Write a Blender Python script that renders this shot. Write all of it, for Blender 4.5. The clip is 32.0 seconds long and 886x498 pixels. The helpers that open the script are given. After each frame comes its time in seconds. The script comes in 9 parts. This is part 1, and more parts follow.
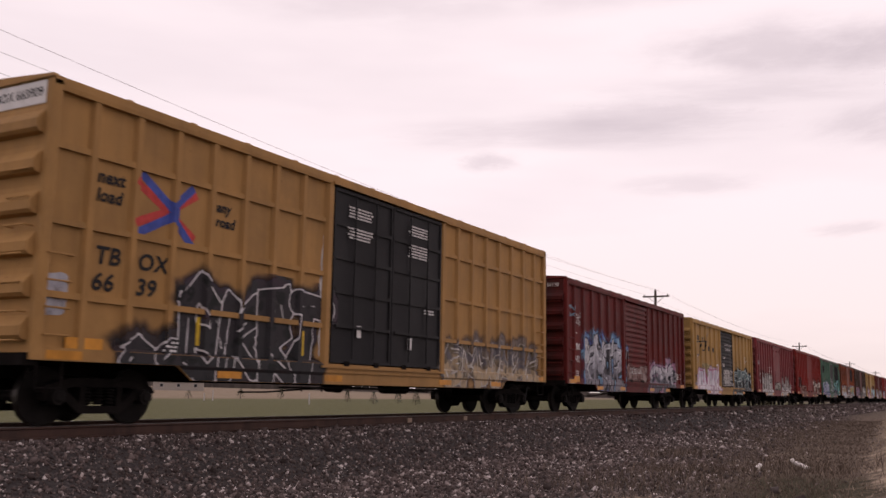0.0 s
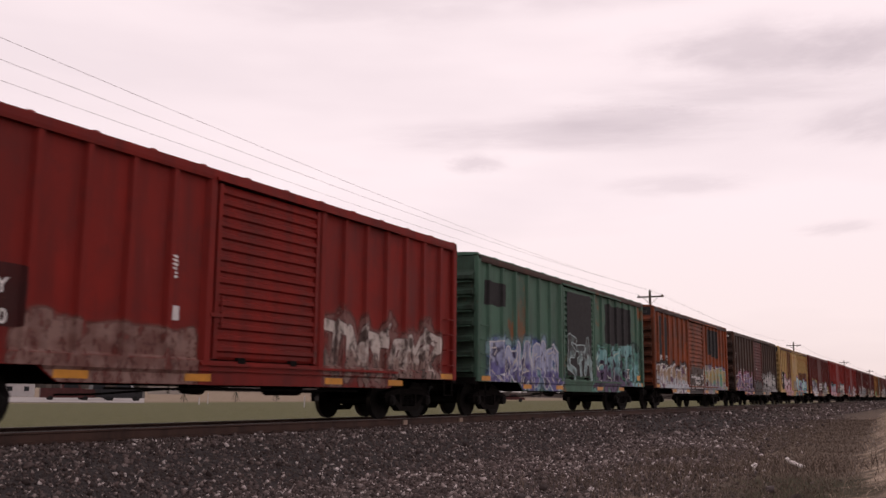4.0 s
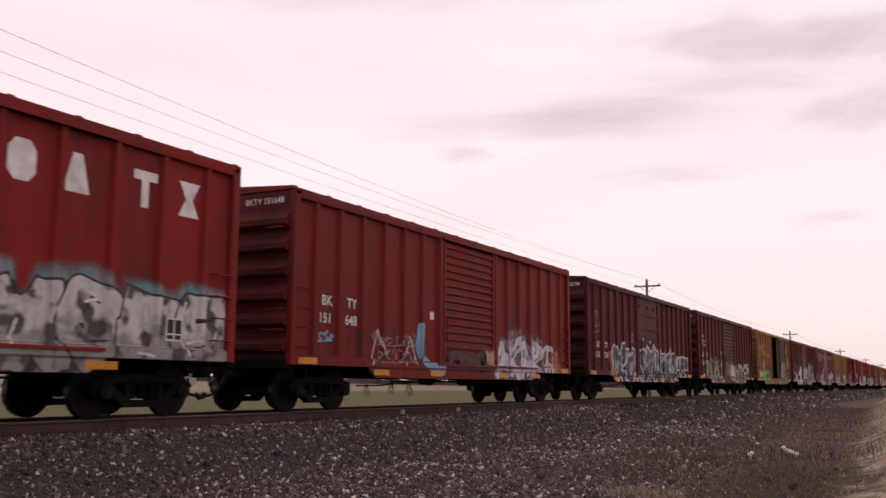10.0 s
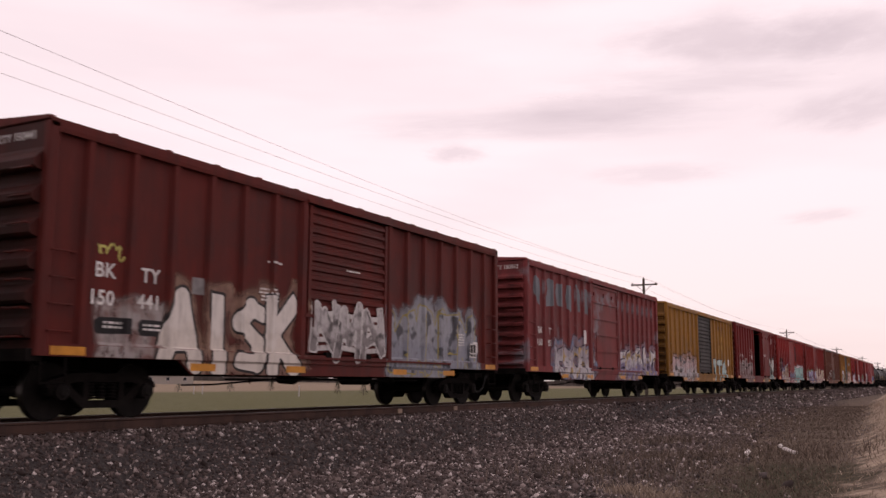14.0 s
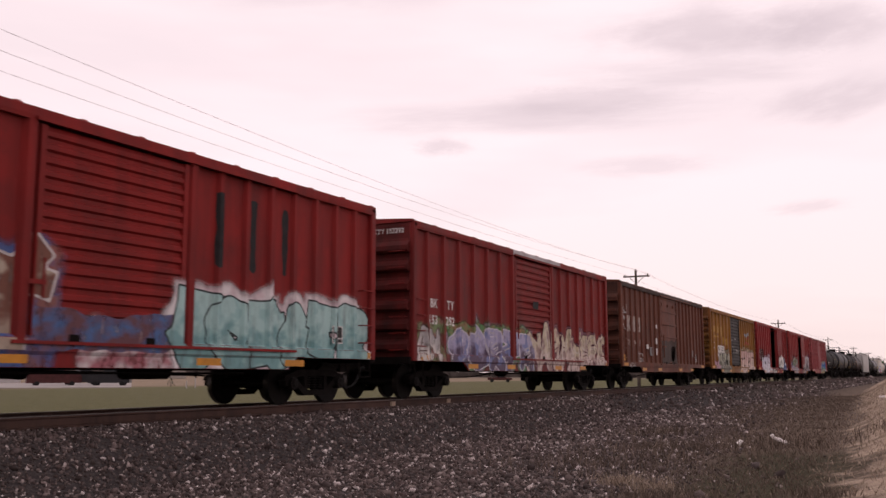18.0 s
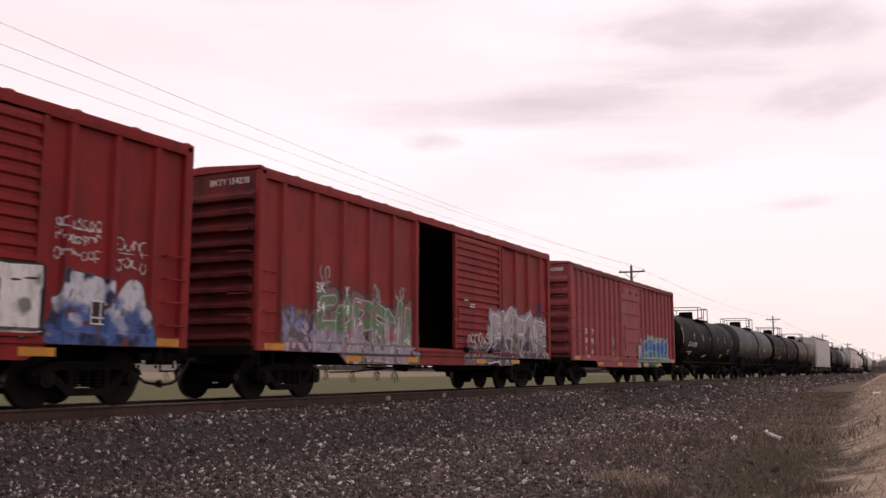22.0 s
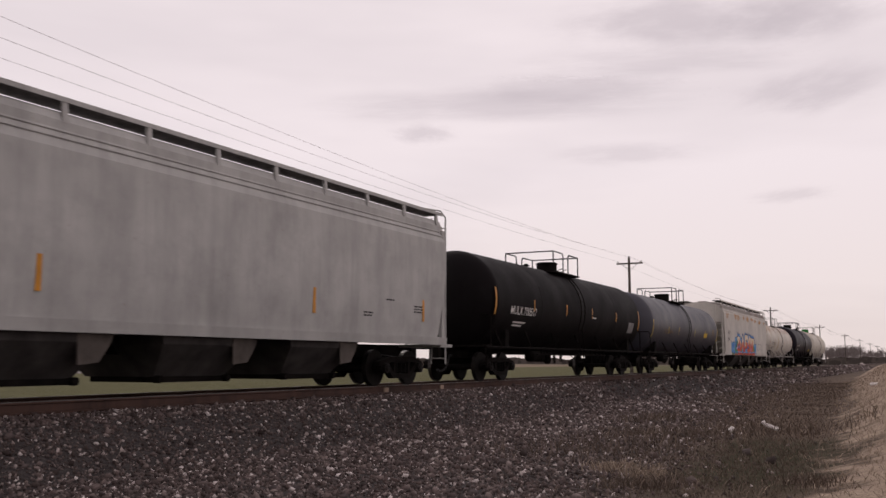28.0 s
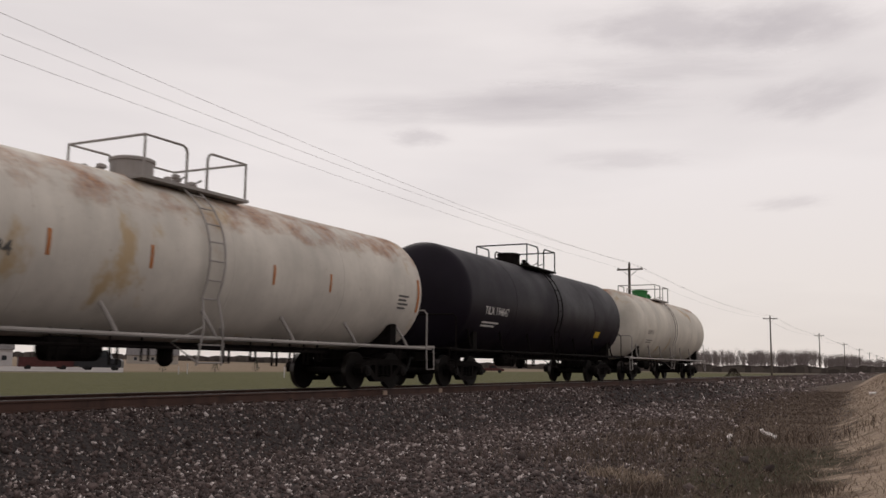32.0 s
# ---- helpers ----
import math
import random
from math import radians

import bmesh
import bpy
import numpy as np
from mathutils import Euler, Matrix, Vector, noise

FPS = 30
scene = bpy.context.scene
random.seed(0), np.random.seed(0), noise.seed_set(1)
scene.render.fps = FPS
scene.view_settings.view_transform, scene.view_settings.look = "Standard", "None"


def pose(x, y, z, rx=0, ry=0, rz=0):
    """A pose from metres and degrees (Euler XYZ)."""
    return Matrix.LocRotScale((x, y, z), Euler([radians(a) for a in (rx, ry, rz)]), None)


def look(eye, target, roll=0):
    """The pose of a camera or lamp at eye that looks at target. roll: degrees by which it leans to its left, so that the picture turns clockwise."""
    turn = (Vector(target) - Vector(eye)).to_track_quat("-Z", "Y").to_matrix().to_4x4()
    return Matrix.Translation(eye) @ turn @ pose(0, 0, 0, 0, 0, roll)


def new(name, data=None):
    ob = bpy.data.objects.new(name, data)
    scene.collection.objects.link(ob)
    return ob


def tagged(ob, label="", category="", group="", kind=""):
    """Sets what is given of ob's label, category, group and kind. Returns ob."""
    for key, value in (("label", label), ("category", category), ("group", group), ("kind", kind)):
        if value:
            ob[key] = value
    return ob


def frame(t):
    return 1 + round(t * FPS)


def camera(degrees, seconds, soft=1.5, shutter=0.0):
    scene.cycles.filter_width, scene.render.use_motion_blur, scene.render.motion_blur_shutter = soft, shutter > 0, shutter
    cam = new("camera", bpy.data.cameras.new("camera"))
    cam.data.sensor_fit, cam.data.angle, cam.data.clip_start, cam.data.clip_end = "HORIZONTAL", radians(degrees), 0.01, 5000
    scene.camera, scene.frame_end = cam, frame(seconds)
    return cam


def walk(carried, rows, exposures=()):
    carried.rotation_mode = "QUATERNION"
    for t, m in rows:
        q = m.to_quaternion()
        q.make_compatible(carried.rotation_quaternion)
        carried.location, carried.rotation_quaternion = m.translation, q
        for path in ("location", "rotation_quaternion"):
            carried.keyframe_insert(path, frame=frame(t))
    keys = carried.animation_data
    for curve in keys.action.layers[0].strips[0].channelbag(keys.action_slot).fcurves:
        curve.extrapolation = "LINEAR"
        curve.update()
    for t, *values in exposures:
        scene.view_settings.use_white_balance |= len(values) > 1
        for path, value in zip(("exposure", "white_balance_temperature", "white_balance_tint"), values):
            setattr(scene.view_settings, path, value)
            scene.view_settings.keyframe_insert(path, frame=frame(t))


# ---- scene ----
# ---- the train's way along the track, metres travelled at t seconds ----
def travelled(t):
    return 19.166 * t - 0.00933 * t * t + 0.000363 * t ** 3


# ---- camera: held by hand beside the track, turning slowly; rail top is z = 0 ----
EYE = (0.0, 0.0, 0.616)
PATH = [
    (0.0, 28.89, 8.83, -0.94),
    (0.5, 28.92, 8.74, -0.82),
    (1.0, 28.85, 8.76, -0.88),
    (1.5, 28.81, 8.82, -0.93),
    (2.0, 28.69, 8.86, -0.83),
    (2.5, 28.59, 8.92, -0.64),
    (3.0, 28.54, 8.96, -0.59),
    (3.5, 28.54, 8.98, -0.51),
    (5.5, 28.57, 8.61, -0.59),
    (6.0, 28.51, 8.48, -0.78),
    (6.5, 28.47, 8.40, -0.77),
    (7.0, 28.45, 8.31, -0.63),
    (7.5, 28.43, 8.27, -0.67),
    (8.0, 28.46, 8.24, -0.63),
    (8.5, 28.45, 8.26, -0.57),
    (9.0, 28.40, 8.27, -0.48),
    (9.5, 28.34, 8.29, -0.44),
    (10.0, 28.35, 8.31, -0.37),
    (10.5, 28.34, 8.38, -0.40),
    (11.0, 28.29, 8.49, -0.50),
    (11.5, 28.27, 8.57, -0.73),
    (12.0, 28.26, 8.50, -0.31),
    (12.5, 28.26, 8.36, -0.01),
    (13.0, 28.22, 8.26, 0.05),
    (13.5, 28.19, 8.23, -0.08),
    (14.0, 28.16, 8.25, -0.24),
    (14.5, 28.19, 8.38, -0.13),
    (16.5, 27.96, 8.19, -0.32),
    (17.0, 27.85, 8.04, -0.21),
    (17.5, 27.77, 7.93, -0.05),
    (18.0, 27.68, 7.80, 0.13),
    (18.5, 27.65, 7.71, 0.22),
    (19.0, 27.64, 7.49, 0.20),
    (19.5, 27.53, 7.35, 0.22),
    (20.0, 27.43, 7.36, 0.22),
    (20.5, 27.40, 7.38, 0.15),
    (21.0, 27.37, 7.39, 0.09),
    (21.5, 27.38, 7.43, 0.08),
    (22.0, 27.42, 7.46, -0.11),
    (22.5, 27.45, 7.50, -0.16),
    (23.0, 27.45, 7.56, -0.28),
    (23.5, 27.46, 7.58, -0.23),
    (24.0, 27.48, 7.56, -0.28),
    (24.5, 27.48, 7.54, -0.25),
    (25.0, 27.39, 7.46, -0.12),
    (25.5, 27.33, 7.29, -0.16),
    (26.0, 27.36, 7.09, -0.18),
    (26.5, 27.38, 7.03, -0.02),
    (28.5, 27.26, 6.92, 0.01),
    (29.0, 27.24, 6.85, 0.03),
    (29.5, 27.21, 6.76, -0.11),
    (30.0, 27.20, 6.75, -0.26),
    (30.5, 27.22, 6.73, -0.34),
    (31.0, 27.24, 6.82, -0.54),
    (31.5, 27.26, 7.01, -0.78),
    (32.0, 27.31, 7.18, -0.75),
]
cam = camera(51.37, 32.0, 1.5, 0.1)
walk(cam, [(t, pose(*EYE, 90 + p, 0, a) @ pose(0, 0, 0, 0, 0, -r)) for t, a, p, r in PATH],
     exposures=[(0.0, 0.0, 6850, 17.5), (3.0, -0.04, 6900, 18.0), (6.5, -0.06, 6920, 18.5), (9.0, 0.0, 6980, 21.0), (13.0, 0.03, 7000, 22.0), (18.0, 0.03, 6980, 21.0), (22.0, 0.10, 6880, 16.5), (23.2, 0.10, 6840, 15.5), (24.5, -0.12, 6800, 14.0), (26.0, -0.21, 6780, 13.4), (30.0, -0.19, 6700, 12.0), (31.0, -0.10, 6700, 10.5), (32.0, -0.24, 6720, 4.5)])

# ---- world and sun: thin bright overcast ----
world = bpy.data.worlds.new("overcast_sky")
scene.world = world
world.use_nodes = True
wt = world.node_tree
wt.nodes.clear()


def wnode(kind, **props):
    n = wt.nodes.new(kind)
    for key, value in props.items():
        n.inputs[key].default_value = value
    return n


w_sky = wt.nodes.new("ShaderNodeTexSky")
w_sky.sky_type = "NISHITA"
w_sky.sun_disc = False
w_sky.sun_elevation = radians(48)
w_sky.sun_rotation = radians(-48)
w_coord = wt.nodes.new("ShaderNodeTexCoord")
w_sep = wt.nodes.new("ShaderNodeSeparateXYZ")
wt.links.new(w_coord.outputs["Generated"], w_sep.inputs[0])
w_map = wt.nodes.new("ShaderNodeMapping")
w_map.inputs["Scale"].default_value = (1.0, 1.0, 4.5)
wt.links.new(w_coord.outputs["Generated"], w_map.inputs[0])
w_noise = wnode("ShaderNodeTexNoise", Scale=1.7, Detail=4.0, Roughness=0.55)
wt.links.new(w_map.outputs[0], w_noise.inputs["Vector"])
w_cloud = wt.nodes.new("ShaderNodeValToRGB")
w_cloud.color_ramp.elements[0].position = 0.36
w_cloud.color_ramp.elements[0].color = (0.86, 0.78, 0.818, 1)
w_cloud.color_ramp.elements[1].position = 0.60
w_cloud.color_ramp.elements[1].color = (0.97, 0.880, 0.915, 1)
wt.links.new(w_noise.outputs["Fac"], w_cloud.inputs[0])
# the veil is a little duller low down over the horizon
w_low = wt.nodes.new("ShaderNodeMapRange")
w_low.inputs["From Min"].default_value = 0.0
w_low.inputs["From Max"].default_value = 0.20
w_low.inputs["To Min"].default_value = 0.0
w_low.inputs["To Max"].default_value = 1.0
wt.links.new(w_sep.outputs["Z"], w_low.inputs["Value"])
w_tone = wt.nodes.new("ShaderNodeValToRGB")
w_tone.color_ramp.elements[0].color = (0.92, 0.905, 0.86, 1)
w_tone.color_ramp.elements[1].color = (0.985, 0.995, 1.0, 1)
wt.links.new(w_low.outputs[0], w_tone.inputs[0])
w_mul = wt.nodes.new("ShaderNodeVectorMath")
w_mul.operation = "MULTIPLY"
wt.links.new(w_cloud.outputs[0], w_mul.inputs[0])
wt.links.new(w_tone.outputs[0], w_mul.inputs[1])
w_veil = wnode("ShaderNodeBackground", Strength=1.10)
wt.links.new(w_mul.outputs[0], w_veil.inputs["Color"])
w_blue = wnode("ShaderNodeBackground", Strength=0.05)
wt.links.new(w_sky.outputs[0], w_blue.inputs["Color"])
w_mix = wt.nodes.new("ShaderNodeMixShader")
w_mix.inputs[0].default_value = 0.93
wt.links.new(w_blue.outputs[0], w_mix.inputs[1])
wt.links.new(w_veil.outputs[0], w_mix.inputs[2])
w_out = wt.nodes.new("ShaderNodeOutputWorld")
wt.links.new(w_mix.outputs[0], w_out.inputs["Surface"])

sun = new("sun", bpy.data.lights.new("sun", "SUN"))
sun.data.energy = 0.5
sun.data.angle = radians(25)
sun.data.color = (1.0, 0.94, 0.90)
sun.matrix_basis = look((-50, 45, 62), (0, 0, 0))


# ---- materials ----
def nodes_of(name):
    m = bpy.data.materials.new(name)
    m.use_nodes = True
    return m, m.node_tree, m.node_tree.nodes["Principled BSDF"]


def link(tree, a, b):
    tree.links.new(a, b)


def noise_node(tree, vec, scale, detail=4.0, rough=0.55):
    n = tree.nodes.new("ShaderNodeTexNoise")
    n.inputs["Scale"].default_value = scale
    n.inputs["Detail"].default_value = detail
    n.inputs["Roughness"].default_value = rough
    link(tree, vec, n.inputs["Vector"])
    return n.outputs["Fac"]


def mapped(tree, scale=(1, 1, 1), place=(0, 0, 0)):
    c = tree.nodes.new("ShaderNodeTexCoord")
    m = tree.nodes.new("ShaderNodeMapping")
    m.inputs["Scale"].default_value = scale
    m.inputs["Location"].default_value = place
    link(tree, c.outputs["Object"], m.inputs[0])
    return m.outputs[0]


def ramp(tree, fac, stops):
    r = tree.nodes.new("ShaderNodeValToRGB")
    e = r.color_ramp.elements
    while len(e) < len(stops):
        e.new(0.5)
    for el, (p, c) in zip(e, stops):
        el.position = p
        el.color = (*c, 1) if len(c) == 3 else c
    link(tree, fac, r.inputs[0])
    return r.outputs[0]


def mixed(tree, fac, a, b):
    m = tree.nodes.new("ShaderNodeMix")
    m.data_type = "RGBA"
    if isinstance(fac, float):
        m.inputs[0].default_value = fac
    else:
        link(tree, fac, m.inputs[0])
    for k, c in ((6, a), (7, b)):
        if isinstance(c, tuple):
            m.inputs[k].default_value = (*c, 1)
        else:
            link(tree, c, m.inputs[k])
    return m.outputs[2]


def bumped(tree, bsdf, height, strength, dist=0.01):
    b = tree.nodes.new("ShaderNodeBump")
    b.inputs["Strength"].default_value = strength
    b.inputs["Distance"].default_value = dist
    link(tree, height, b.inputs["Height"])
    link(tree, b.outputs[0], bsdf.inputs["Normal"])


def math_node(tree, op, a, b=0.0):
    m = tree.nodes.new("ShaderNodeMath")
    m.operation = op
    for k, v in ((0, a), (1, b)):
        if isinstance(v, (int, float)):
            m.inputs[k].default_value = v
        else:
            link(tree, v, m.inputs[k])
    return m.outputs[0]


def edge(tree, value, a, b):
    m = tree.nodes.new("ShaderNodeMapRange")
    m.interpolation_type = "SMOOTHSTEP"
    m.inputs["From Min"].default_value = a
    m.inputs["From Max"].default_value = b
    link(tree, value, m.inputs["Value"])
    return m.outputs[0]


def tint(c, k):
    return tuple(min(1.0, v * k) for v in c)


PAINTS = {}


def paint(name, col0, seed=0.0, rust=0.25, patch=0.0, rough=0.62, rust_col=(0.15, 0.055, 0.028), patch_col=(0.22, 0.085, 0.035), stain=None, spec=0.14, grime=0.8, chalk=0.45, darken=0.0):
    """Weathered steel paint: faded patches, rust streaks running down, scattered rust, fine grain."""
    col = tint(col0, 0.76)
    if col0[0] > 3.5 * col0[1]:
        col = (col[0] * 1.06, col[1] * 0.86, col[2] * 0.84)
    m, t, b = nodes_of(name)
    PAINTS[m.name] = dict(col0=col0, seed=seed, rust=rust, patch=patch, rough=rough, rust_col=rust_col, patch_col=patch_col, spec=spec, grime=grime, chalk=chalk)
    v = mapped(t, (1, 1, 1), (seed * 3.7, seed * 11.3, seed * 1.9))
    fade = noise_node(t, v, 0.7, 6)
    grey = sum(col) / 3
    pale = tuple(c * 1.14 + grey * 0.01 for c in col)
    c = mixed(t, ramp(t, fade, [(0.3, (0, 0, 0)), (0.72, (1, 1, 1))]), tint(col, 0.78), pale)
    if patch > 0:
        big = noise_node(t, mapped(t, (0.4, 0.55, 0.45), (seed, seed * 5.1, seed)), 1.3, 7, 0.6)
        c = mixed(t, ramp(t, big, [(0.62 - patch * 0.3, (0, 0, 0)), (0.70 - patch * 0.3, (1, 1, 1))]), c, patch_col)
    streak = noise_node(t, mapped(t, (3.0, 3.0, 0.22), (seed, seed * 2.3, 0)), 2.4, 6, 0.65)
    c = mixed(t, ramp(t, streak, [(0.74 - rust * 0.30, (0, 0, 0)), (0.92 - rust * 0.15, (0.75, 0.75, 0.75))]), c, rust_col)
    smut = noise_node(t, mapped(t, (1.2, 1.2, 0.16), (seed * 2.1, seed * 1.3, seed)), 2.2, 6, 0.62)
    c = mixed(t, ramp(t, smut, [(0.44, (0, 0, 0)), (0.74, (grime,) * 3)]), c, tuple(0.30 * v + 0.008 for v in col))
    blotch = noise_node(t, mapped(t, (1, 0.8, 1.1), (seed * 1.1, seed * 3.3, seed * 7)), 0.9, 7, 0.68)
    c = mixed(t, ramp(t, blotch, [(0.50, (0, 0, 0)), (0.68, (grime * 0.9,) * 3)]), c, tuple(0.42 * v + 0.010 for v in col))
    dust = noise_node(t, mapped(t, (2.2, 2.2, 0.30), (seed * 5.3, seed * 0.7, seed * 2)), 3.1, 7, 0.7)
    c = mixed(t, ramp(t, dust, [(0.58, (0, 0, 0)), (0.84, (chalk,) * 3)]), c, tuple(1.35 * v + 0.018 for v in col))
    if darken:  # a near-black film mixed over the paint in loose clouds and runs
        film = noise_node(t, mapped(t, (0.9, 0.9, 0.45), (seed * 0.9, seed, seed * 4.1)), 1.4, 6, 0.6)
        c = mixed(t, ramp(t, film, [(0.30, (darken + 0.2,) * 3), (0.62, (darken * 0.55,) * 3)]), c, (0.013, 0.0095, 0.0085))
    spot = noise_node(t, v, 9.0, 5, 0.7)
    c = mixed(t, ramp(t, spot, [(0.66 - rust * 0.08, (0, 0, 0)), (0.74, (0.6, 0.6, 0.6))]), c, tint(rust_col, 0.8))
    if stain:  # blotches of rust that bleed from a seam between two heights
        z = t.nodes.new("ShaderNodeSeparateXYZ")
        link(t, v, z.inputs[0])
        blot = noise_node(t, mapped(t, (0.9, 0.7, 0.9), (seed, 0, seed)), 1.7, 6, 0.62)
        band = t.nodes.new("ShaderNodeMapRange")
        band.interpolation_type = "SMOOTHSTEP"
        band.inputs["From Min"].default_value = stain[0] + seed * 1.9
        band.inputs["From Max"].default_value = stain[1] + seed * 1.9
        link(t, z.outputs["Z"], band.inputs["Value"])
        prod = t.nodes.new("ShaderNodeMath")
        prod.operation = "MULTIPLY"
        link(t, blot, prod.inputs[0])
        link(t, band.outputs[0], prod.inputs[1])
        c = mixed(t, ramp(t, prod.outputs[0], [(0.40, (0, 0, 0)), (0.66, (0.85, 0.85, 0.85))]), c, mixed(t, ramp(t, spot, [(0.4, (0, 0, 0)), (0.6, (1, 1, 1))]), (0.30, 0.135, 0.05), (0.15, 0.05, 0.022)))
    link(t, c, b.inputs["Base Color"])
    link(t, ramp(t, fade, [(0.3, (rough - 0.1,) * 3), (0.75, (rough + 0.12,) * 3)]), b.inputs["Roughness"])
    b.inputs["Specular IOR Level"].default_value = spec
    bumped(t, b, noise_node(t, v, 34.0, 4), 0.25, 0.006)
    return m


def plain(name, col, rough=0.7, metal=0.0, vary=0.25, scale=6.0, bump=0.2, spec=0.2):
    m, t, b = nodes_of(name)
    v = mapped(t)
    f = noise_node(t, v, scale, 5)
    link(t, mixed(t, ramp(t, f, [(0.32, (0, 0, 0)), (0.70, (1, 1, 1))]), tint(col, 1 - vary), tint(col, 1 + vary)), b.inputs["Base Color"])
    b.inputs["Roughness"].default_value = rough
    b.inputs["Metallic"].default_value = metal
    b.inputs["Specular IOR Level"].default_value = spec
    bumped(t, b, noise_node(t, v, scale * 6, 3), bump, 0.006)
    return m


UNDER = plain("grimy_black_steel", (0.0085, 0.007, 0.0065), 0.9, 0.0, 0.5, 3.0, spec=0.05)
WHEEL = plain("brown_wheel_steel", (0.0075, 0.006, 0.0055), 0.75, 0.0, 0.4, 5.0, spec=0.12)
TREAD = plain("polished_tread_steel", (0.055, 0.05, 0.048), 0.35, 0.9, 0.2, 9.0)
RUBBER = plain("black_rubber", (0.012, 0.012, 0.012), 0.8)
WHITE = plain("worn_white_lettering", (0.62, 0.60, 0.58), 0.7, 0, 0.25, 4.0)
BLACKL = plain("worn_black_lettering", (0.035, 0.03, 0.028), 0.7, 0, 0.3, 4.0)
AMBER = plain("amber_reflector_tape", (0.50, 0.215, 0.028), 0.4, 0, 0.25, 3.0)
GALV = plain("galvanised_roof_steel", (0.34, 0.32, 0.33), 0.5, 0.3, 0.3, 1.2)
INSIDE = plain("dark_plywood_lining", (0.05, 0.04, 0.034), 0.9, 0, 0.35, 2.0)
RUSTB = plain("flaking_rust", (0.40, 0.215, 0.095), 0.9, 0, 0.45, 7.0, 0.6)
YELLOWP = plain("yellow_plate", (0.55, 0.36, 0.03), 0.6)
GREYP = plain("grey_plate", (0.20, 0.19, 0.19), 0.7)


# ---- mesh helpers ----
class Mesher:
    """Collects corners and faces of one part."""

    def __init__(self):
        self.v, self.f = [], []

    def add(self, verts, faces):
        k = len(self.v)
        self.v.extend(verts)
        self.f.extend([tuple(i + k for i in f) for f in faces])
        return self

    def box(self, x0, x1, y0, y1, z0, z1, c=0.0):
        if c <= 0:
            v = [(x, y, z) for z in (z0, z1) for y in (y0, y1) for x in (x0, x1)]
            return self.add(v, [(0, 2, 3, 1), (4, 5, 7, 6), (0, 1, 5, 4), (2, 6, 7, 3), (0, 4, 6, 2), (1, 3, 7, 5)])
        # chamfered on the four long edges of the tallest side
        p = [(x0 + c, y0), (x1 - c, y0), (x1, y0 + c), (x1, y1 - c), (x1 - c, y1), (x0 + c, y1), (x0, y1 - c), (x0, y0 + c)]
        return self.prism(p, "z", z0, z1)

    def prism(self, pts, axis, a, b):
        """A polygon pulled along an axis: pts are (x, y) for z, (y, z) for x, (x, z) for y."""
        n = len(pts)
        put = {"z": lambda p, k: (p[0], p[1], k), "x": lambda p, k: (k, p[0], p[1]), "y": lambda p, k: (p[0], k, p[1])}[axis]
        v = [put(p, a) for p in pts] + [put(p, b) for p in pts]
        f = [(i, (i + 1) % n, n + (i + 1) % n, n + i) for i in range(n)]
        return self.add(v, f + [tuple(range(n))[::-1], tuple(range(n, 2 * n))])

    def cyl(self, p, q, r, n=10, r2=None, caps=True):
        p, q = Vector(p), Vector(q)
        r2 = r if r2 is None else r2
        d = (q - p).normalized()
        a = d.orthogonal().normalized()
        b = d.cross(a)
        ring = [(math.cos(2 * math.pi * i / n), math.sin(2 * math.pi * i / n)) for i in range(n)]
        v = [tuple(p + r * (c * a + s * b)) for c, s in ring] + [tuple(q + r2 * (c * a + s * b)) for c, s in ring]
        f = [(i, (i + 1) % n, n + (i + 1) % n, n + i) for i in range(n)]
        if caps:
            f += [tuple(range(n))[::-1], tuple(range(n, 2 * n))]
        return self.add(v, f)

    def tube(self, pts, r, n=6):
        """A round bar swept along points, in one piece."""
        p = [Vector(q) for q in pts]
        k0 = len(self.v)
        up = None
        for i, q in enumerate(p):
            d = ((p[i + 1] if i + 1 < len(p) else q) - (p[i - 1] if i else q)).normalized()
            if up is None:
                up = d.orthogonal().normalized()
            up = up - d * up.dot(d)
            up = up.normalized() if up.length > 1e-4 else d.orthogonal().normalized()
            side = d.cross(up)
            for j in range(n):
                a = 2 * math.pi * j / n
                self.v.append(tuple(q + r * (math.cos(a) * up + math.sin(a) * side)))
        for i in range(len(p) - 1):
            for j in range(n):
                a, b = k0 + i * n, (j + 1) % n
                self.f.append((a + j, a + b, a + n + b, a + n + j))
        self.f.append(tuple(range(k0, k0 + n))[::-1])
        k = k0 + (len(p) - 1) * n
        self.f.append(tuple(range(k, k + n)))
        return self

    def lathe(self, prof, n, centre, axis="y"):
        """prof: (along, radius) turned about an axis through centre."""
        cx, cy, cz = centre
        k0 = len(self.v)
        for a, r in prof:
            for i in range(n):
                c, s = math.cos(2 * math.pi * i / n) * r, math.sin(2 * math.pi * i / n) * r
                self.v.append({"y": (cx + c, cy + a, cz + s), "x": (cx + a, cy + c, cz + s), "z": (cx + c, cy + s, cz + a)}[axis])
        for j in range(len(prof) - 1):
            for i in range(n):
                k, m = k0 + j * n, (i + 1) % n
                self.f.append((k + i, k + m, k + n + m, k + n + i))
        self.f.append(tuple(range(k0, k0 + n))[::-1])
        k = k0 + (len(prof) - 1) * n
        self.f.append(tuple(range(k, k + n)))
        return self


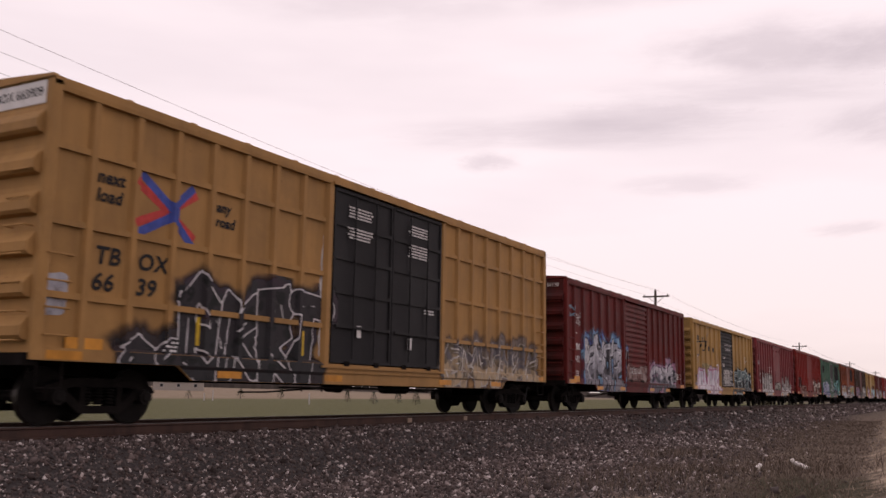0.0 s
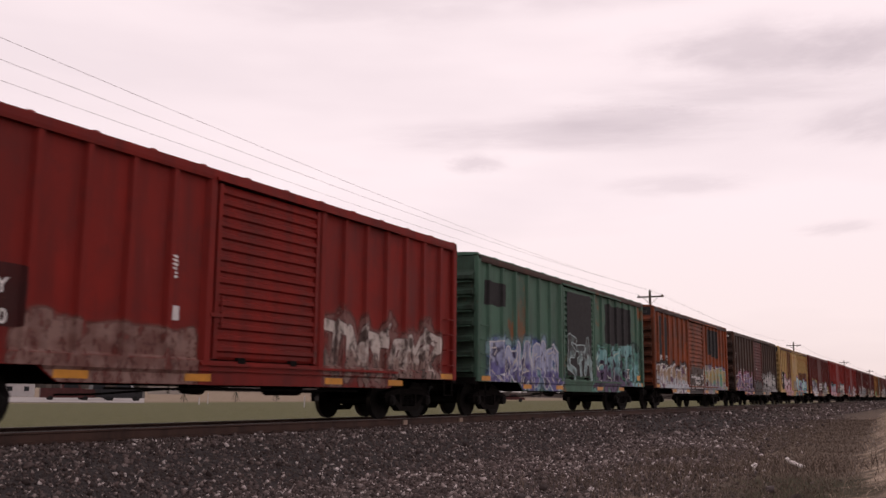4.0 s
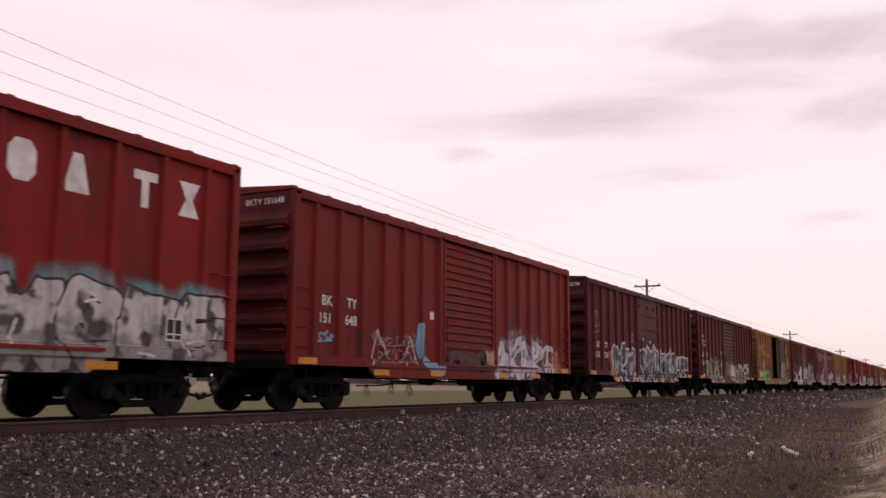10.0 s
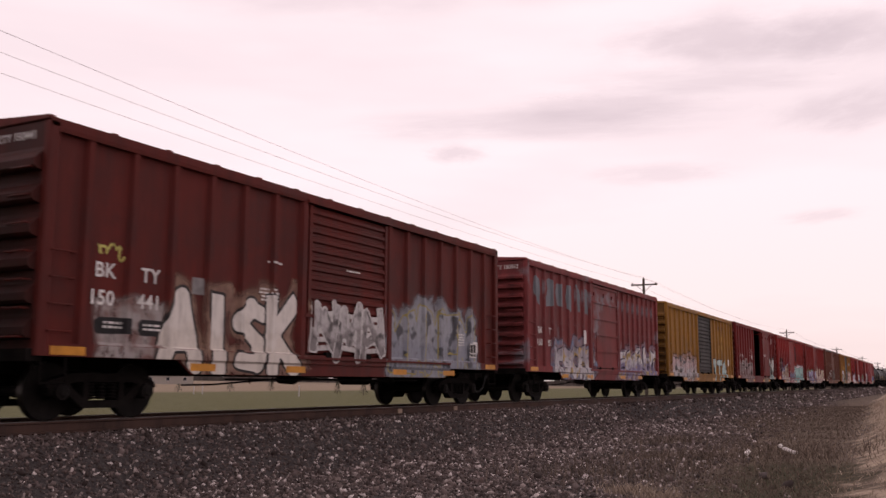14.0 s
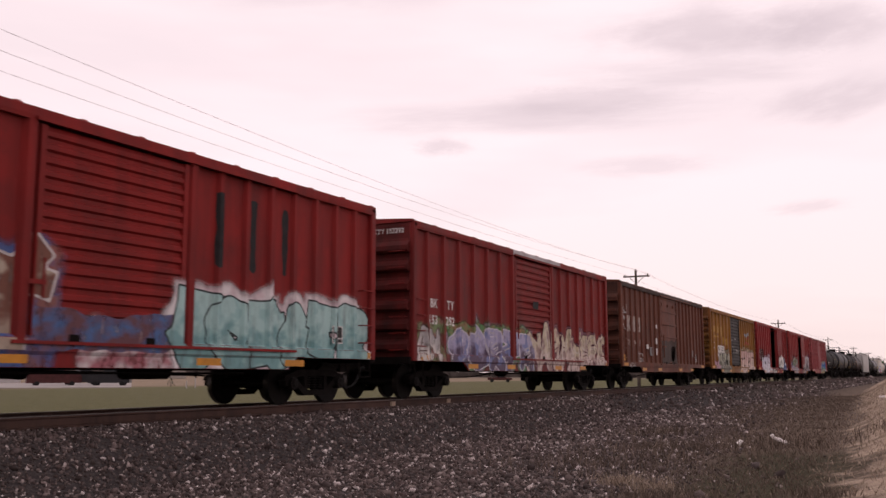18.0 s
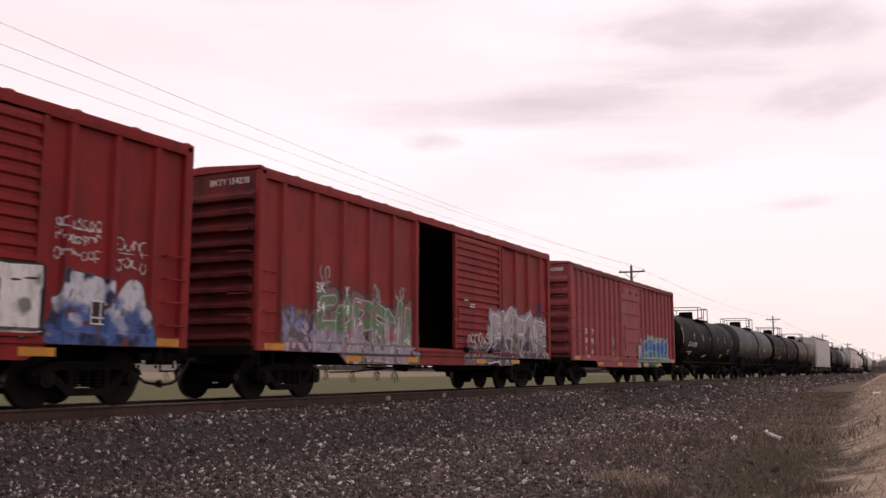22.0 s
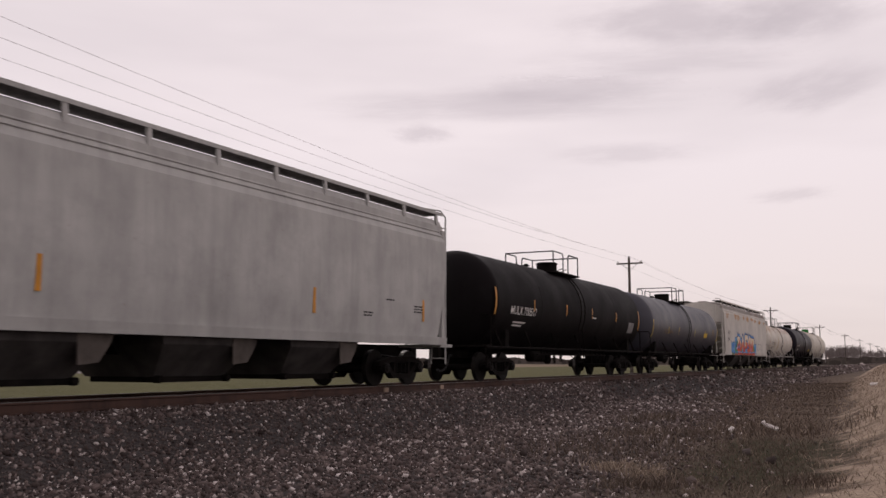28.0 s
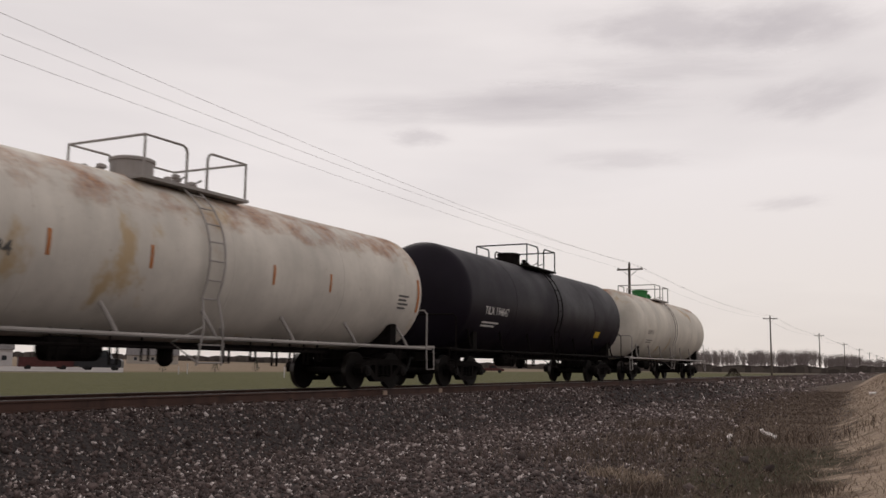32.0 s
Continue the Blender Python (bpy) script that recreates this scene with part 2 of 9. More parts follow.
def mesh_of(name, b, mats, smooth=False, slots=None):
    me = bpy.data.meshes.new(name)
    me.from_pydata(b.v, [], b.f)
    for m in mats if isinstance(mats, (list, tuple)) else [mats]:
        me.materials.append(m)
    if smooth:
        me.polygons.foreach_set("use_smooth", [True] * len(me.polygons))
    if slots:
        me.polygons.foreach_set("material_index", slots)
    me.update()
    return me


def part(name, b, mat, parent, label="", smooth=False, at=None, slots=None):
    """Links one mesh as a part under its thing; b is a Mesher or a mesh that parts share."""
    ob = new(name, b if isinstance(b, bpy.types.Mesh) else mesh_of(name, b, mat, smooth, slots))
    ob.parent = parent
    if at is not None:
        ob.matrix_basis = at if isinstance(at, Matrix) else Matrix.Translation(at)
    if label:
        ob["label"] = label
    return ob


def thing(name, label, category, group="", kind=""):
    return tagged(new(name), label, category, group, kind)


TEXTS = {}


def text_shape(txt, size, bold=0.0, space=1.0):
    """Corners and faces of words in the built-in font, lower left at (0, 0)."""
    key = (txt, size, bold, space)
    if key not in TEXTS:
        cu = bpy.data.curves.new("words", "FONT")
        cu.body, cu.size, cu.offset, cu.space_character = txt, size * 1.38, bold * size, space
        cu.resolution_u = 3
        ob = bpy.data.objects.new("words", cu)
        me = ob.to_mesh()
        v = [(p.co.x, p.co.y) for p in me.vertices]
        f = [tuple(p.vertices) for p in me.polygons]
        ob.to_mesh_clear()
        bpy.data.objects.remove(ob)
        bpy.data.curves.remove(cu)
        x0 = min(p[0] for p in v)
        TEXTS[key] = [(x - x0, y) for x, y in v], f
    return TEXTS[key]


def side_text(b, txt, y, z, size, surf, bold=0.0, space=1.0, slant=0.0, wide=1.0):
    v, f = text_shape(txt, size, bold, space)
    b.add([(surf(y + p, z + q) + 0.010, y + p * wide + q * slant, z + q) for p, q in v], f)


def end_text(b, txt, x, z, size, y, bold=0.0):
    v, f = text_shape(txt, size, bold)
    b.add([(x + p, y, z + q) for p, q in v], f)


# ---- trucks with turning wheelsets ----
WHEELSETS = {-1: [], 1: []}
R_WHEEL = 0.457


def wheelset_mesh():
    b = Mesher()
    slots = []
    for s in (-1, 1):
        x = s * 0.7525
        k = len(b.f)
        b.lathe([(-0.07, 0.30), (-0.07, 0.425), (-0.055, R_WHEEL), (0.065, R_WHEEL - 0.004), (0.07, 0.425), (0.07, 0.40)] if s > 0 else
                [(-0.07, 0.40), (-0.07, 0.425), (-0.065, R_WHEEL - 0.004), (0.055, R_WHEEL), (0.07, 0.425), (0.07, 0.30)], 28, (x, 0, 0), "x")
        slots += [1 if 56 <= i < 84 else 0 for i in range(len(b.f) - k)]
        k = len(b.f)
        b.lathe([(-0.035, 0.41), (-0.015, 0.39), (-0.01, 0.16), (-0.06, 0.13), (0.09, 0.13), (0.03, 0.16), (0.02, 0.39), (0.035, 0.41)], 20, (x, 0, 0), "x")
        slots += [0] * (len(b.f) - k)
    k = len(b.f)
    b.cyl((-1.12, 0, 0), (1.12, 0, 0), 0.08, 12)
    slots += [0] * (len(b.f) - k)
    return mesh_of("wheelset", b, [WHEEL, TREAD], slots=slots)


def side_frame_mesh():
    """Cast side frame: arched top member, sagging bottom member, two columns, pedestals over the bearings."""
    b = Mesher()
    x0, x1 = -0.09, 0.09
    top = [(-1.12, 0.52), (-1.06, 0.62), (-0.6, 0.74), (0.6, 0.74), (1.06, 0.62), (1.12, 0.52)]
    low = [(0.98, 0.50), (0.56, 0.60), (-0.56, 0.60), (-0.98, 0.50)]
    b.prism(top + low, "x", x0, x1)
    b.prism([(-0.86, 0.52), (-0.42, 0.19), (0.42, 0.19), (0.86, 0.52), (0.72, 0.58), (0.36, 0.31), (-0.36, 0.31), (-0.72, 0.58)], "x", x0, x1)
    for s in (-1, 1):
        b.box(x0, x1, s * 0.36 - 0.05, s * 0.36 + 0.05, 0.28, 0.62)
        b.box(x0 - 0.01, x1 + 0.01, s * 0.86 - 0.16, s * 0.86 + 0.16, 0.50, 0.62)
        for q in (-1, 1):
            b.box(x0, x1, s * 0.86 + q * 0.17 - 0.035, s * 0.86 + q * 0.17 + 0.035, 0.40, 0.52)
    return mesh_of("side_frame", b, UNDER)


def springs_mesh():
    b = Mesher()
    prof = []
    for k in range(5):
        prof += [(0.33 + k * 0.052, 0.055), (0.345 + k * 0.052, 0.085), (0.36 + k * 0.052, 0.085), (0.375 + k * 0.052, 0.055)]
    b.lathe(prof, 10, (0, 0, 0), "z")
    return mesh_of("spring", b, UNDER)


def bolster_mesh():
    b = Mesher()
    b.prism([(-1.1, 0.60), (-0.8, 0.50), (0.8, 0.50), (1.1, 0.60), (1.1, 0.72), (0.4, 0.80), (-0.4, 0.80), (-1.1, 0.72)], "y", -0.2, 0.2)
    b.cyl((0, 0, 0.78), (0, 0, 0.92), 0.2, 14)
    for s in (-1, 1):  # brake beams
        b.box(-0.8, 0.8, s * 0.42 - 0.04, s * 0.42 + 0.04, 0.36, 0.44)
        for x in (-0.75, 0.75):
            b.box(x - 0.05, x + 0.05, s * 0.42 - 0.06, s * 0.42 + 0.06, 0.30, 0.55)
    return mesh_of("bolster", b, UNDER)


def bearing_mesh():
    b = Mesher()
    b.cyl((1.0, 0, 0), (1.19, 0, 0), 0.13, 14)
    b.cyl((1.19, 0, 0), (1.22, 0, 0), 0.10, 14, 0.07)
    return mesh_of("bearing_cap", b, WHEEL)


SHARED = {"wheelset": wheelset_mesh(), "frame": side_frame_mesh(), "spring": springs_mesh(), "bolster": bolster_mesh(), "cap": bearing_mesh()}


def truck(parent, y):
    t = part("truck", SHARED["bolster"], None, parent, at=(0, y, 0))
    for x in (-1.02, 1.02):
        part("side_frame", SHARED["frame"], None, t, at=(x, 0, 0))
        for q in (-0.22, 0.0, 0.22):
            part("spring", SHARED["spring"], None, t, at=(x, q, 0))
    for s in (-1, 1):
        w = part("wheelset", SHARED["wheelset"], None, t, at=(0, s * 0.86, R_WHEEL))
        WHEELSETS[s].append(w)
        part("bearing_cap", SHARED["cap"], None, t, at=(0, s * 0.86, R_WHEEL))


def coupler_mesh():
    b = Mesher()
    b.box(-0.09, 0.09, 0.0, 0.62, 0.78, 0.98)
    b.prism([(-0.14, -0.14), (0.16, -0.10), (0.16, 0.06), (0.09, 0.16), (-0.14, 0.16)], "z", 0.70, 1.04)
    b.box(-0.22, 0.22, 0.55, 0.62, 0.72, 1.06)
    return mesh_of("coupler", b, UNDER)


def hose_mesh():
    b = Mesher()
    pts = [(0.30, 0.35, 0.80), (0.32, 0.22, 0.62), (0.33, 0.08, 0.46), (0.33, -0.10, 0.36), (0.33, -0.30, 0.33), (0.33, -0.42, 0.34)]
    b.tube(pts, 0.028, 8)
    b.cyl((0.30, 0.5, 0.80), (0.30, 0.33, 0.80), 0.035, 8)
    b.cyl((0.33, -0.40, 0.30), (0.33, -0.50, 0.38), 0.045, 8)
    return mesh_of("air_hose", b, RUBBER)


def cut_lever_mesh():
    b = Mesher()
    b.tube([(0.05, 0.3, 0.98), (0.1, 0.42, 1.0), (1.35, 0.45, 0.98), (1.45, 0.38, 0.86), (1.45, 0.36, 0.72)], 0.016, 6)
    return mesh_of("cut_lever", b, UNDER)


SHARED.update(coupler=coupler_mesh(), hose=hose_mesh(), lever=cut_lever_mesh())


def coupling(parent, half, body):
    """Couplers, hoses and cut levers at both ends; half: to the middle of the coupling, body: to the body's end."""
    for s in (-1, 1):
        m = Matrix.Translation((0, s * half, 0)) @ pose(0, 0, 0, 0, 0, 0 if s < 0 else 180)
        part("coupler", SHARED["coupler"], None, parent, at=m)
        part("air_hose", SHARED["hose"], None, parent, at=m)
        m = Matrix.Translation((0, s * (body + 0.35), 0)) @ pose(0, 0, 0, 0, 0, 0 if s < 0 else 180)
        part("cut_lever", SHARED["lever"], None, parent, at=m)


def bars(name, parent, mat, places, r=0.016, label=""):
    """Grab irons: a bent round bar each, places: (points)."""
    for pts in places:
        part(name, Mesher().tube(pts, r, 5), mat, parent, label)


# ---- spray-painted pieces on the car sides ----
FIGURES = (
    [[(0.02, 0), (0.12, 1), (0.52, 0.32), (0.95, 1.04), (0.92, 0)]],
    [[(0.92, 0.95), (0.25, 1.02), (0.04, 0.5), (0.3, 0), (0.95, 0.1), (0.9, 0.52), (0.5, 0.5)]],
    [[(0.08, 0), (0.1, 0.98), (0.72, 1), (0.86, 0.66), (0.15, 0.48), (0.95, -0.04)]],
    [[(0.04, 1), (0.28, 0.05), (0.55, 0.72), (0.8, 0), (1.0, 1)]],
    [[(0.92, 0.85), (0.5, 1.05), (0.1, 0.74), (0.86, 0.3), (0.5, -0.02), (0.05, 0.2)]],
    [[(0, 0), (0.42, 1.08), (0.98, 0)], [(0.2, 0.36), (0.78, 0.36)]],
    [[(0.1, 1.02), (0.06, 0.1), (0.95, 0.04)], [(0.1, 0.52), (0.75, 0.55)], [(0.1, 1), (0.9, 0.95)]],
    [[(0.05, 0), (0.08, 1)], [(0.95, 1.05), (0.15, 0.48), (0.98, -0.06)]],
    [[(0.5, 0), (0.06, 0.3), (0.08, 0.8), (0.5, 1.02), (0.92, 0.78), (0.94, 0.25), (0.5, 0)]],
    [[(0.06, 0), (0.06, 1), (0.94, 0.02), (0.94, 1.05)]],
    [[(0.02, 1), (0.98, 0.98)], [(0.5, 0.96), (0.45, 0)]],
)


def stroke_glyph(rng):
    """An abstract, letter-like figure in a unit square, bent a little each time."""
    out = [[(p + rng.uniform(-0.12, 0.12), q + rng.uniform(-0.10, 0.10)) for p, q in line] for line in rng.choice(FIGURES)]
    a, c = rng.uniform(0.0, 0.4), rng.uniform(0.15, 0.85)
    out.append([(a, c), (a + rng.uniform(0.4, 0.7), c + rng.uniform(-0.5, 0.5))])
    return out


GLYPHS = {"D": [[(0.1, 0), (0.1, 1), (0.6, 0.95), (0.95, 0.55), (0.7, 0.08), (0.1, 0)]], "A": [[(0, 0), (0.5, 1), (1, 0)], [(0.2, 0.38), (0.8, 0.38)]],
          "F": [[(0.1, 0), (0.15, 1), (0.95, 1)], [(0.12, 0.5), (0.8, 0.5)]], "S": [[(0.95, 0.9), (0.5, 1), (0.1, 0.75), (0.8, 0.4), (0.7, 0.05), (0.05, 0.1)]],
          "E": [[(0.95, 1), (0.1, 1), (0.1, 0), (0.95, 0)], [(0.1, 0.5), (0.8, 0.5)]], "T": [[(0.5, 0), (0.5, 1)], [(0, 1), (1, 1)]],
          "I": [[(0.5, 0), (0.5, 0.75)], [(0.45, 1), (0.55, 1)]], "O": [[(0.5, 0), (0.05, 0.35), (0.1, 0.8), (0.5, 1), (0.9, 0.8), (0.95, 0.3), (0.5, 0)]],
          "K": [[(0.1, 0), (0.1, 1)], [(0.95, 1), (0.15, 0.5), (0.95, 0)]], "U": [[(0.05, 1), (0.1, 0.2), (0.5, 0), (0.9, 0.2), (0.95, 1)]],
          "N": [[(0.05, 0), (0.05, 1), (0.95, 0), (0.95, 1)]], "R": [[(0.1, 0), (0.1, 1), (0.8, 0.95), (0.85, 0.6), (0.15, 0.5), (0.95, 0)]],
          "H": [[(0.1, 0), (0.1, 1)], [(0.9, 0), (0.9, 1)], [(0.1, 0.5), (0.9, 0.5)]], "B": [[(0.1, 0), (0.1, 1), (0.8, 0.85), (0.2, 0.52), (0.95, 0.25), (0.1, 0)]], "Y": [[(0, 1), (0.5, 0.5), (1, 1)], [(0.5, 0.5), (0.45, 0)]]}


def field_of(segs, Y, Z, square=False):
    """Distance to a set of thick strokes, round-ended or cut square."""
    d = np.full(Y.shape, 9.0)
    for (ax, az), (bx, bz), r in segs:
        vx, vz = bx - ax, bz - az
        L2 = vx * vx + vz * vz + 1e-9
        s = ((Y - ax) * vx + (Z - az) * vz) / L2
        if square:
            L = math.sqrt(L2)
            e = np.maximum(np.abs((Y - ax) * vz - (Z - az) * vx) / L - r, np.maximum(-s, s - 1) * L - r * 0.8)
        else:
            t = np.clip(s, 0, 1)
            e = np.hypot(Y - ax - t * vx, Z - az - t * vz) - r
        d = np.minimum(d, e)
    return d


def region(b, F, ys, zs, surf, lift, spread=None):
    """Adds the area where F < 0 as a sheet that follows the car's side; spread: a value of the grid, kept at the corners in b.a."""
    ins = F < 0
    full = ins[:-1, :-1] & ins[1:, :-1] & ins[1:, 1:] & ins[:-1, 1:]
    some = (ins[:-1, :-1] | ins[1:, :-1] | ins[1:, 1:] | ins[:-1, 1:]) & ~full
    index = {}
    b.a = []

    def node(i, j):
        if (i, j) not in index:
            index[i, j] = len(b.v)
            b.v.append((surf(ys[i], zs[j]) + lift, ys[i], zs[j]))
            if spread is not None:
                b.a.append(float(spread[i, j]))
        return index[i, j]

    for i, j in zip(*np.nonzero(full)):
        b.f.append((node(i, j), node(i + 1, j), node(i + 1, j + 1), node(i, j + 1)))
    for i, j in zip(*np.nonzero(some)):
        q = [(i, j), (i + 1, j), (i + 1, j + 1), (i, j + 1)]
        poly = []
        for k in range(4):
            a, c = q[k], q[(k + 1) % 4]
            fa, fc = F[a], F[c]
            if fa < 0:
                poly.append(node(*a))
            if (fa < 0) != (fc < 0):
                t = fa / (fa - fc)
                y, z = ys[a[0]] + t * (ys[c[0]] - ys[a[0]]), zs[a[1]] + t * (zs[c[1]] - zs[a[1]])
                poly.append(len(b.v))
                b.v.append((surf(y, z) + lift, y, z))
                if spread is not None:
                    b.a.append(float(spread[a] + t * (spread[c] - spread[a])))
        if len(poly) > 2:
            b.f.append(tuple(poly))


SPRAY = {}


def spray(c1, c2, level=None, scale=2.2, mist=False, worn=0.5, bloom=None):
    """Sprayed paint in two blended colours, thin and streaked with wear; with a level the second lies above that height.
    bloom: a third colour in loose patches. mist: the paint thins out towards the edge of its cloud."""
    key = (c1, c2, level, scale, mist, worn, bloom)
    if key not in SPRAY:
        m, t, b = nodes_of("spray_paint")
        k = len(SPRAY)
        f = noise_node(t, mapped(t, (1, 1, 1.4), (k * 3.1, 0, 0)), scale, 3, 0.5)
        if level is not None:
            z = t.nodes.new("ShaderNodeSeparateXYZ")
            link(t, mapped(t), z.inputs[0])
            f = math_node(t, "ADD", f, math_node(t, "MULTIPLY", math_node(t, "SUBTRACT", z.outputs["Z"], level), 0.55))
        c = mixed(t, ramp(t, f, [(0.40, (0, 0, 0)), (0.60, (1, 1, 1))]), c1, c2)
        if bloom:
            c = mixed(t, ramp(t, noise_node(t, mapped(t, (1, 1, 1), (0, k * 1.7, 3)), 2.6, 2, 0.4), [(0.54, (0, 0, 0)), (0.62, (1, 1, 1))]), c, bloom)
        dirt = noise_node(t, mapped(t, (2.4, 2.4, 0.35), (k, 0, 0)), 2.0, 6, 0.65)
        c = mixed(t, ramp(t, dirt, [(0.52, (0, 0, 0)), (0.80, (0.55, 0.55, 0.55))]), c, (0.070, 0.040, 0.034) if sum(c1) + sum(c2) > 0.4 else tint(c1, 0.8))
        link(t, c, b.inputs["Base Color"])
        b.inputs["Roughness"].default_value = 0.62
        b.inputs["Specular IOR Level"].default_value = 0.25
        thin = noise_node(t, mapped(t, (1.5, 1.5, 0.7), (k * 1.3, 2, 0)), 4.5, 6, 0.7)
        a = ramp(t, thin, [(0.36, (1 - worn,) * 3), (0.50, (1, 1, 1))])
        if mist:
            at = t.nodes.new("ShaderNodeAttribute")
            at.attribute_name = "spread"
            a = math_node(t, "MULTIPLY", a, edge(t, math_node(t, "ADD", at.outputs["Fac"], math_node(t, "MULTIPLY", math_node(t, "SUBTRACT", f, 0.5), 0.5)), 0.0, 0.8))
        link(t, a, b.inputs["Alpha"])
        SPRAY[key] = m
    return SPRAY[key]


def sheet(ci, b, mat, label, name="graffiti", stuff=False):
    """Links a painted sheet under its car, with its spread where it has one."""
    if not b.f:
        return
    ob = part(name, b, mat, ci["car"], label)
    if b.a:
        ob.data.attributes.new("spread", "FLOAT", "POINT").data.foreach_set("value", b.a)
    if stuff:
        tagged(ob, label, kind="stuff")


def paint_grid(ci, y0, y1, z0, z1, step=0.042):
    """Places along and up the side, dense enough to follow its posts."""
    ys = sorted(set(round(float(y), 3) for y in np.arange(y0, y1, step)) | set(round(k, 3) for k in ci["breaks"] if y0 < k < y1))
    ys = [a for k, a in enumerate(ys) if k == 0 or a - ys[k - 1] > 0.004]
    zs = [float(z) for z in np.arange(z0, z1, step)]
    Y, Z = np.meshgrid(ys, zs, indexing="ij")
    low = np.array([[ci["low"](y)] * len(zs) for y in ys]) - Z
    return ys, zs, Y, Z, low


def graffiti(ci, y0, y1, z0, z1, figures, fill, edge_col, halo=None, seed=1, fat=0.7, ew=0.035, shade=None, gleam=None, bloom=None, mist=0.28, worn=0.45, lean=0.0, ink=True):
    """A row of fat figures between y0, y1 and z0, z1: a misty cloud behind (halo), a cast edge (shade), an outline, a two-colour fill and glints.
    figures: how many abstract ones, or a word that can be read."""
    rng = random.Random(seed)
    n = figures if isinstance(figures, int) else len(figures)
    ys, zs, Y, Z, low = paint_grid(ci, y0 - 0.45, y1 + 0.46, max(z0 - 0.25, 0.74), z1 + 0.5)
    w, h = (y1 - y0) / n, z1 - z0
    wob = np.array([[noise.noise((y * 1.6 + seed * 7, z * 1.6, seed)) for z in zs] for y in ys])
    inner, fields = [], []
    for k in range(n):
        g = stroke_glyph(rng) if isinstance(figures, int) else GLYPHS[figures[k]]
        dz, sc = rng.uniform(-0.03, 0.03) * h, rng.uniform(0.86, 1.10)
        tilt = rng.uniform(-0.10, 0.14) + lean
        r = fat * (0.205 if isinstance(figures, int) else 0.155) * min(w, 0.85 * h) * rng.uniform(0.9, 1.1)
        segs = []
        for line in g:
            pts = [(y0 + (k + 0.5) * w + ((p - 0.5) * 0.86 + tilt * (q - 0.5)) * w, z0 + dz + r * 0.6 + q * sc * (h - 1.6 * r)) for p, q in line]
            for a, c in zip(pts, pts[1:]):
                segs.append((a, c, r * rng.uniform(0.85, 1.15)))
                if rng.random() < 0.55:
                    t0, t1 = rng.uniform(0, 0.35), rng.uniform(0.55, 0.95)
                    o = (-0.35 * r, rng.uniform(0.25, 0.5) * r)
                    inner.append(((a[0] + t0 * (c[0] - a[0]) + o[0], a[1] + t0 * (c[1] - a[1]) + o[1]),
                                  (a[0] + t1 * (c[0] - a[0]) + o[0], a[1] + t1 * (c[1] - a[1]) + o[1]), 0.024))
            if rng.random() < 0.5 and isinstance(figures, int):  # a spike off the stroke's end
                e0 = pts[-1]
                up = 1 if e0[1] > (z0 + z1) / 2 else -1
                segs.append((e0, (e0[0] + rng.uniform(-0.25, 0.3) * w, e0[1] + rng.uniform(0.08, 0.22) * h * up), r * 0.35))
        fields.append(field_of(segs, Y, Z, (seed + k) % 2 == 0) + 0.03 * wob)
    d = np.min(fields, axis=0)
    shown = []
    for k in range(n):
        q = fields[k]
        for later in fields[k + 1:]:
            q = np.maximum(q, -(later - ew))
        shown.append(np.maximum(q, low))
    full = np.min(shown, axis=0)
    if halo:
        b = Mesher()
        cloud = d - mist - 0.25 * wob
        region(b, np.maximum(cloud, low), ys, zs, ci["surf"], 0.002, np.clip(-cloud / mist, 0, 1))
        sheet(ci, b, spray(*halo, mist=True, worn=worn), "misty sprayed colour round the figures")
    if shade:
        b = Mesher()
        cast = np.full(d.shape, 9.0)
        cast[3:, :-2] = d[:-3, 2:]
        region(b, np.maximum(cast - 0.02, low), ys, zs, ci["surf"], 0.003)
        sheet(ci, b, spray(shade, tint(shade, 1.4), worn=worn * 0.6), "sprayed cast edge of the figures")
    b = Mesher()
    region(b, np.maximum(d - ew, low), ys, zs, ci["surf"], 0.0042)
    sheet(ci, b, spray(edge_col, tint(edge_col, 0.85), worn=worn * 0.7), "sprayed outline of graffiti figures")
    mid = round(fill[2] if len(fill) > 2 else z0 + h * 0.5, 2)
    if bloom is None and isinstance(figures, int):
        bloom = tint(fill[0], 0.30)
    for k, q in enumerate(shown):
        b = Mesher()
        region(b, q, ys, zs, ci["surf"], 0.0055)
        sheet(ci, b, spray(fill[0], fill[1], mid, worn=worn, bloom=bloom), "one sprayed graffiti figure", "graffiti_figure")
    if gleam:
        b = Mesher()
        region(b, np.maximum(field_of(inner, Y, Z), full + 0.02), ys, zs, ci["surf"], 0.008)
        sheet(ci, b, spray(gleam, tint(gleam, 0.85), worn=worn), "sprayed glints", stuff=True)
    if ink:
        b = Mesher()
        region(b, np.maximum(field_of([((a[0] + 0.06, a[1] - 0.12), (c[0] + 0.1, c[1] - 0.08), 0.02) for a, c, _ in inner[::2]], Y, Z), full + 0.015), ys, zs, ci["surf"], 0.007)
        sheet(ci, b, spray(edge_col, tint(edge_col, 0.8), worn=worn), "thin sprayed inner lines", stuff=True)


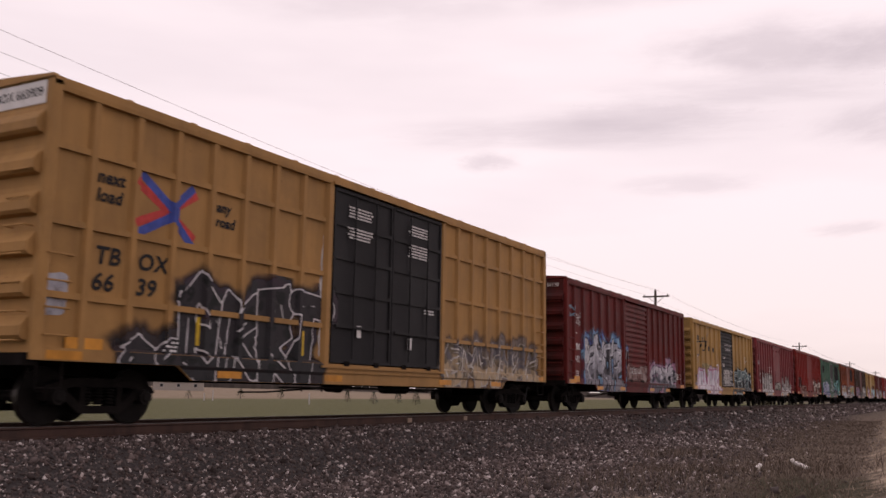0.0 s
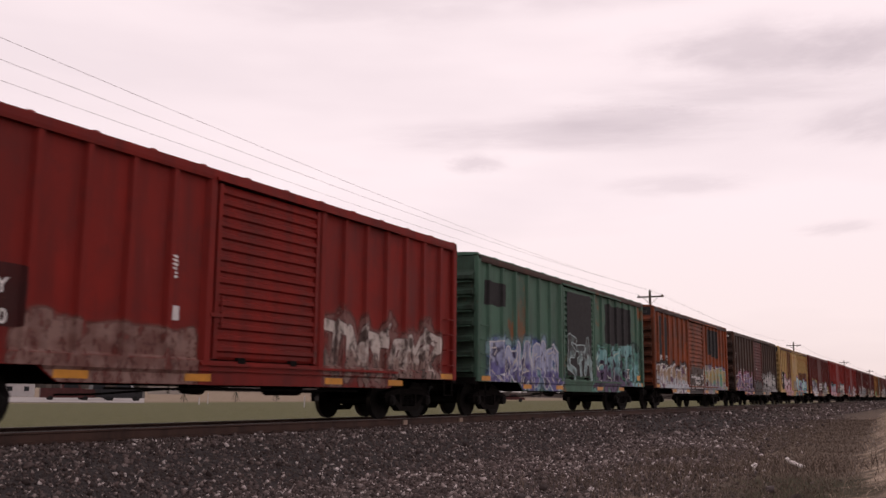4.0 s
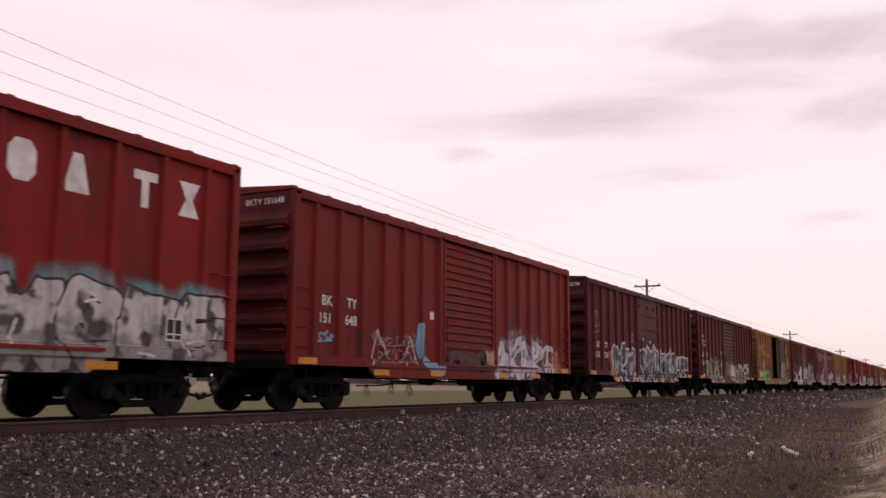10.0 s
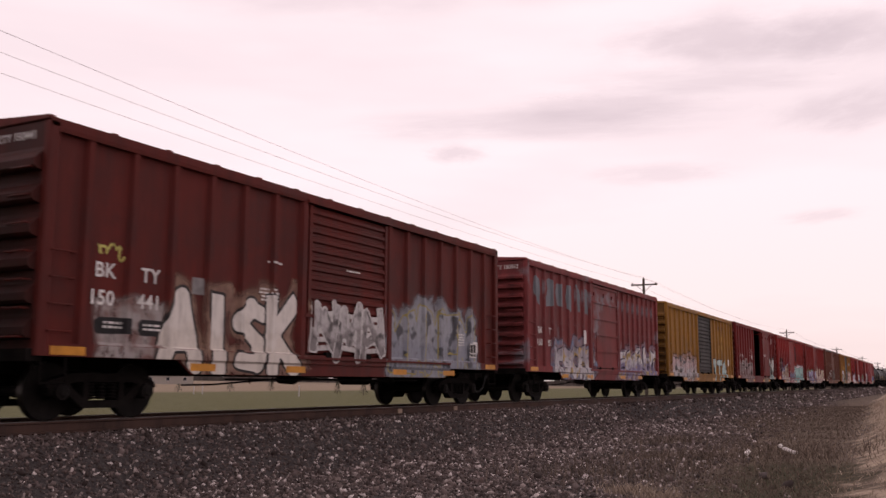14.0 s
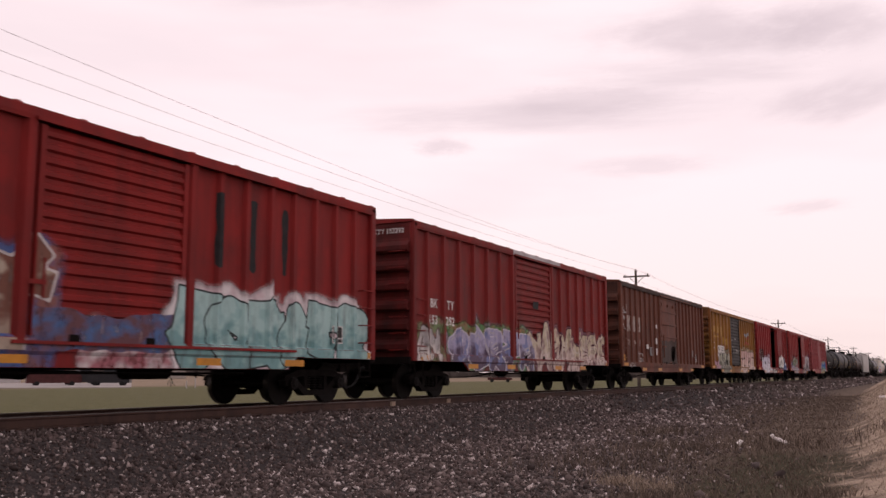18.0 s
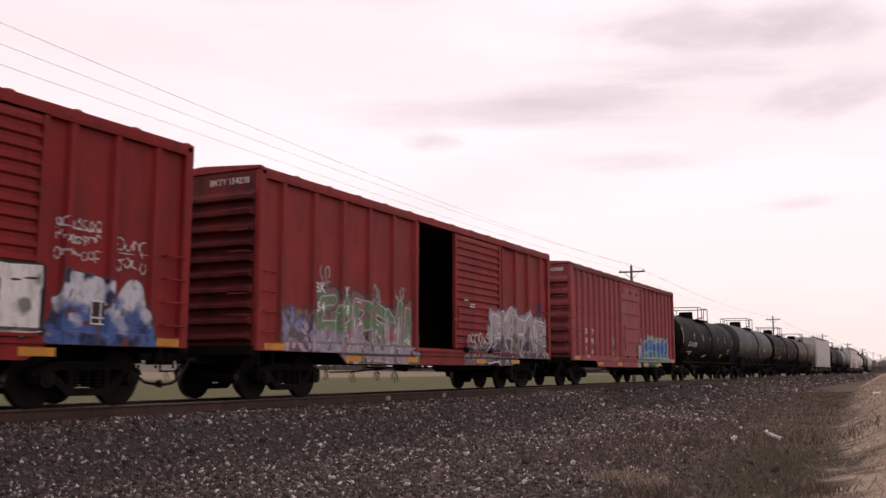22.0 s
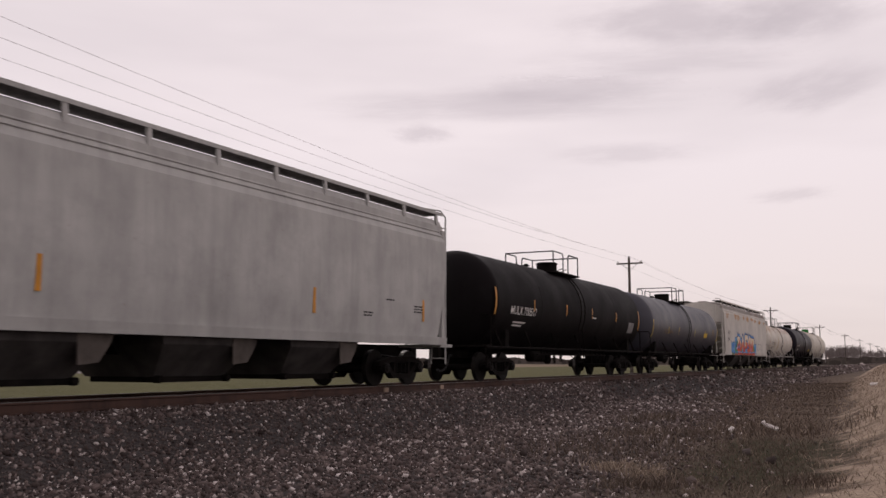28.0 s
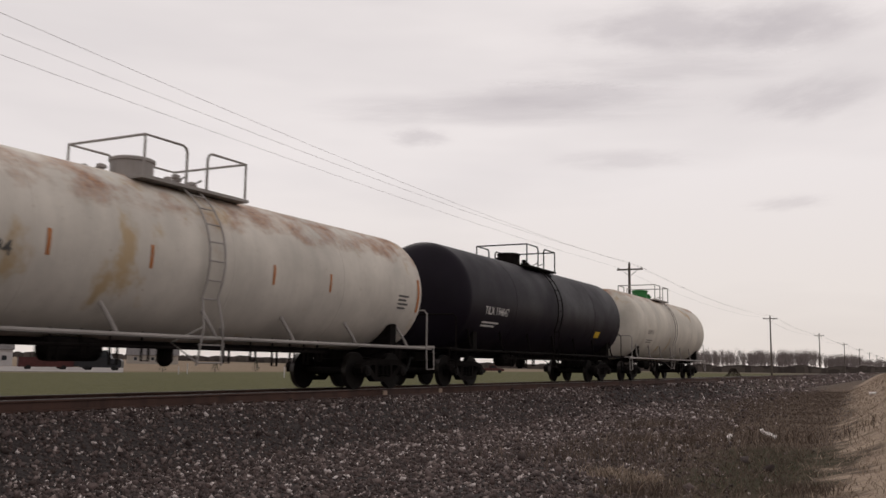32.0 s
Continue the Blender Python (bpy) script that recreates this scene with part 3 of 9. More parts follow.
def strokes(ci, mat, lines, r, label, name="graffiti", lift=0.005, square=True):
    """Painted lines of one width that follow the side, each a row of (y, z)."""
    pts = [p for line in lines for p in line]
    ys, zs, Y, Z, low = paint_grid(ci, min(p[0] for p in pts) - 2 * r, max(p[0] for p in pts) + 2 * r, min(p[1] for p in pts) - 2 * r, max(p[1] for p in pts) + 2 * r, min(0.04, r * 0.8))
    b = Mesher()
    region(b, np.maximum(field_of([(a, c, r) for line in lines for a, c in zip(line, line[1:])], Y, Z, square), low), ys, zs, ci["surf"], lift)
    sheet(ci, b, mat, label, name)


def blob(ci, y0, y1, z0, z1, c1, c2, seed=1, worn=0.5, soft=0.18, label="misty patch of sprayed paint"):
    """A soft-edged sprayed patch."""
    ys, zs, Y, Z, low = paint_grid(ci, y0 - 0.3, y1 + 0.3, max(0.74, z0 - 0.3), z1 + 0.3, 0.06)
    wob = np.array([[noise.noise((a * 1.9, c * 1.9, seed)) for c in zs] for a in ys])
    F = np.maximum(np.maximum(y0 - Y, Y - y1), np.maximum(z0 - (0.5 if z0 < 1.0 else 0.0) - Z, Z - z1)) + 0.16 * wob
    b = Mesher()
    region(b, np.maximum(F - 0.05, low), ys, zs, ci["surf"], 0.0022, np.clip((0.05 - F) / soft, 0, 1))
    sheet(ci, b, spray(c1, c2, mist=True, worn=worn), label, "paint_patch")


def data_panel(ci, y, z):
    """Black panel with a white ruled frame for inspection marks."""
    s = ci["surf"](y, z)
    p = part("data_panel", Mesher().box(s, s + 0.010, y - 0.20, y + 0.20, z - 0.19, z + 0.19), BLACKL, ci["car"], "small black panel in a white frame")
    b = Mesher()
    for k in (-1, 0, 1):
        b.box(s + 0.0102, s + 0.013, y + k * 0.18 - 0.012, y + k * 0.18 + 0.012, z - 0.19, z + 0.19)
    for k in (-1, -0.45, 1):
        b.box(s + 0.0131, s + 0.015, y - 0.20, y + 0.20, z + k * 0.18 - 0.012, z + k * 0.18 + 0.012)
    part("ruled_frame", b, WHITE, p)


def scrawl(parent, surf, y, z, w, h, mat, seed, lines=5, r=0.022):
    """A thin hand-drawn tag of loops."""
    rng = random.Random(seed)
    segs = []
    rows = max(1, min(lines // 2, int(h / 0.22)))
    for k in range(rows):
        hh = h / rows * 0.78
        zb = z + h * k / rows
        n = max(2, int(w / (hh * 0.7)))
        cw = w / n
        for i in range(n):
            cy, cz = y + (i + 0.5) * cw, zb + hh * rng.uniform(0.35, 0.65)
            ry, rz = cw * rng.uniform(0.25, 0.55), hh * rng.uniform(0.2, 0.5)
            a0, turn = rng.uniform(0, 6.28), rng.uniform(2.5, 6.0) * rng.choice((-1, 1))
            pts = [(cy + ry * math.cos(a0 + turn * q / 8), cz + rz * math.sin(a0 + turn * q / 8)) for q in range(9)]
            pts.append((pts[-1][0] + rng.uniform(-0.3, 0.9) * cw, pts[-1][1] + rng.uniform(-0.6, 0.6) * hh))
            segs += [(a, c, r * 0.7) for a, c in zip(pts, pts[1:])]
        if rng.random() < 0.5:
            segs.append(((y, zb - 0.05 * hh), (y + w, zb + 0.1 * hh), r * 0.6))
    ys, zs = [float(v) for v in np.arange(y - 0.1, y + w + 0.1, 0.025)], [float(v) for v in np.arange(z - 0.1, z + h + 0.1, 0.025)]
    Y, Z = np.meshgrid(ys, zs, indexing="ij")
    b = Mesher()
    region(b, field_of(segs, Y, Z), ys, zs, surf, 0.008)
    if b.f:
        tagged(part("graffiti_tag", b, mat, parent, "thin scrawled paint tag"), "thin scrawled paint tag", kind="stuff")


# ---- box cars ----
XC = -13.05   # middle of the track
DOOR = (-1.45, 1.70)
CARS = []     # (thing, place along the train)


def post_mesh(z0, z1, depth, mat, wide=0.19):
    k = wide / 2
    return mesh_of("post", Mesher().prism([(1.47, -k), (1.47 + depth, -k * 0.55), (1.47 + depth, k * 0.55), (1.47, k)], "z", z0, z1), mat)


def end_profile(n, z0, z1, depth):
    """Heights and depths of a pressed end with n bulging ribs."""
    pts, p = [], (z1 - z0) / n
    for k in range(n):
        a = z0 + k * p
        pts += [(a, 0), (a + 0.26 * p, 0), (a + 0.30 * p, 0.7 * depth), (a + 0.38 * p, depth), (a + 0.60 * p, depth), (a + 0.86 * p, 0.15 * depth)]
    return pts + [(z1, 0)]


CROSS = mesh_of("crossbearer", Mesher().box(-0.615, 0.615, -0.06, 0.06, 0.84, 1.03), UNDER)


def boxcar(centre, L, H, mat, label, nl=6, nr=5, door="c", door_mat=None, door_at=None, opened=None, ends=7, roof_mat=None, door_wide=None, depth=0.08,
           belts=(), half=None, chord=None, trucks=None, frame_mat=None, darken=0.62):
    """A box car, local y along the train (front end at -L/2), near side at +x, rail top z = 0."""
    car = thing("boxcar", label, "freight car", "cars of the freight train")
    d0, d1 = door_wide or DOOR
    e = L / 2
    zb = 1.04
    door_mat, roof_mat, chord, frame_mat = door_mat or mat, roof_mat or mat, chord or mat, frame_mat or mat
    # walls, floor and roof
    part("side_wall", Mesher().box(1.43, 1.47, -e + 0.02, d0, zb + 0.02, H - 0.02), mat, car)
    part("side_wall", Mesher().box(1.43, 1.47, d1, e - 0.02, zb + 0.02, H - 0.02), mat, car)
    part("side_wall", Mesher().box(-1.47, -1.43, -e + 0.02, e - 0.02, zb + 0.02, H - 0.02), mat, car)
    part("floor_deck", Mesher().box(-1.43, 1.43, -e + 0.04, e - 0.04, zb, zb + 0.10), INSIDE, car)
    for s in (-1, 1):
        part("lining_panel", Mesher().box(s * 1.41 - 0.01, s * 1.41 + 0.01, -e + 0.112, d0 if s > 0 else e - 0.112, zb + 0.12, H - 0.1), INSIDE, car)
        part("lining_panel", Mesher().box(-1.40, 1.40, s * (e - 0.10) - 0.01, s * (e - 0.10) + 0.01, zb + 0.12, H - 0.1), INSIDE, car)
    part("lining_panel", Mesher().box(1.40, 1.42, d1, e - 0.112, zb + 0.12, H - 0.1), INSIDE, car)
    rise = 0.13
    b = Mesher()
    b.prism([(-1.56, H), (1.56, H), (1.56, H + 0.03), (0, H + rise), (-1.56, H + 0.03)], "y", -e - 0.02, e + 0.02)
    part("roof", b, roof_mat, car)
    for s in (-1, 1):
        part("end_gable", Mesher().prism([(-1.555, H + 0.001), (1.555, H + 0.001), (1.555, H + 0.028), (0, H + rise - 0.004), (-1.555, H + 0.028)], "y", s * (e + 0.028) - 0.006, s * (e + 0.028) + 0.006), mat, car)
    n = 13
    seam = mesh_of("roof_seam", Mesher().prism([(-1.54, H + 0.032), (1.54, H + 0.032), (1.50, H + 0.075), (0, H + rise + 0.045), (-1.50, H + 0.075)], "y", -0.05, 0.05), roof_mat)
    for k in range(n + 1):
        part("roof_seam", seam, None, car, at=(0, -e + 0.06 + (L - 0.12) * k / n, 0))
    for s in (-1, 1):
        part("top_chord", Mesher().prism([(s * 1.43, H - 0.17), (s * 1.565, H - 0.17), (s * 1.575, H - 0.10), (s * 1.575, H - 0.004), (s * 1.43, H - 0.004)], "y", -e, e), chord, car)
        part("side_sill", Mesher().prism([(s * 1.42, 0.98), (s * 1.555, 0.98), (s * 1.555, 1.17), (s * 1.42, 1.17)], "y", -e, e), mat, car)
        t0 = (trucks or (e - 1.68)) - 1.55
        part("sill_plate", Mesher().prism([(-t0 - 0.35, 0.978), (-t0, 0.74), (t0, 0.74), (t0 + 0.35, 0.978)], "x", s * 1.50 - 0.02, s * 1.50 + 0.02), mat, car)
    # ends; their walls take a darker copy of the side paint
    end_mat = paint("darkened_" + mat.name, darken=darken, **PAINTS[mat.name]) if darken else mat
    for s in (-1, 1):
        b = Mesher()
        prof = end_profile(ends, zb + 0.05, H - 0.42, 0.16)
        poly = [(s * (e + d), z) for z, d in prof]
        b.prism([(s * (e - 0.06), zb)] + [(s * (e + 0.0), zb)] + poly + [(s * e, H - 0.02), (s * (e - 0.06), H - 0.02)], "x", -1.44, 1.44)
        part("end_wall", b, end_mat, car)
        for x in (-1.5, 1.5):
            part("corner_post", Mesher().box(x - 0.075, x + 0.075, s * e - (0.17 if s > 0 else 0.03), s * e + (0.03 if s > 0 else 0.17), zb - 0.06, H - 0.03, 0.025), mat, car)
        part("end_sill", Mesher().box(-1.5, 1.5, s * e - 0.12, s * e + 0.12, 0.90, zb + 0.04), UNDER, car)
    # posts of the side
    posts = []
    inset = 0.80 if L < 18 else 0.85
    posts += [-e + inset + (d0 - 0.13 + e - inset) * i / nl for i in range(nl)]
    posts += [e - inset - (e - inset - d1 - 0.13) * i / nr for i in range(nr)]
    pm = post_mesh(1.16, H - 0.16, depth, mat)
    for y in posts:
        part("post", pm, None, car, at=(0, y, 0))
    fm = post_mesh(1.10, H - 0.15, depth + 0.02, frame_mat, 0.26)
    for y in (d0 - 0.13, d1 + 0.13):
        part("door_post", fm, None, car, at=(0, y, 0))
    for z in belts:
        part("belt_rail", Mesher().box(1.472, 1.53, -e + 0.1, d0 - 0.27, z - 0.05, z + 0.05), mat, car)
        part("belt_rail", Mesher().box(1.472, 1.53, d1 + 0.27, e - 0.1, z - 0.05, z + 0.05), mat, car)
    # door
    shift = opened or 0.0
    z0, z1 = zb + 0.16, H - 0.20
    doors = [(d0 + 0.02 + shift, d1 - 0.02 + shift)] if door != "double" else [(d0 + 0.02, (d0 + d1) / 2 - 0.02), ((d0 + d1) / 2 + 0.02, d1 - 0.02)]
    x = 1.50 if not opened else 1.58
    for a, c in doors:
        b = Mesher()
        extra = []
        if door == "c":
            poly = [(x - 0.03, z0)]
            n = 15
            p = (z1 - z0 - 0.1) / n
            for k in range(n):
                zz = z0 + 0.05 + k * p
                poly += [(x, zz), (x, zz + 0.35 * p), (x + 0.045, zz + 0.5 * p), (x + 0.045, zz + 0.85 * p)]
            b.prism(poly + [(x, z1), (x - 0.03, z1)], "y", a + 0.1, c - 0.1)
            extra = [("door_stile", (x - 0.03, x + 0.06, a, a + 0.1, z0, z1)), ("door_stile", (x - 0.03, x + 0.06, c - 0.1, c, z0, z1))]
        else:
            b.box(x - 0.03, x + 0.02, a, c, z0, z1)
            n = 5
            for k in range(n + 1):
                zz = z0 + 0.04 + (z1 - z0 - 0.08) * k / n
                extra.append(("door_rib", (x + 0.021, x + 0.062, a + 0.062, c - 0.062, zz - 0.04, zz + 0.04)))
            for y in (a + 0.03, c - 0.03):
                extra.append(("door_stile", (x + 0.021, x + 0.058, y - 0.03, y + 0.03, z0, z1)))
        dr = part("door", b, door_mat, car)
        for nm, bx in extra:
            part(nm, Mesher().box(*bx), door_mat, dr)
        hb = Mesher()
        if door == "p":
            for y in (a + 0.22, a + (c - a) * 0.45, a + (c - a) * 0.78):
                hb.box(x + 0.03, x + 0.075, y - 0.05, y + 0.05, z1 - 0.42, z1 - 0.28)
            hb.cyl((x + 0.09, a + 0.30, 1.45), (x + 0.09, a + 0.30, 2.55), 0.022, 6)
            hb.box(x + 0.06, x + 0.10, a + 0.12, a + 0.75, 1.95, 2.01)
        elif door != "c":
            for y in ((a + (c - a) * 0.32), (a + (c - a) * 0.68)):
                hb.cyl((x + 0.09, y, z0 + 0.1), (x + 0.09, y, z1 - 0.1), 0.022, 6)
            hb.box(x + 0.06, x + 0.10, a + 0.1, c - 0.1, 1.95, 2.01)
        else:
            hb.cyl((x + 0.08, a + 0.16, 1.75), (x + 0.08, a + 0.16, 2.35), 0.02, 6)
            hb.box(x + 0.05, x + 0.09, a - 0.12, a + 0.2, 1.95, 2.02)
        part("door_bar", hb, door_mat, dr)
        for k in range(2):
            y = a + (c - a) * (0.25 + 0.5 * k)
            part("door_roller", Mesher().box(x - 0.02, x + 0.07, y - 0.1, y + 0.1, z0 - 0.10, z0 + 0.04), UNDER, dr)
    part("door_track", Mesher().box(1.50, 1.60, d0 - 0.3, (d1 + 0.2) if door == "double" else d1 + 3.2, zb + 0.04, zb + 0.09), mat, car)
    part("door_header", Mesher().box(1.50, 1.62, d0 - 0.1, (d1 + 0.2) if door == "double" else d1 + 3.2, H - 0.17, H - 0.11), mat, car)
    # grab irons, ladder, steps
    for s, n in ((-1, 4), (1, 4)):
        y = s * (e - 0.12)
        y2 = s * (e - 0.56)
        for k in range(n):
            z = 1.35 + 0.40 * k
            bars("grab_iron", car, mat, [[(1.47, y, z), (1.60, y, z), (1.60, y2, z), (1.47, y2, z)]])
        bars("sill_step", car, UNDER, [[(1.5, y, 1.0), (1.52, y, 0.58), (1.52, y2, 0.58), (1.5, y2, 1.0)]], 0.022)
    for k in range(7):
        z = 1.25 + 0.42 * k
        bars("ladder_rung", car, mat, [[(0.92, -e - 0.02, z), (0.92, -e - 0.17, z), (1.36, -e - 0.17, z), (1.36, -e - 0.02, z)]])
    bm_ = Mesher()
    bm_.lathe([(-0.02, 0.22), (0, 0.26), (0.02, 0.22)], 16, (-0.55, -e - 0.22, 2.6), "y")
    bm_.cyl((-0.55, -e, 2.6), (-0.55, -e - 0.22, 2.6), 0.03, 6)
    part("brake_wheel", bm_, UNDER, car)
    # underframe
    b = Mesher()
    b.box(-0.17, 0.17, -e - 0.1, e + 0.1, 0.72, 1.03)
    part("centre_sill", b, UNDER, car)
    for k in range(-3, 4):
        for s in (-1, 1):
            part("crossbearer", CROSS, None, car, at=(s * 0.785, k * 1.45, 0))
    b = Mesher().lathe([(-0.55, 0.10), (-0.5, 0.17), (0.5, 0.17), (0.55, 0.10)], 14, (0.75, 1.6, 0.72), "y")
    part("air_reservoir", b, UNDER, car)
    b = Mesher().lathe([(-0.25, 0.12), (0.2, 0.14), (0.28, 0.06)], 12, (0.9, -1.2, 0.70), "y")
    part("brake_cylinder", b, UNDER, car)
    b = Mesher()
    b.tube([(0.9, -0.9, 0.70), (0.9, 2.9, 0.62), (0.4, 3.6, 0.60)], 0.018, 6)
    b.tube([(0.9, -1.4, 0.68), (0.8, -3.4, 0.56), (0.4, -3.8, 0.55)], 0.018, 6)
    b.tube([(1.3, -3.6, 0.66), (1.3, 3.6, 0.66)], 0.02, 6)
    for y in (-2.9, -2.2, 2.3, 3.1):
        b.tube([(1.3, y, 0.95), (1.3, y, 0.58)], 0.016, 5)
    part("brake_rigging", b, UNDER, car)
    tc = trucks or (e - 1.68)
    for s in (-1, 1):
        truck(car, s * tc)
    coupling(car, half or (e + 0.85), e)
    CARS.append((car, centre))

    def surf(y, z):
        if z > H - 0.17:
            return 1.575
        if z < 0.978:
            return 1.522
        if z < 1.17:
            return 1.557
        for a, c in doors:
            if a <= y <= c:
                return x + 0.06
        best = 1.47
        for p in posts:
            k = abs(y - p)
            if k < 0.095:
                best = max(best, 1.47 + depth * min(1.0, (0.095 - k) / 0.043))
        return best

    breaks = [p + q for p in posts for q in (-0.0951, -0.052, 0.052, 0.0951)] + [v for a, c in doors for v in (a - 0.002, a, c, c + 0.002)]

    def low(y):
        return 0.985 - 0.24 * min(1.0, max(0.0, (t0 + 0.33 - abs(y)) / 0.35)) if abs(y) < e - 0.02 else 9.0

    car_info = dict(car=car, surf=surf, breaks=breaks, posts=posts, e=e, H=H, d=(d0, d1), low=low)
    # amber reflectors along the sill
    for k, y in enumerate((-e + 0.55, -e * 0.56, -e * 0.22, e * 0.3, e * 0.62, e - 0.5)):
        zz = 1.0 if abs(y) > e - 1 else 0.80
        part("reflector", Mesher().box(1.556 if zz > 0.9 else 1.522, 1.562 if zz > 0.9 else 1.528, y - 0.32, y + 0.32, zz, zz + 0.13), AMBER, car, "amber reflective strip")
    return car_info


def marks(ci, left, right, num_l, num_r, mat, y=-7.0, z=2.18, size=0.24, dy=0.94, drop=0.44, end_mat=None):
    """Reporting letters over numbers, in two panels of the side, and again on the end."""
    b = Mesher()
    flat = lambda yy, zz: 1.474
    for word, num, k in ((left, num_l, y), (right, num_r, y + dy)):
        side_text(b, word, k + 0.06, z, size, flat, 0.028, 1.06)
        side_text(b, num, k, z - drop, size, flat, 0.028, 1.06)
    part("lettering", b, mat, ci["car"], "painted reporting marks")
    b = Mesher()
    end_text(b, left + right + " " + num_l + num_r, 0.25, ci["H"] - 0.27, 0.13, -ci["e"] - 0.012, 0.01)
    part("lettering", b, end_mat or mat, ci["car"], "painted reporting marks on the end")


def patch(ci, y0, y1, z0, z1, mat, ragged=0.04, seed=1, name="paint_patch", label=""):
    """A patch of other paint that follows the side, with a slightly ragged edge."""
    step = 0.07
    ys = sorted(set(round(float(v), 3) for v in np.arange(y0 - 0.15, y1 + 0.16, step)) | set(round(k, 3) for k in ci["breaks"] if y0 - 0.15 < k < y1 + 0.15))
    ys = [a for k, a in enumerate(ys) if k == 0 or a - ys[k - 1] > 0.004]
    zs = [float(v) for v in np.arange(z0 - 0.15, z1 + 0.16, step)]
    Y, Z = np.meshgrid(ys, zs, indexing="ij")
    wob = np.array([[noise.noise((a * 2.3, c * 2.3, seed)) for c in zs] for a in ys])
    F = np.maximum(np.maximum(y0 - Y, Y - y1), np.maximum(z0 - Z, Z - z1)) + ragged * wob
    b = Mesher()
    region(b, F, ys, zs, ci["surf"], 0.003)
    if b.f:
        part(name, b, mat, ci["car"], label)


def blocks(ci, spots, mat, label, lean=0.0):
    """Plain blocks where a trade name stands: y, z, width, height of each."""
    for y, z, w, h in spots:
        b = Mesher()
        x = 1.474
        b.add([(x, y, z), (x, y + w, z), (x, y + w + lean, z + h), (x, y + lean, z + h), (x + 0.004, y, z), (x + 0.004, y + w, z), (x + 0.004, y + w + lean, z + h), (x + 0.004, y + lean, z + h)],
              [(0, 1, 2, 3), (4, 5, 6, 7), (0, 4, 5, 1), (1, 5, 6, 2), (2, 6, 7, 3), (3, 7, 4, 0)])
        part("name_block", b, mat, ci["car"], label)


def stencils(ci, mat, spots):
    """Small unreadable stencil blocks, as plain bars broken like words."""
    rng = random.Random(7)
    for y, z, w, n in spots:
        b = Mesher()
        for k in range(n):
            zz = z - k * 0.07
            p = y + rng.uniform(0, 0.12) * w
            while p < y + w * 0.92:
                q = min(y + w, p + rng.uniform(0.06, 0.15))
                s = ci["surf"]((p + q) / 2, zz)
                b.box(s, s + 0.006, p, q, zz, zz + 0.036)
                p = q + 0.03
        part("stencil", b, mat, ci["car"], "small stencilled notice")


def plate(ci, y, z, w, h, mat, name="placard", label=""):
    s = ci["surf"](y, z)
    part(name, Mesher().box(s, s + 0.008, y - w / 2, y + w / 2, z - h / 2, z + h / 2), mat, ci["car"], label)


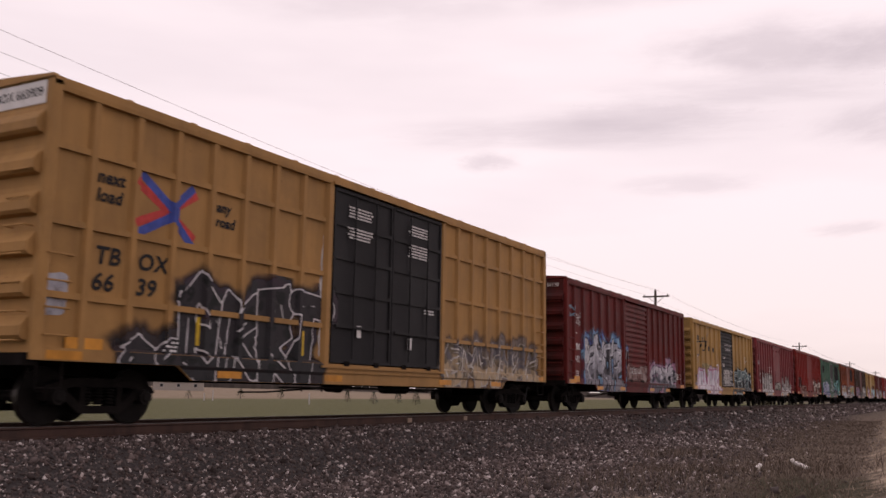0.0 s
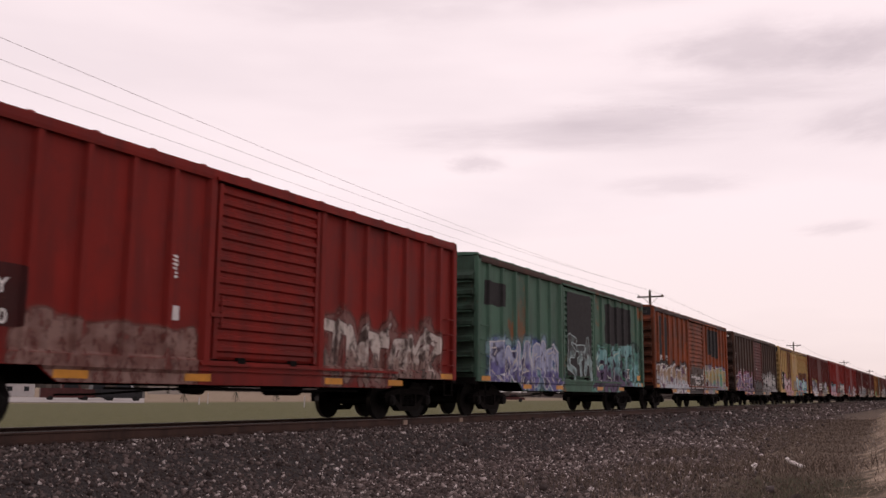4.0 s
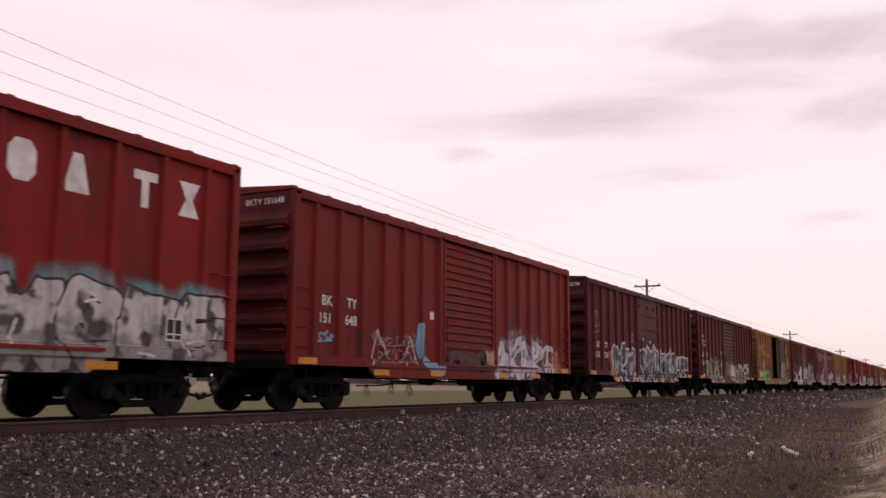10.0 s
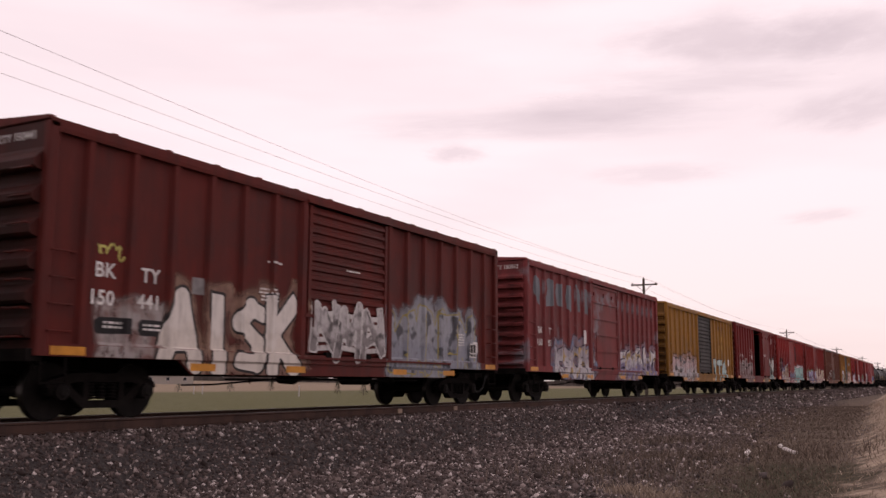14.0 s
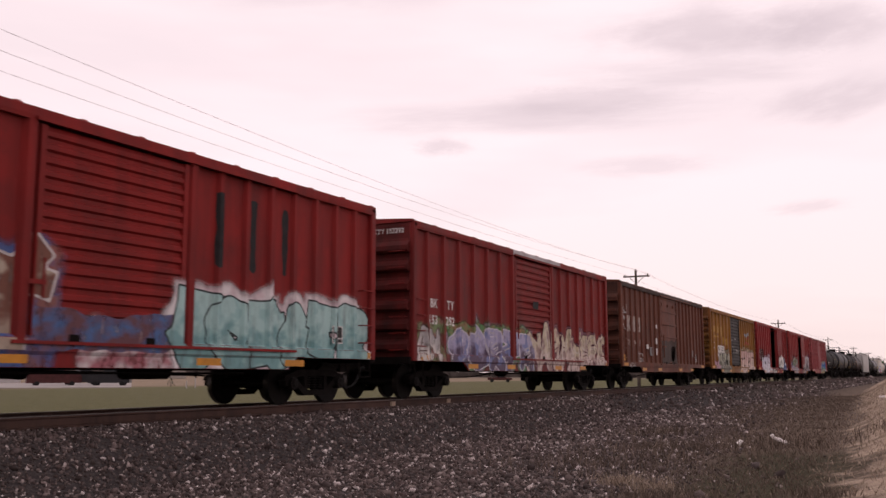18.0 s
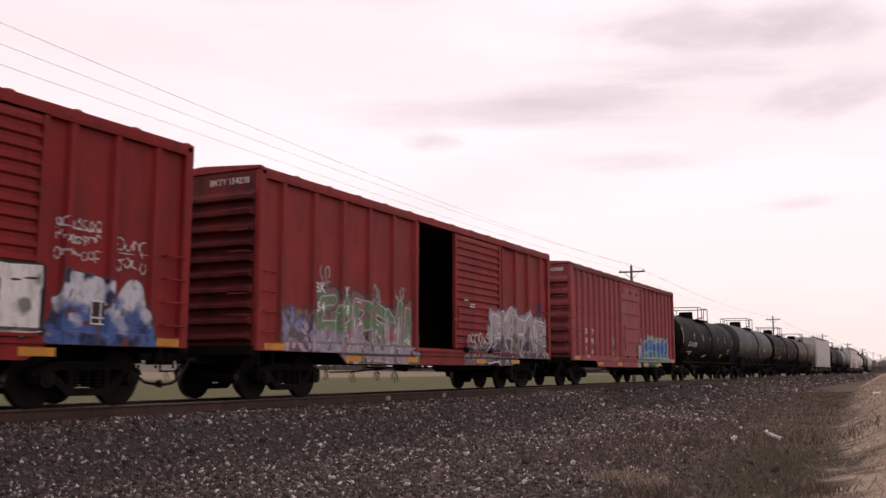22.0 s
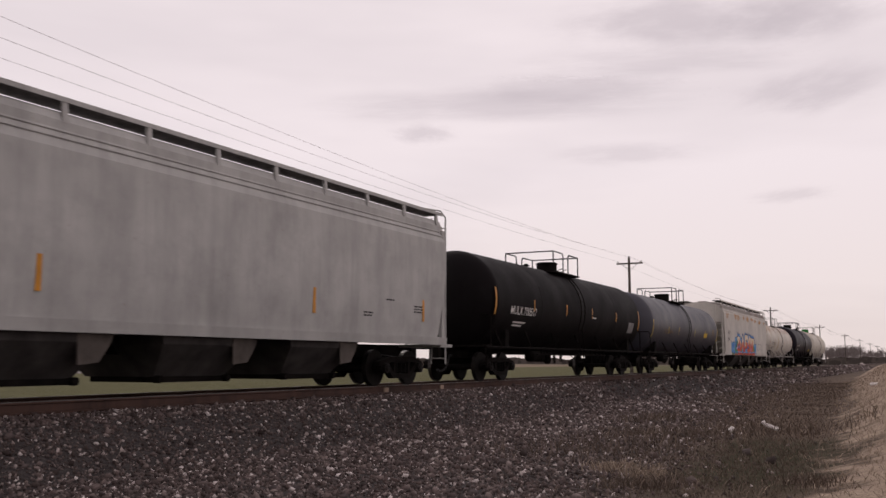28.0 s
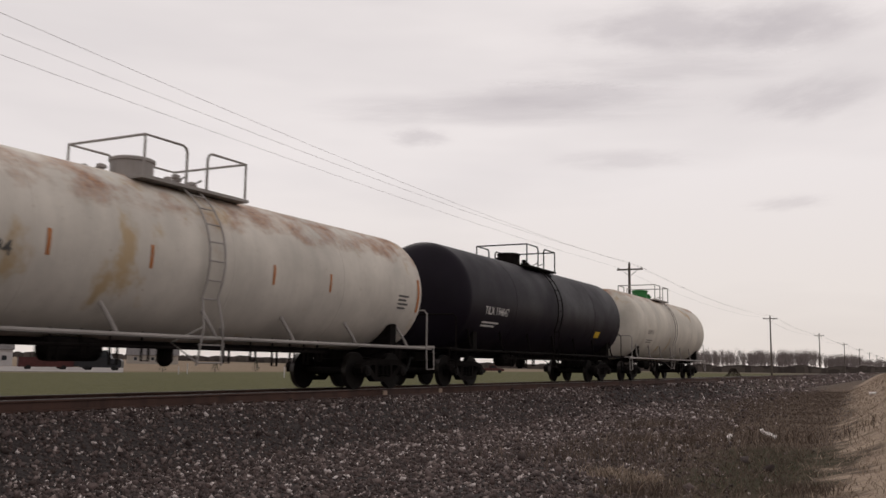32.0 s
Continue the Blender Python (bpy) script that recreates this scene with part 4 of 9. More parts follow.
# ---- tank cars ----
def tankcar(centre, mat, label, R=1.50, zc=2.55, shell=16.0, half=8.65, rail_mat=None, stripes=AMBER, belt=None, valve_mat=None, at=(-7.5, -4.7, -2.36, -0.3, 2.15, 4.4, 6.8), level=0.1, hatch=-0.9):
    car = thing("tank_car", label, "tank car", "cars of the freight train")
    rail_mat = rail_mat or UNDER
    e = shell / 2
    # shell with dished heads
    prof = [(-e + 0.62 * (1 - max(0, 1 - (q / 8) ** 2.6) ** 0.5), max(0.03, R * q / 8)) for q in (0, 2, 4, 5.5, 6.6, 7.3, 7.7, 7.9, 7.97)]
    head = list(prof)
    prof += [(-e + 0.62, R), (-e + 0.66, R), (-e + 0.8, R), (e - 0.8, R), (e - 0.66, R), (e - 0.62, R)] + [(-a, r) for a, r in head[::-1]]
    part("tank", Mesher().lathe(prof, 48, (0, 0, zc)), mat, car, smooth=True)
    for y in (-e * 0.5, 0.35, e * 0.5):
        part("weld_seam", Mesher().lathe([(-0.02, R + 0.001), (-0.012, R + 0.004), (0.012, R + 0.004), (0.02, R + 0.001)], 48, (0, y, zc)), mat, car, smooth=True)
    # box added to fill the dark band below the belly, no real sill
    part("belly_filler", Mesher().box(-0.30, 0.30, -half + 3.6, half - 3.6, 0.86, zc - R + 0.06), UNDER, car)
    if belt:
        part("jacket_band", Mesher().lathe([(-0.35, R + 0.004), (-0.34, R + 0.02), (0.34, R + 0.02), (0.35, R + 0.004)], 48, (0, 1.1, zc)), belt, car, smooth=True)

    def surf(y, z):
        return math.sqrt(max(0.01, R * R - (z - zc) ** 2))

    top = zc + R
    # manway, valves and platform with its railing
    part("manway", Mesher().lathe([(0, 0.40), (0.36, 0.40), (0.37, 0.43), (0.42, 0.43), (0.45, 0.36), (0.47, 0.05)], 20, (0, hatch, top - 0.06), "z"), valve_mat or rail_mat, car)
    for x, y, hh in ((0.2, 0.05, 0.24), (-0.25, 0.3, 0.28), (0.1, 0.6, 0.2), (-0.15, -1.5, 0.18)):
        b = Mesher()
        b.lathe([(-0.08, 0.10), (0.05, 0.10), (0.06, 0.06), (hh - 0.08, 0.06), (hh - 0.06, 0.09), (hh, 0.08), (hh + 0.02, 0.02)], 10, (x, y, top), "z")
        b.cyl((x - 0.13, y, top + 0.12), (x + 0.13, y, top + 0.12), 0.03, 6)
        part("valve", b, valve_mat or UNDER, car)
    hi = top + 0.62
    for s in (-1, 1):
        part("platform", Mesher().box(s * 0.75 - 0.26, s * 0.75 + 0.26, -1.6, 1.3, top - 0.17, top - 0.11), rail_mat, car)
        x = s * 0.97
        for y0, y1 in ((-1.55, -0.48), (0.08, 1.22)):
            out, inn = (y0, y1) if y0 < -1 else (y1, y0)
            g = 0.12 if out < inn else -0.12
            part("railing", Mesher().tube([(x, out, top - 0.15), (x, out, hi), (x, inn - g, hi), (x, inn - 0.3 * g, hi - 0.04), (x, inn, hi - 0.12), (x, inn, top - 0.15)], 0.026, 6), rail_mat, car)
        y = -1.55 if s < 0 else 1.22
        part("railing", Mesher().cyl((-0.97, y, hi), (0.97, y, hi), 0.024, 6), rail_mat, car)
        part("middle_rail", Mesher().tube([(-0.97, y, top + 0.2), (-0.5, y, top + 0.2), (-0.42, y, top + 0.14), (-0.42, y, top - 0.06)], 0.02, 6), rail_mat, car)
    # ladder on the near side, splayed at the foot
    angs = [math.radians(d) for d in range(-24, 67, 10)]
    pts = [(math.cos(a) * (R + 0.10), math.sin(a) * (R + 0.10) + zc) for a in angs]
    for y, f in ((-0.47, -0.12), (-0.05, 0.12)):
        b = Mesher()
        b.tube([(1.52, y + f, 0.55), (1.60, y + 0.4 * f, 1.22)] + [(x, y, z) for x, z in pts if z > 1.4] + [(0.95, y, top + 0.05)], 0.02, 6)
        part("ladder_rail", b, rail_mat, car)
        part("ladder_brace", Mesher().tube([(1.56, y, 1.25), (1.25, y + 4 * f, 0.95), (1.50, y + f, 0.62)], 0.018, 5), rail_mat, car)
    for z in (0.60, 0.92):
        part("ladder_rung", Mesher().cyl((1.545, -0.58, z), (1.545, 0.06, z), 0.016, 5), rail_mat, car)
    for k in range(8):
        a = math.radians(-26 + 12.5 * k)
        x, z = math.cos(a) * (R + 0.10), math.sin(a) * (R + 0.10) + zc
        part("ladder_rung", Mesher().cyl((x, -0.47, z), (x, -0.05, z), 0.015, 5), rail_mat, car)
    # side safety rail with brackets
    for s in (-1, 1):
        part("side_rail", Mesher().cyl((s * 1.45, -half + 0.5, 1.05), (s * 1.45, half - 0.5, 1.05), 0.04, 8), rail_mat, car)
        for k in range(7):
            y = -e + 1.1 + (shell - 2.2) * k / 6
            part("rail_bracket", Mesher().tube([(s * 1.45, y, 1.05), (s * 1.40, y - 0.10, 1.25), (s * (math.sqrt(max(0.01, R * R - 0.81)) - 0.03), y - 0.18, zc - 0.90)], 0.035, 6), rail_mat, car)
    # sills, bolster saddles, end platforms
    tc = half - 2.35
    for s in (-1, 1):
        b = Mesher()
        b.box(-0.2, 0.2, min(s * (half - 0.5), s * (tc - 1.4)), max(s * (half - 0.5), s * (tc - 1.4)), 0.74, 1.12)
        b.prism([(-1.35, 1.02), (-0.5, 0.80), (0.5, 0.80), (1.35, 1.02), (1.35, 1.62), (0.9, 1.42), (-0.9, 1.42), (-1.35, 1.62)], "y", s * tc - 0.14, s * tc + 0.14)
        part("stub_sill", b, UNDER, car)
        yy = s * (half - 0.62)
        part("end_platform", Mesher().box(-1.5, 1.5, yy - 0.22, yy + 0.22, 1.06, 1.12), rail_mat, car)
        b = Mesher()
        b.tube([(1.48, yy - 0.2 * s, 1.1), (1.48, yy - 0.2 * s, 1.95), (1.40, yy - 0.2 * s, 2.05), (-1.40, yy - 0.2 * s, 2.05), (-1.48, yy - 0.2 * s, 1.95), (-1.48, yy - 0.2 * s, 1.1)], 0.024, 6)
        part("end_railing", b, rail_mat, car)
        bars("sill_step", car, rail_mat, [[(1.48, yy - 0.2, 1.08), (1.50, yy - 0.2, 0.5), (1.50, yy + 0.2, 0.5), (1.48, yy + 0.2, 1.08)]], 0.02)
        truck(car, s * tc)
    part("train_pipe", Mesher().tube([(1.2, -3.9, 0.86), (1.2, 3.9, 0.86)], 0.03, 6), UNDER, car)
    for k, y in enumerate((-3.5, -2.9, -2.3, -1.6, 0.5, 1.3, 2.0, 2.6, 3.1, 3.6)):
        low = (0.60, 0.66, 0.55, 0.62)[k % 4]
        part("pipe_hanger", Mesher().tube([(1.2, y, 1.12), (1.2, y, low), (1.2, y + 0.16, low), (1.2, y + 0.16, 0.9)], 0.024, 5), UNDER, car)
    part("air_reservoir", Mesher().lathe([(-0.6, 0.1), (-0.52, 0.2), (0.52, 0.2), (0.6, 0.1)], 12, (0.6, -2.6, 0.80), "y"), UNDER, car)
    part("outlet_valve", Mesher().lathe([(-0.3, 0.07), (-0.2, 0.16), (0, 0.16), (0.24, 0.2)], 14, (0, 0.2, 0.82), "z"), UNDER, car)
    coupling(car, half, half - 0.75)
    CARS.append((car, centre))
    # upright reflector stripes that follow the shell
    if stripes:
        for k, y in enumerate(at):
            long = abs(y) > e - 1.0
            w, z0, z1 = (0.055, zc + level - 0.42, zc + level + 0.42) if long else (0.035, zc + level - 0.20, zc + level + 0.20)
            b = Mesher()
            n = 8
            v = []
            for i in range(n + 1):
                z = z0 + (z1 - z0) * i / n
                v += [(surf(y, z) + 0.008, y - w, z), (surf(y, z) + 0.008, y + w, z)]
            b.add(v, [(2 * i, 2 * i + 1, 2 * i + 3, 2 * i + 2) for i in range(n)])
            part("reflector", b, stripes, car, "upright reflective strip")
    return dict(car=car, surf=surf, e=e, R=R, zc=zc, breaks=[], low=lambda y: 1.0)


def tank_words(ci, words, mat, bars_at=()):
    b = Mesher()
    for txt, y, z, size in words:
        side_text(b, txt, y, z, size, ci["surf"], 0.01)
    part("lettering", b, mat, ci["car"], "painted reporting marks")
    if bars_at:
        for y, z, w, n in bars_at:
            b = Mesher()
            for k in range(n):
                zz = z - 0.1 * k
                s = ci["surf"](y, zz) + 0.006
                b.add([(s, y, zz), (s, y + w * (1 - 0.2 * (k % 2)), zz), (ci["surf"](y, zz + 0.05) + 0.006, y + w * (1 - 0.2 * (k % 2)), zz + 0.05), (ci["surf"](y, zz + 0.05) + 0.006, y, zz + 0.05)], [(0, 1, 2, 3)])
            part("stencil", b, mat, ci["car"], "small stencilled notice")


def shell_plate(ci, y, z, w, h, mat, label):
    b = Mesher()
    n = 4
    v = []
    for i in range(n + 1):
        zz = z - h / 2 + h * i / n
        v += [(ci["surf"](y, zz) + 0.008, y - w / 2, zz), (ci["surf"](y, zz) + 0.008, y + w / 2, zz)]
    b.add(v, [(2 * i, 2 * i + 1, 2 * i + 3, 2 * i + 2) for i in range(n)])
    part("placard", b, mat, ci["car"], label)


# ---- covered hoppers ----
def hopper(centre, L, H, mat, label, bays=3, roof_mat=None, dark=None):
    car = thing("covered_hopper_car", label, "hopper car", "cars of the freight train")
    roof_mat, dark = roof_mat or mat, dark or UNDER
    e = L / 2
    z0 = 1.22

    def surf(y, z):
        # gently bulging side, drawn in at the eaves
        k = (z - z0) / (H - z0)
        return 1.50 + 0.05 * math.sin(math.pi * min(max(k, 0), 1)) - (0.16 * max(0.0, k - 0.86) / 0.14)

    ins = 1.55       # the end slope sheets begin this far in at the floor
    n = 14
    for s in (-1, 1):
        b = Mesher()
        v = []
        for i in range(n + 1):
            z = z0 + (H - z0) * i / n
            k = i / n
            cut = 0.42 * max(0.0, 1 - k / 0.55) if k < 0.55 else 0.0
            x = surf(0, z)
            v += [(s * x, -e + 0.12 + cut, z), (s * x, e - 0.12 - cut, z), (s * (x - 0.03), -e + 0.12 + cut, z), (s * (x - 0.03), e - 0.12 - cut, z)]
        f = []
        for i in range(n):
            a = 4 * i
            f += [(a, a + 1, a + 5, a + 4), (a + 2, a + 6, a + 7, a + 3), (a, a + 4, a + 6, a + 2), (a + 1, a + 3, a + 7, a + 5)]
        f += [(0, 2, 3, 1), (4 * n, 4 * n + 1, 4 * n + 3, 4 * n + 2)]
        b.add(v, f)
        part("side_sheet", b, mat, car)
        part("side_sill", Mesher().prism([(s * 1.40, 1.06), (s * 1.53, 1.06), (s * 1.55, 1.26), (s * 1.40, 1.26)], "y", -e + 0.05, e - 0.05), mat, car)
        part("eave_rail", Mesher().prism([(s * 1.30, H - 0.12), (s * 1.42, H - 0.12), (s * 1.42, H + 0.02), (s * 1.30, H + 0.02)], "y", -e + 0.1, e - 0.1), roof_mat, car)
    rise = 0.30
    part("roof", Mesher().prism([(-1.41, H), (1.41, H), (1.34, H + 0.16), (1.05, H + 0.27), (0.45, H + rise), (-0.45, H + rise), (-1.05, H + 0.27), (-1.34, H + 0.16)], "y", -e + 0.12, e - 0.12), roof_mat, car)
    # trough hatch and running boards
    part("trough_hatch", Mesher().prism([(-0.3, H + rise), (0.3, H + rise), (0.26, H + rise + 0.10), (-0.26, H + rise + 0.10)], "y", -e + 0.8, e - 0.8), roof_mat, car)
    for s in (-1, 1):
        part("running_board", Mesher().box(s * 1.10 - 0.28, s * 1.10 + 0.28, -e + 0.05, e - 0.05, H + rise + 0.06, H + rise + 0.10), GREYP, car)
        for k in range(11):
            y = -e + 0.4 + (L - 0.8) * k / 10
            part("board_bracket", Mesher().prism([(s * 1.36, H + 0.06), (s * 1.43, H - 0.0), (s * 1.40, H + rise + 0.06), (s * 1.34, H + rise + 0.06)], "y", y - 0.05, y + 0.05), mat, car)
        part("board_edge", Mesher().box(s * 1.40 - 0.012, s * 1.40 + 0.012, -e + 0.05, e - 0.05, H + rise + 0.03, H + rise + 0.11), mat, car)
        for dz in (0.14, 0.26):
            part("eave_bead", Mesher().cyl((s * (surf(0, H - dz) + 0.004), -e + 0.14, H - dz), (s * (surf(0, H - dz) + 0.004), e - 0.14, H - dz), 0.028, 6), mat, car)
    # ends: bulkhead above, slope sheet below, open corner bay with ladder
    for s in (-1, 1):
        ye = s * (e - 0.14)
        part("end_bulkhead", Mesher().prism([(-1.36, H - 1.05), (1.36, H - 1.05), (1.36, H), (1.0, H + 0.14), (0.45, H + rise - 0.01), (-0.45, H + rise - 0.01), (-1.0, H + 0.14), (-1.36, H)], "y", ye - 0.03, ye + 0.03), mat, car)
        b = Mesher()
        b.prism([(s * (e - 0.14), H - 1.05), (s * (e - 2.9), 1.25), (s * (e - 2.95), 1.25), (s * (e - 0.20), H - 1.0)], "x", -1.40, 1.40)
        part("slope_sheet", b, mat, car)
        for x in (-1.42, 1.42):
            part("corner_post", Mesher().box(x - 0.06, x + 0.06, ye - 0.08, ye + 0.08, 1.1, H - 0.1), mat, car)
        for x in (-0.6, 0.6):
            b = Mesher()
            b.cyl((x, s * (e - 0.35), 1.15), (x, s * (e - 0.9), H - 1.5), 0.06, 6)
            part("end_strut", b, mat, car)
        b = Mesher()
        y = s * (e + 0.02)
        for xx in (1.02, 1.46):
            b.cyl((xx, y, 0.55), (xx, y, H + rise), 0.024, 6)
        b.tube([(1.46, y, H + rise), (1.3, y, H + rise + 0.2), (1.0, y - s * 0.3, H + rise + 0.24)], 0.024, 6)
        part("ladder", b, mat, car)
        for k in range(10):
            z = 0.7 + 0.4 * k
            if z < H + rise:
                part("ladder_rung", Mesher().cyl((1.02, y, z), (1.46, y, z), 0.018, 5), mat, car)
        part("end_platform", Mesher().box(-1.5, 1.5, s * e - 0.35, s * e + 0.35, 1.0, 1.08), mat, car)
    # discharge bays
    inner = e - 3.8
    w = 2 * inner / bays
    for k in range(bays):
        y = -inner + (k + 0.5) * w
        b = Mesher()
        t, q = w / 2 - 0.55, 0.92
        v = [(x, y + d, z) for z, xx, dd in ((1.08, 1.40, t), (0.92, 1.38, t - 0.04), (0.34, 0.86, q)) for x in (-xx, xx) for d in (-dd, dd)]
        b.add(v, [f for j in (0, 4) for f in ((j, j + 1, j + 5, j + 4), (j + 2, j + 6, j + 7, j + 3), (j, j + 4, j + 6, j + 2), (j + 1, j + 3, j + 7, j + 5))] + [(8, 9, 11, 10)])
        bay = part("discharge_bay", b, dark, car)
        part("outlet_gate", Mesher().box(-0.80, 0.92, y - 0.86, y + 0.86, 0.24, 0.345), UNDER, bay)
        for d in (-0.9, 0.9):
            part("gate_capstan", Mesher().cyl((0.86, y + d, 0.30), (1.02, y + d, 0.30), 0.07, 8), UNDER, bay)
        part("bay_web", Mesher().prism([(y + t * 0.42, 1.10), (y + t + 0.02, 1.10), (y + t - 0.10, 0.86), (y + q + 0.06, 0.60), (y + q * 0.62, 0.56)], "x", 1.385, 1.41), WEBD, bay, "grey web plate")
    part("centre_sill", Mesher().box(-0.2, 0.2, -e - 0.1, e + 0.1, 0.74, 1.06), UNDER, car)
    for s in (-1, 1):
        truck(car, s * (e - 1.75))
    coupling(car, e + 0.62, e)
    CARS.append((car, centre))
    return dict(car=car, surf=lambda y, z: surf(y, z) if z > 1.265 else 1.531 + 0.1 * (z - 1.06), e=e, H=H, breaks=[], low=lambda y: 1.07)


def rust_blots(ci, places, w, h, seed):
    """Blotches of rust bleeding through the paint below the eaves."""
    rng = random.Random(seed)
    for y, z in places:
        ww, hh = w * rng.uniform(0.7, 1.25), h * rng.uniform(0.6, 1.2)
        ys = [float(v) for v in np.arange(y - ww, y + ww, 0.028)]
        zs = [float(v) for v in np.arange(z - 1.2 * hh, z + hh, 0.028)]
        F = np.array([[((a - y) / ww) ** 2 * 1.3 + ((b - z) / hh) ** 2 - 0.55 + 1.2 * noise.noise((a * 3.2, b * 2.6, seed)) + 1.7 * noise.noise((a * 13, b * 9, seed + 5)) for b in zs] for a in ys])
        m = Mesher()
        region(m, F, ys, zs, ci["surf"], 0.003)
        if m.f:
            part("rust_stain", m, RUSTB, ci["car"], "orange-brown rust blotch")


# ---- the ground: one sheet from the track to the horizon ----
def smooth(a, b, x):
    t = min(max((x - a) / (b - a), 0.0), 1.0)
    return t * t * (3 - 2 * t)


def ground_z(x, y):
    """Track bed with shoulders, a gravelled flat, a grassy verge and the lawn beyond."""
    d = abs(x - XC)
    bed = -0.265 + 0.05 * smooth(0.85, 1.0, d) * (1 - smooth(1.5, 1.8, d))
    out = -0.92
    z = bed + (out - bed) * smooth(1.75, 3.7, d)
    if x > -9:
        z += 0.08 * smooth(-8, -2, x) * smooth(2, 30, y)
        z += 1.25 * smooth(-0.9, 2.2, x + 0.055 * min(y, 90)) * smooth(4, 22, y)
    z += 4.6 * smooth(90, 560, -x)
    if d > 2 and abs(x) < 60 and -20 < y < 200:
        z += 0.05 * noise.noise((x * 0.35, y * 0.35, 1.7)) * min(1, (d - 2) / 2)
        if x > -9 and y < 90:
            z += 0.035 * noise.noise((x * 1.7, y * 1.1, 5.1)) * smooth(-5, -2.5, x + 0.1 * y)
    return z


def axis(parts):
    out = []
    for a, b, n in parts:
        out += [a + (b - a) * i / n for i in range(n)]
    return out + [parts[-1][1]]


GX = axis([(-4200, -600, 9), (-600, -100, 25), (-100, -24, 16), (-24, -16.5, 12), (-16.5, -6, 84), (-6, 8, 56), (8, 40, 16), (40, 400, 12), (400, 4200, 8)])
GY = axis([(-4200, -400, 8), (-400, -30, 12), (-30, 3, 12), (3, 34, 124), (34, 90, 56), (90, 300, 40), (300, 1000, 20), (1000, 4600, 12)])
verts = [(x, y, ground_z(x, y)) for y in GY for x in GX]
nx = len(GX)
faces = [(j * nx + i, j * nx + i + 1, (j + 1) * nx + i + 1, (j + 1) * nx + i) for j in range(len(GY) - 1) for i in range(nx - 1)]

GROUND, t, bs = nodes_of("ground_ballast_dirt_and_grass")
co = t.nodes.new("ShaderNodeTexCoord").outputs["Object"]
sep = t.nodes.new("ShaderNodeSeparateXYZ")
link(t, co, sep.inputs[0])


big = noise_node(t, co, 0.35, 5, 0.6)
mid = noise_node(t, co, 1.8, 5, 0.65)
fine = noise_node(t, co, 14.0, 5, 0.7)
wob = math_node(t, "MULTIPLY", math_node(t, "SUBTRACT", mid, 0.5), 3.0)
gx = math_node(t, "ADD", sep.outputs["X"], wob)
gravel = ramp(t, fine, [(0.30, (0.020, 0.017, 0.017)), (0.55, (0.052, 0.045, 0.044)), (0.78, (0.115, 0.102, 0.10))])
thatch = noise_node(t, co, 26.0, 6, 0.75)
dirt = mixed(t, ramp(t, thatch, [(0.35, (0, 0, 0)), (0.65, (1, 1, 1))]), ramp(t, mid, [(0.30, (0.034, 0.025, 0.019)), (0.68, (0.078, 0.057, 0.043))]), ramp(t, mid, [(0.30, (0.102, 0.075, 0.058)), (0.70, (0.205, 0.153, 0.118))]))
straw = mixed(t, ramp(t, thatch, [(0.30, (0, 0, 0)), (0.60, (1, 1, 1))]), (0.150, 0.110, 0.080), ramp(t, mid, [(0.30, (0.25, 0.19, 0.145)), (0.70, (0.44, 0.35, 0.27))]))
moss = mixed(t, ramp(t, thatch, [(0.35, (0, 0, 0)), (0.70, (1, 1, 1))]), (0.018, 0.017, 0.009), (0.066, 0.055, 0.031))
lawn = ramp(t, mid, [(0.30, (0.064, 0.063, 0.025)), (0.70, (0.100, 0.094, 0.042))])
field = ramp(t, big, [(0.30, (0.155, 0.115, 0.078)), (0.70, (0.23, 0.175, 0.125))])
tilled = ramp(t, big, [(0.30, (0.095, 0.075, 0.055)), (0.70, (0.14, 0.110, 0.085))])
# gravel gives way to dead growth along a line that drifts towards the track farther off
line = math_node(t, "ADD", gx, math_node(t, "MULTIPLY", math_node(t, "MINIMUM", sep.outputs["Y"], 40.0), 0.16))
c = mixed(t, edge(t, line, -2.6, -0.2), mixed(t, math_node(t, "MULTIPLY", edge(t, sep.outputs["Y"], 45.0, 95.0), edge(t, mid, 0.35, 0.6)), gravel, dirt), dirt)
mossy = math_node(t, "MULTIPLY", edge(t, math_node(t, "ABSOLUTE", math_node(t, "ADD", gx, 2.3)), 1.5, 0.5), edge(t, math_node(t, "ABSOLUTE", math_node(t, "SUBTRACT", sep.outputs["Y"], 15.0)), 5.0, 2.5))
c = mixed(t, mossy, c, moss)
berm = math_node(t, "ADD", math_node(t, "ADD", sep.outputs["X"], math_node(t, "MULTIPLY", wob, 0.9)), math_node(t, "MULTIPLY", math_node(t, "MINIMUM", sep.outputs["Y"], 90.0), 0.055))
c = mixed(t, math_node(t, "MULTIPLY", math_node(t, "MULTIPLY", edge(t, berm, -0.55, 0.15), edge(t, math_node(t, "ADD", big, math_node(t, "MULTIPLY", berm, 0.15)), 0.22, 0.46)), edge(t, sep.outputs["Y"], 3.0, 9.0)), c, straw)
near_rail = edge(t, math_node(t, "ABSOLUTE", math_node(t, "SUBTRACT", sep.outputs["X"], XC)), 1.75, 1.35)
c = mixed(t, near_rail, c, mixed(t, ramp(t, fine, [(0.35, (0, 0, 0)), (0.65, (1, 1, 1))]), (0.030, 0.019, 0.016), (0.080, 0.050, 0.040)))
far = edge(t, math_node(t, "MULTIPLY", gx, -1.0), 16.0, 17.2)
grass = mixed(t, edge(t, math_node(t, "MULTIPLY", sep.outputs["X"], -1.0), 86.0, 112.0), lawn, field)
c = mixed(t, far, c, grass)
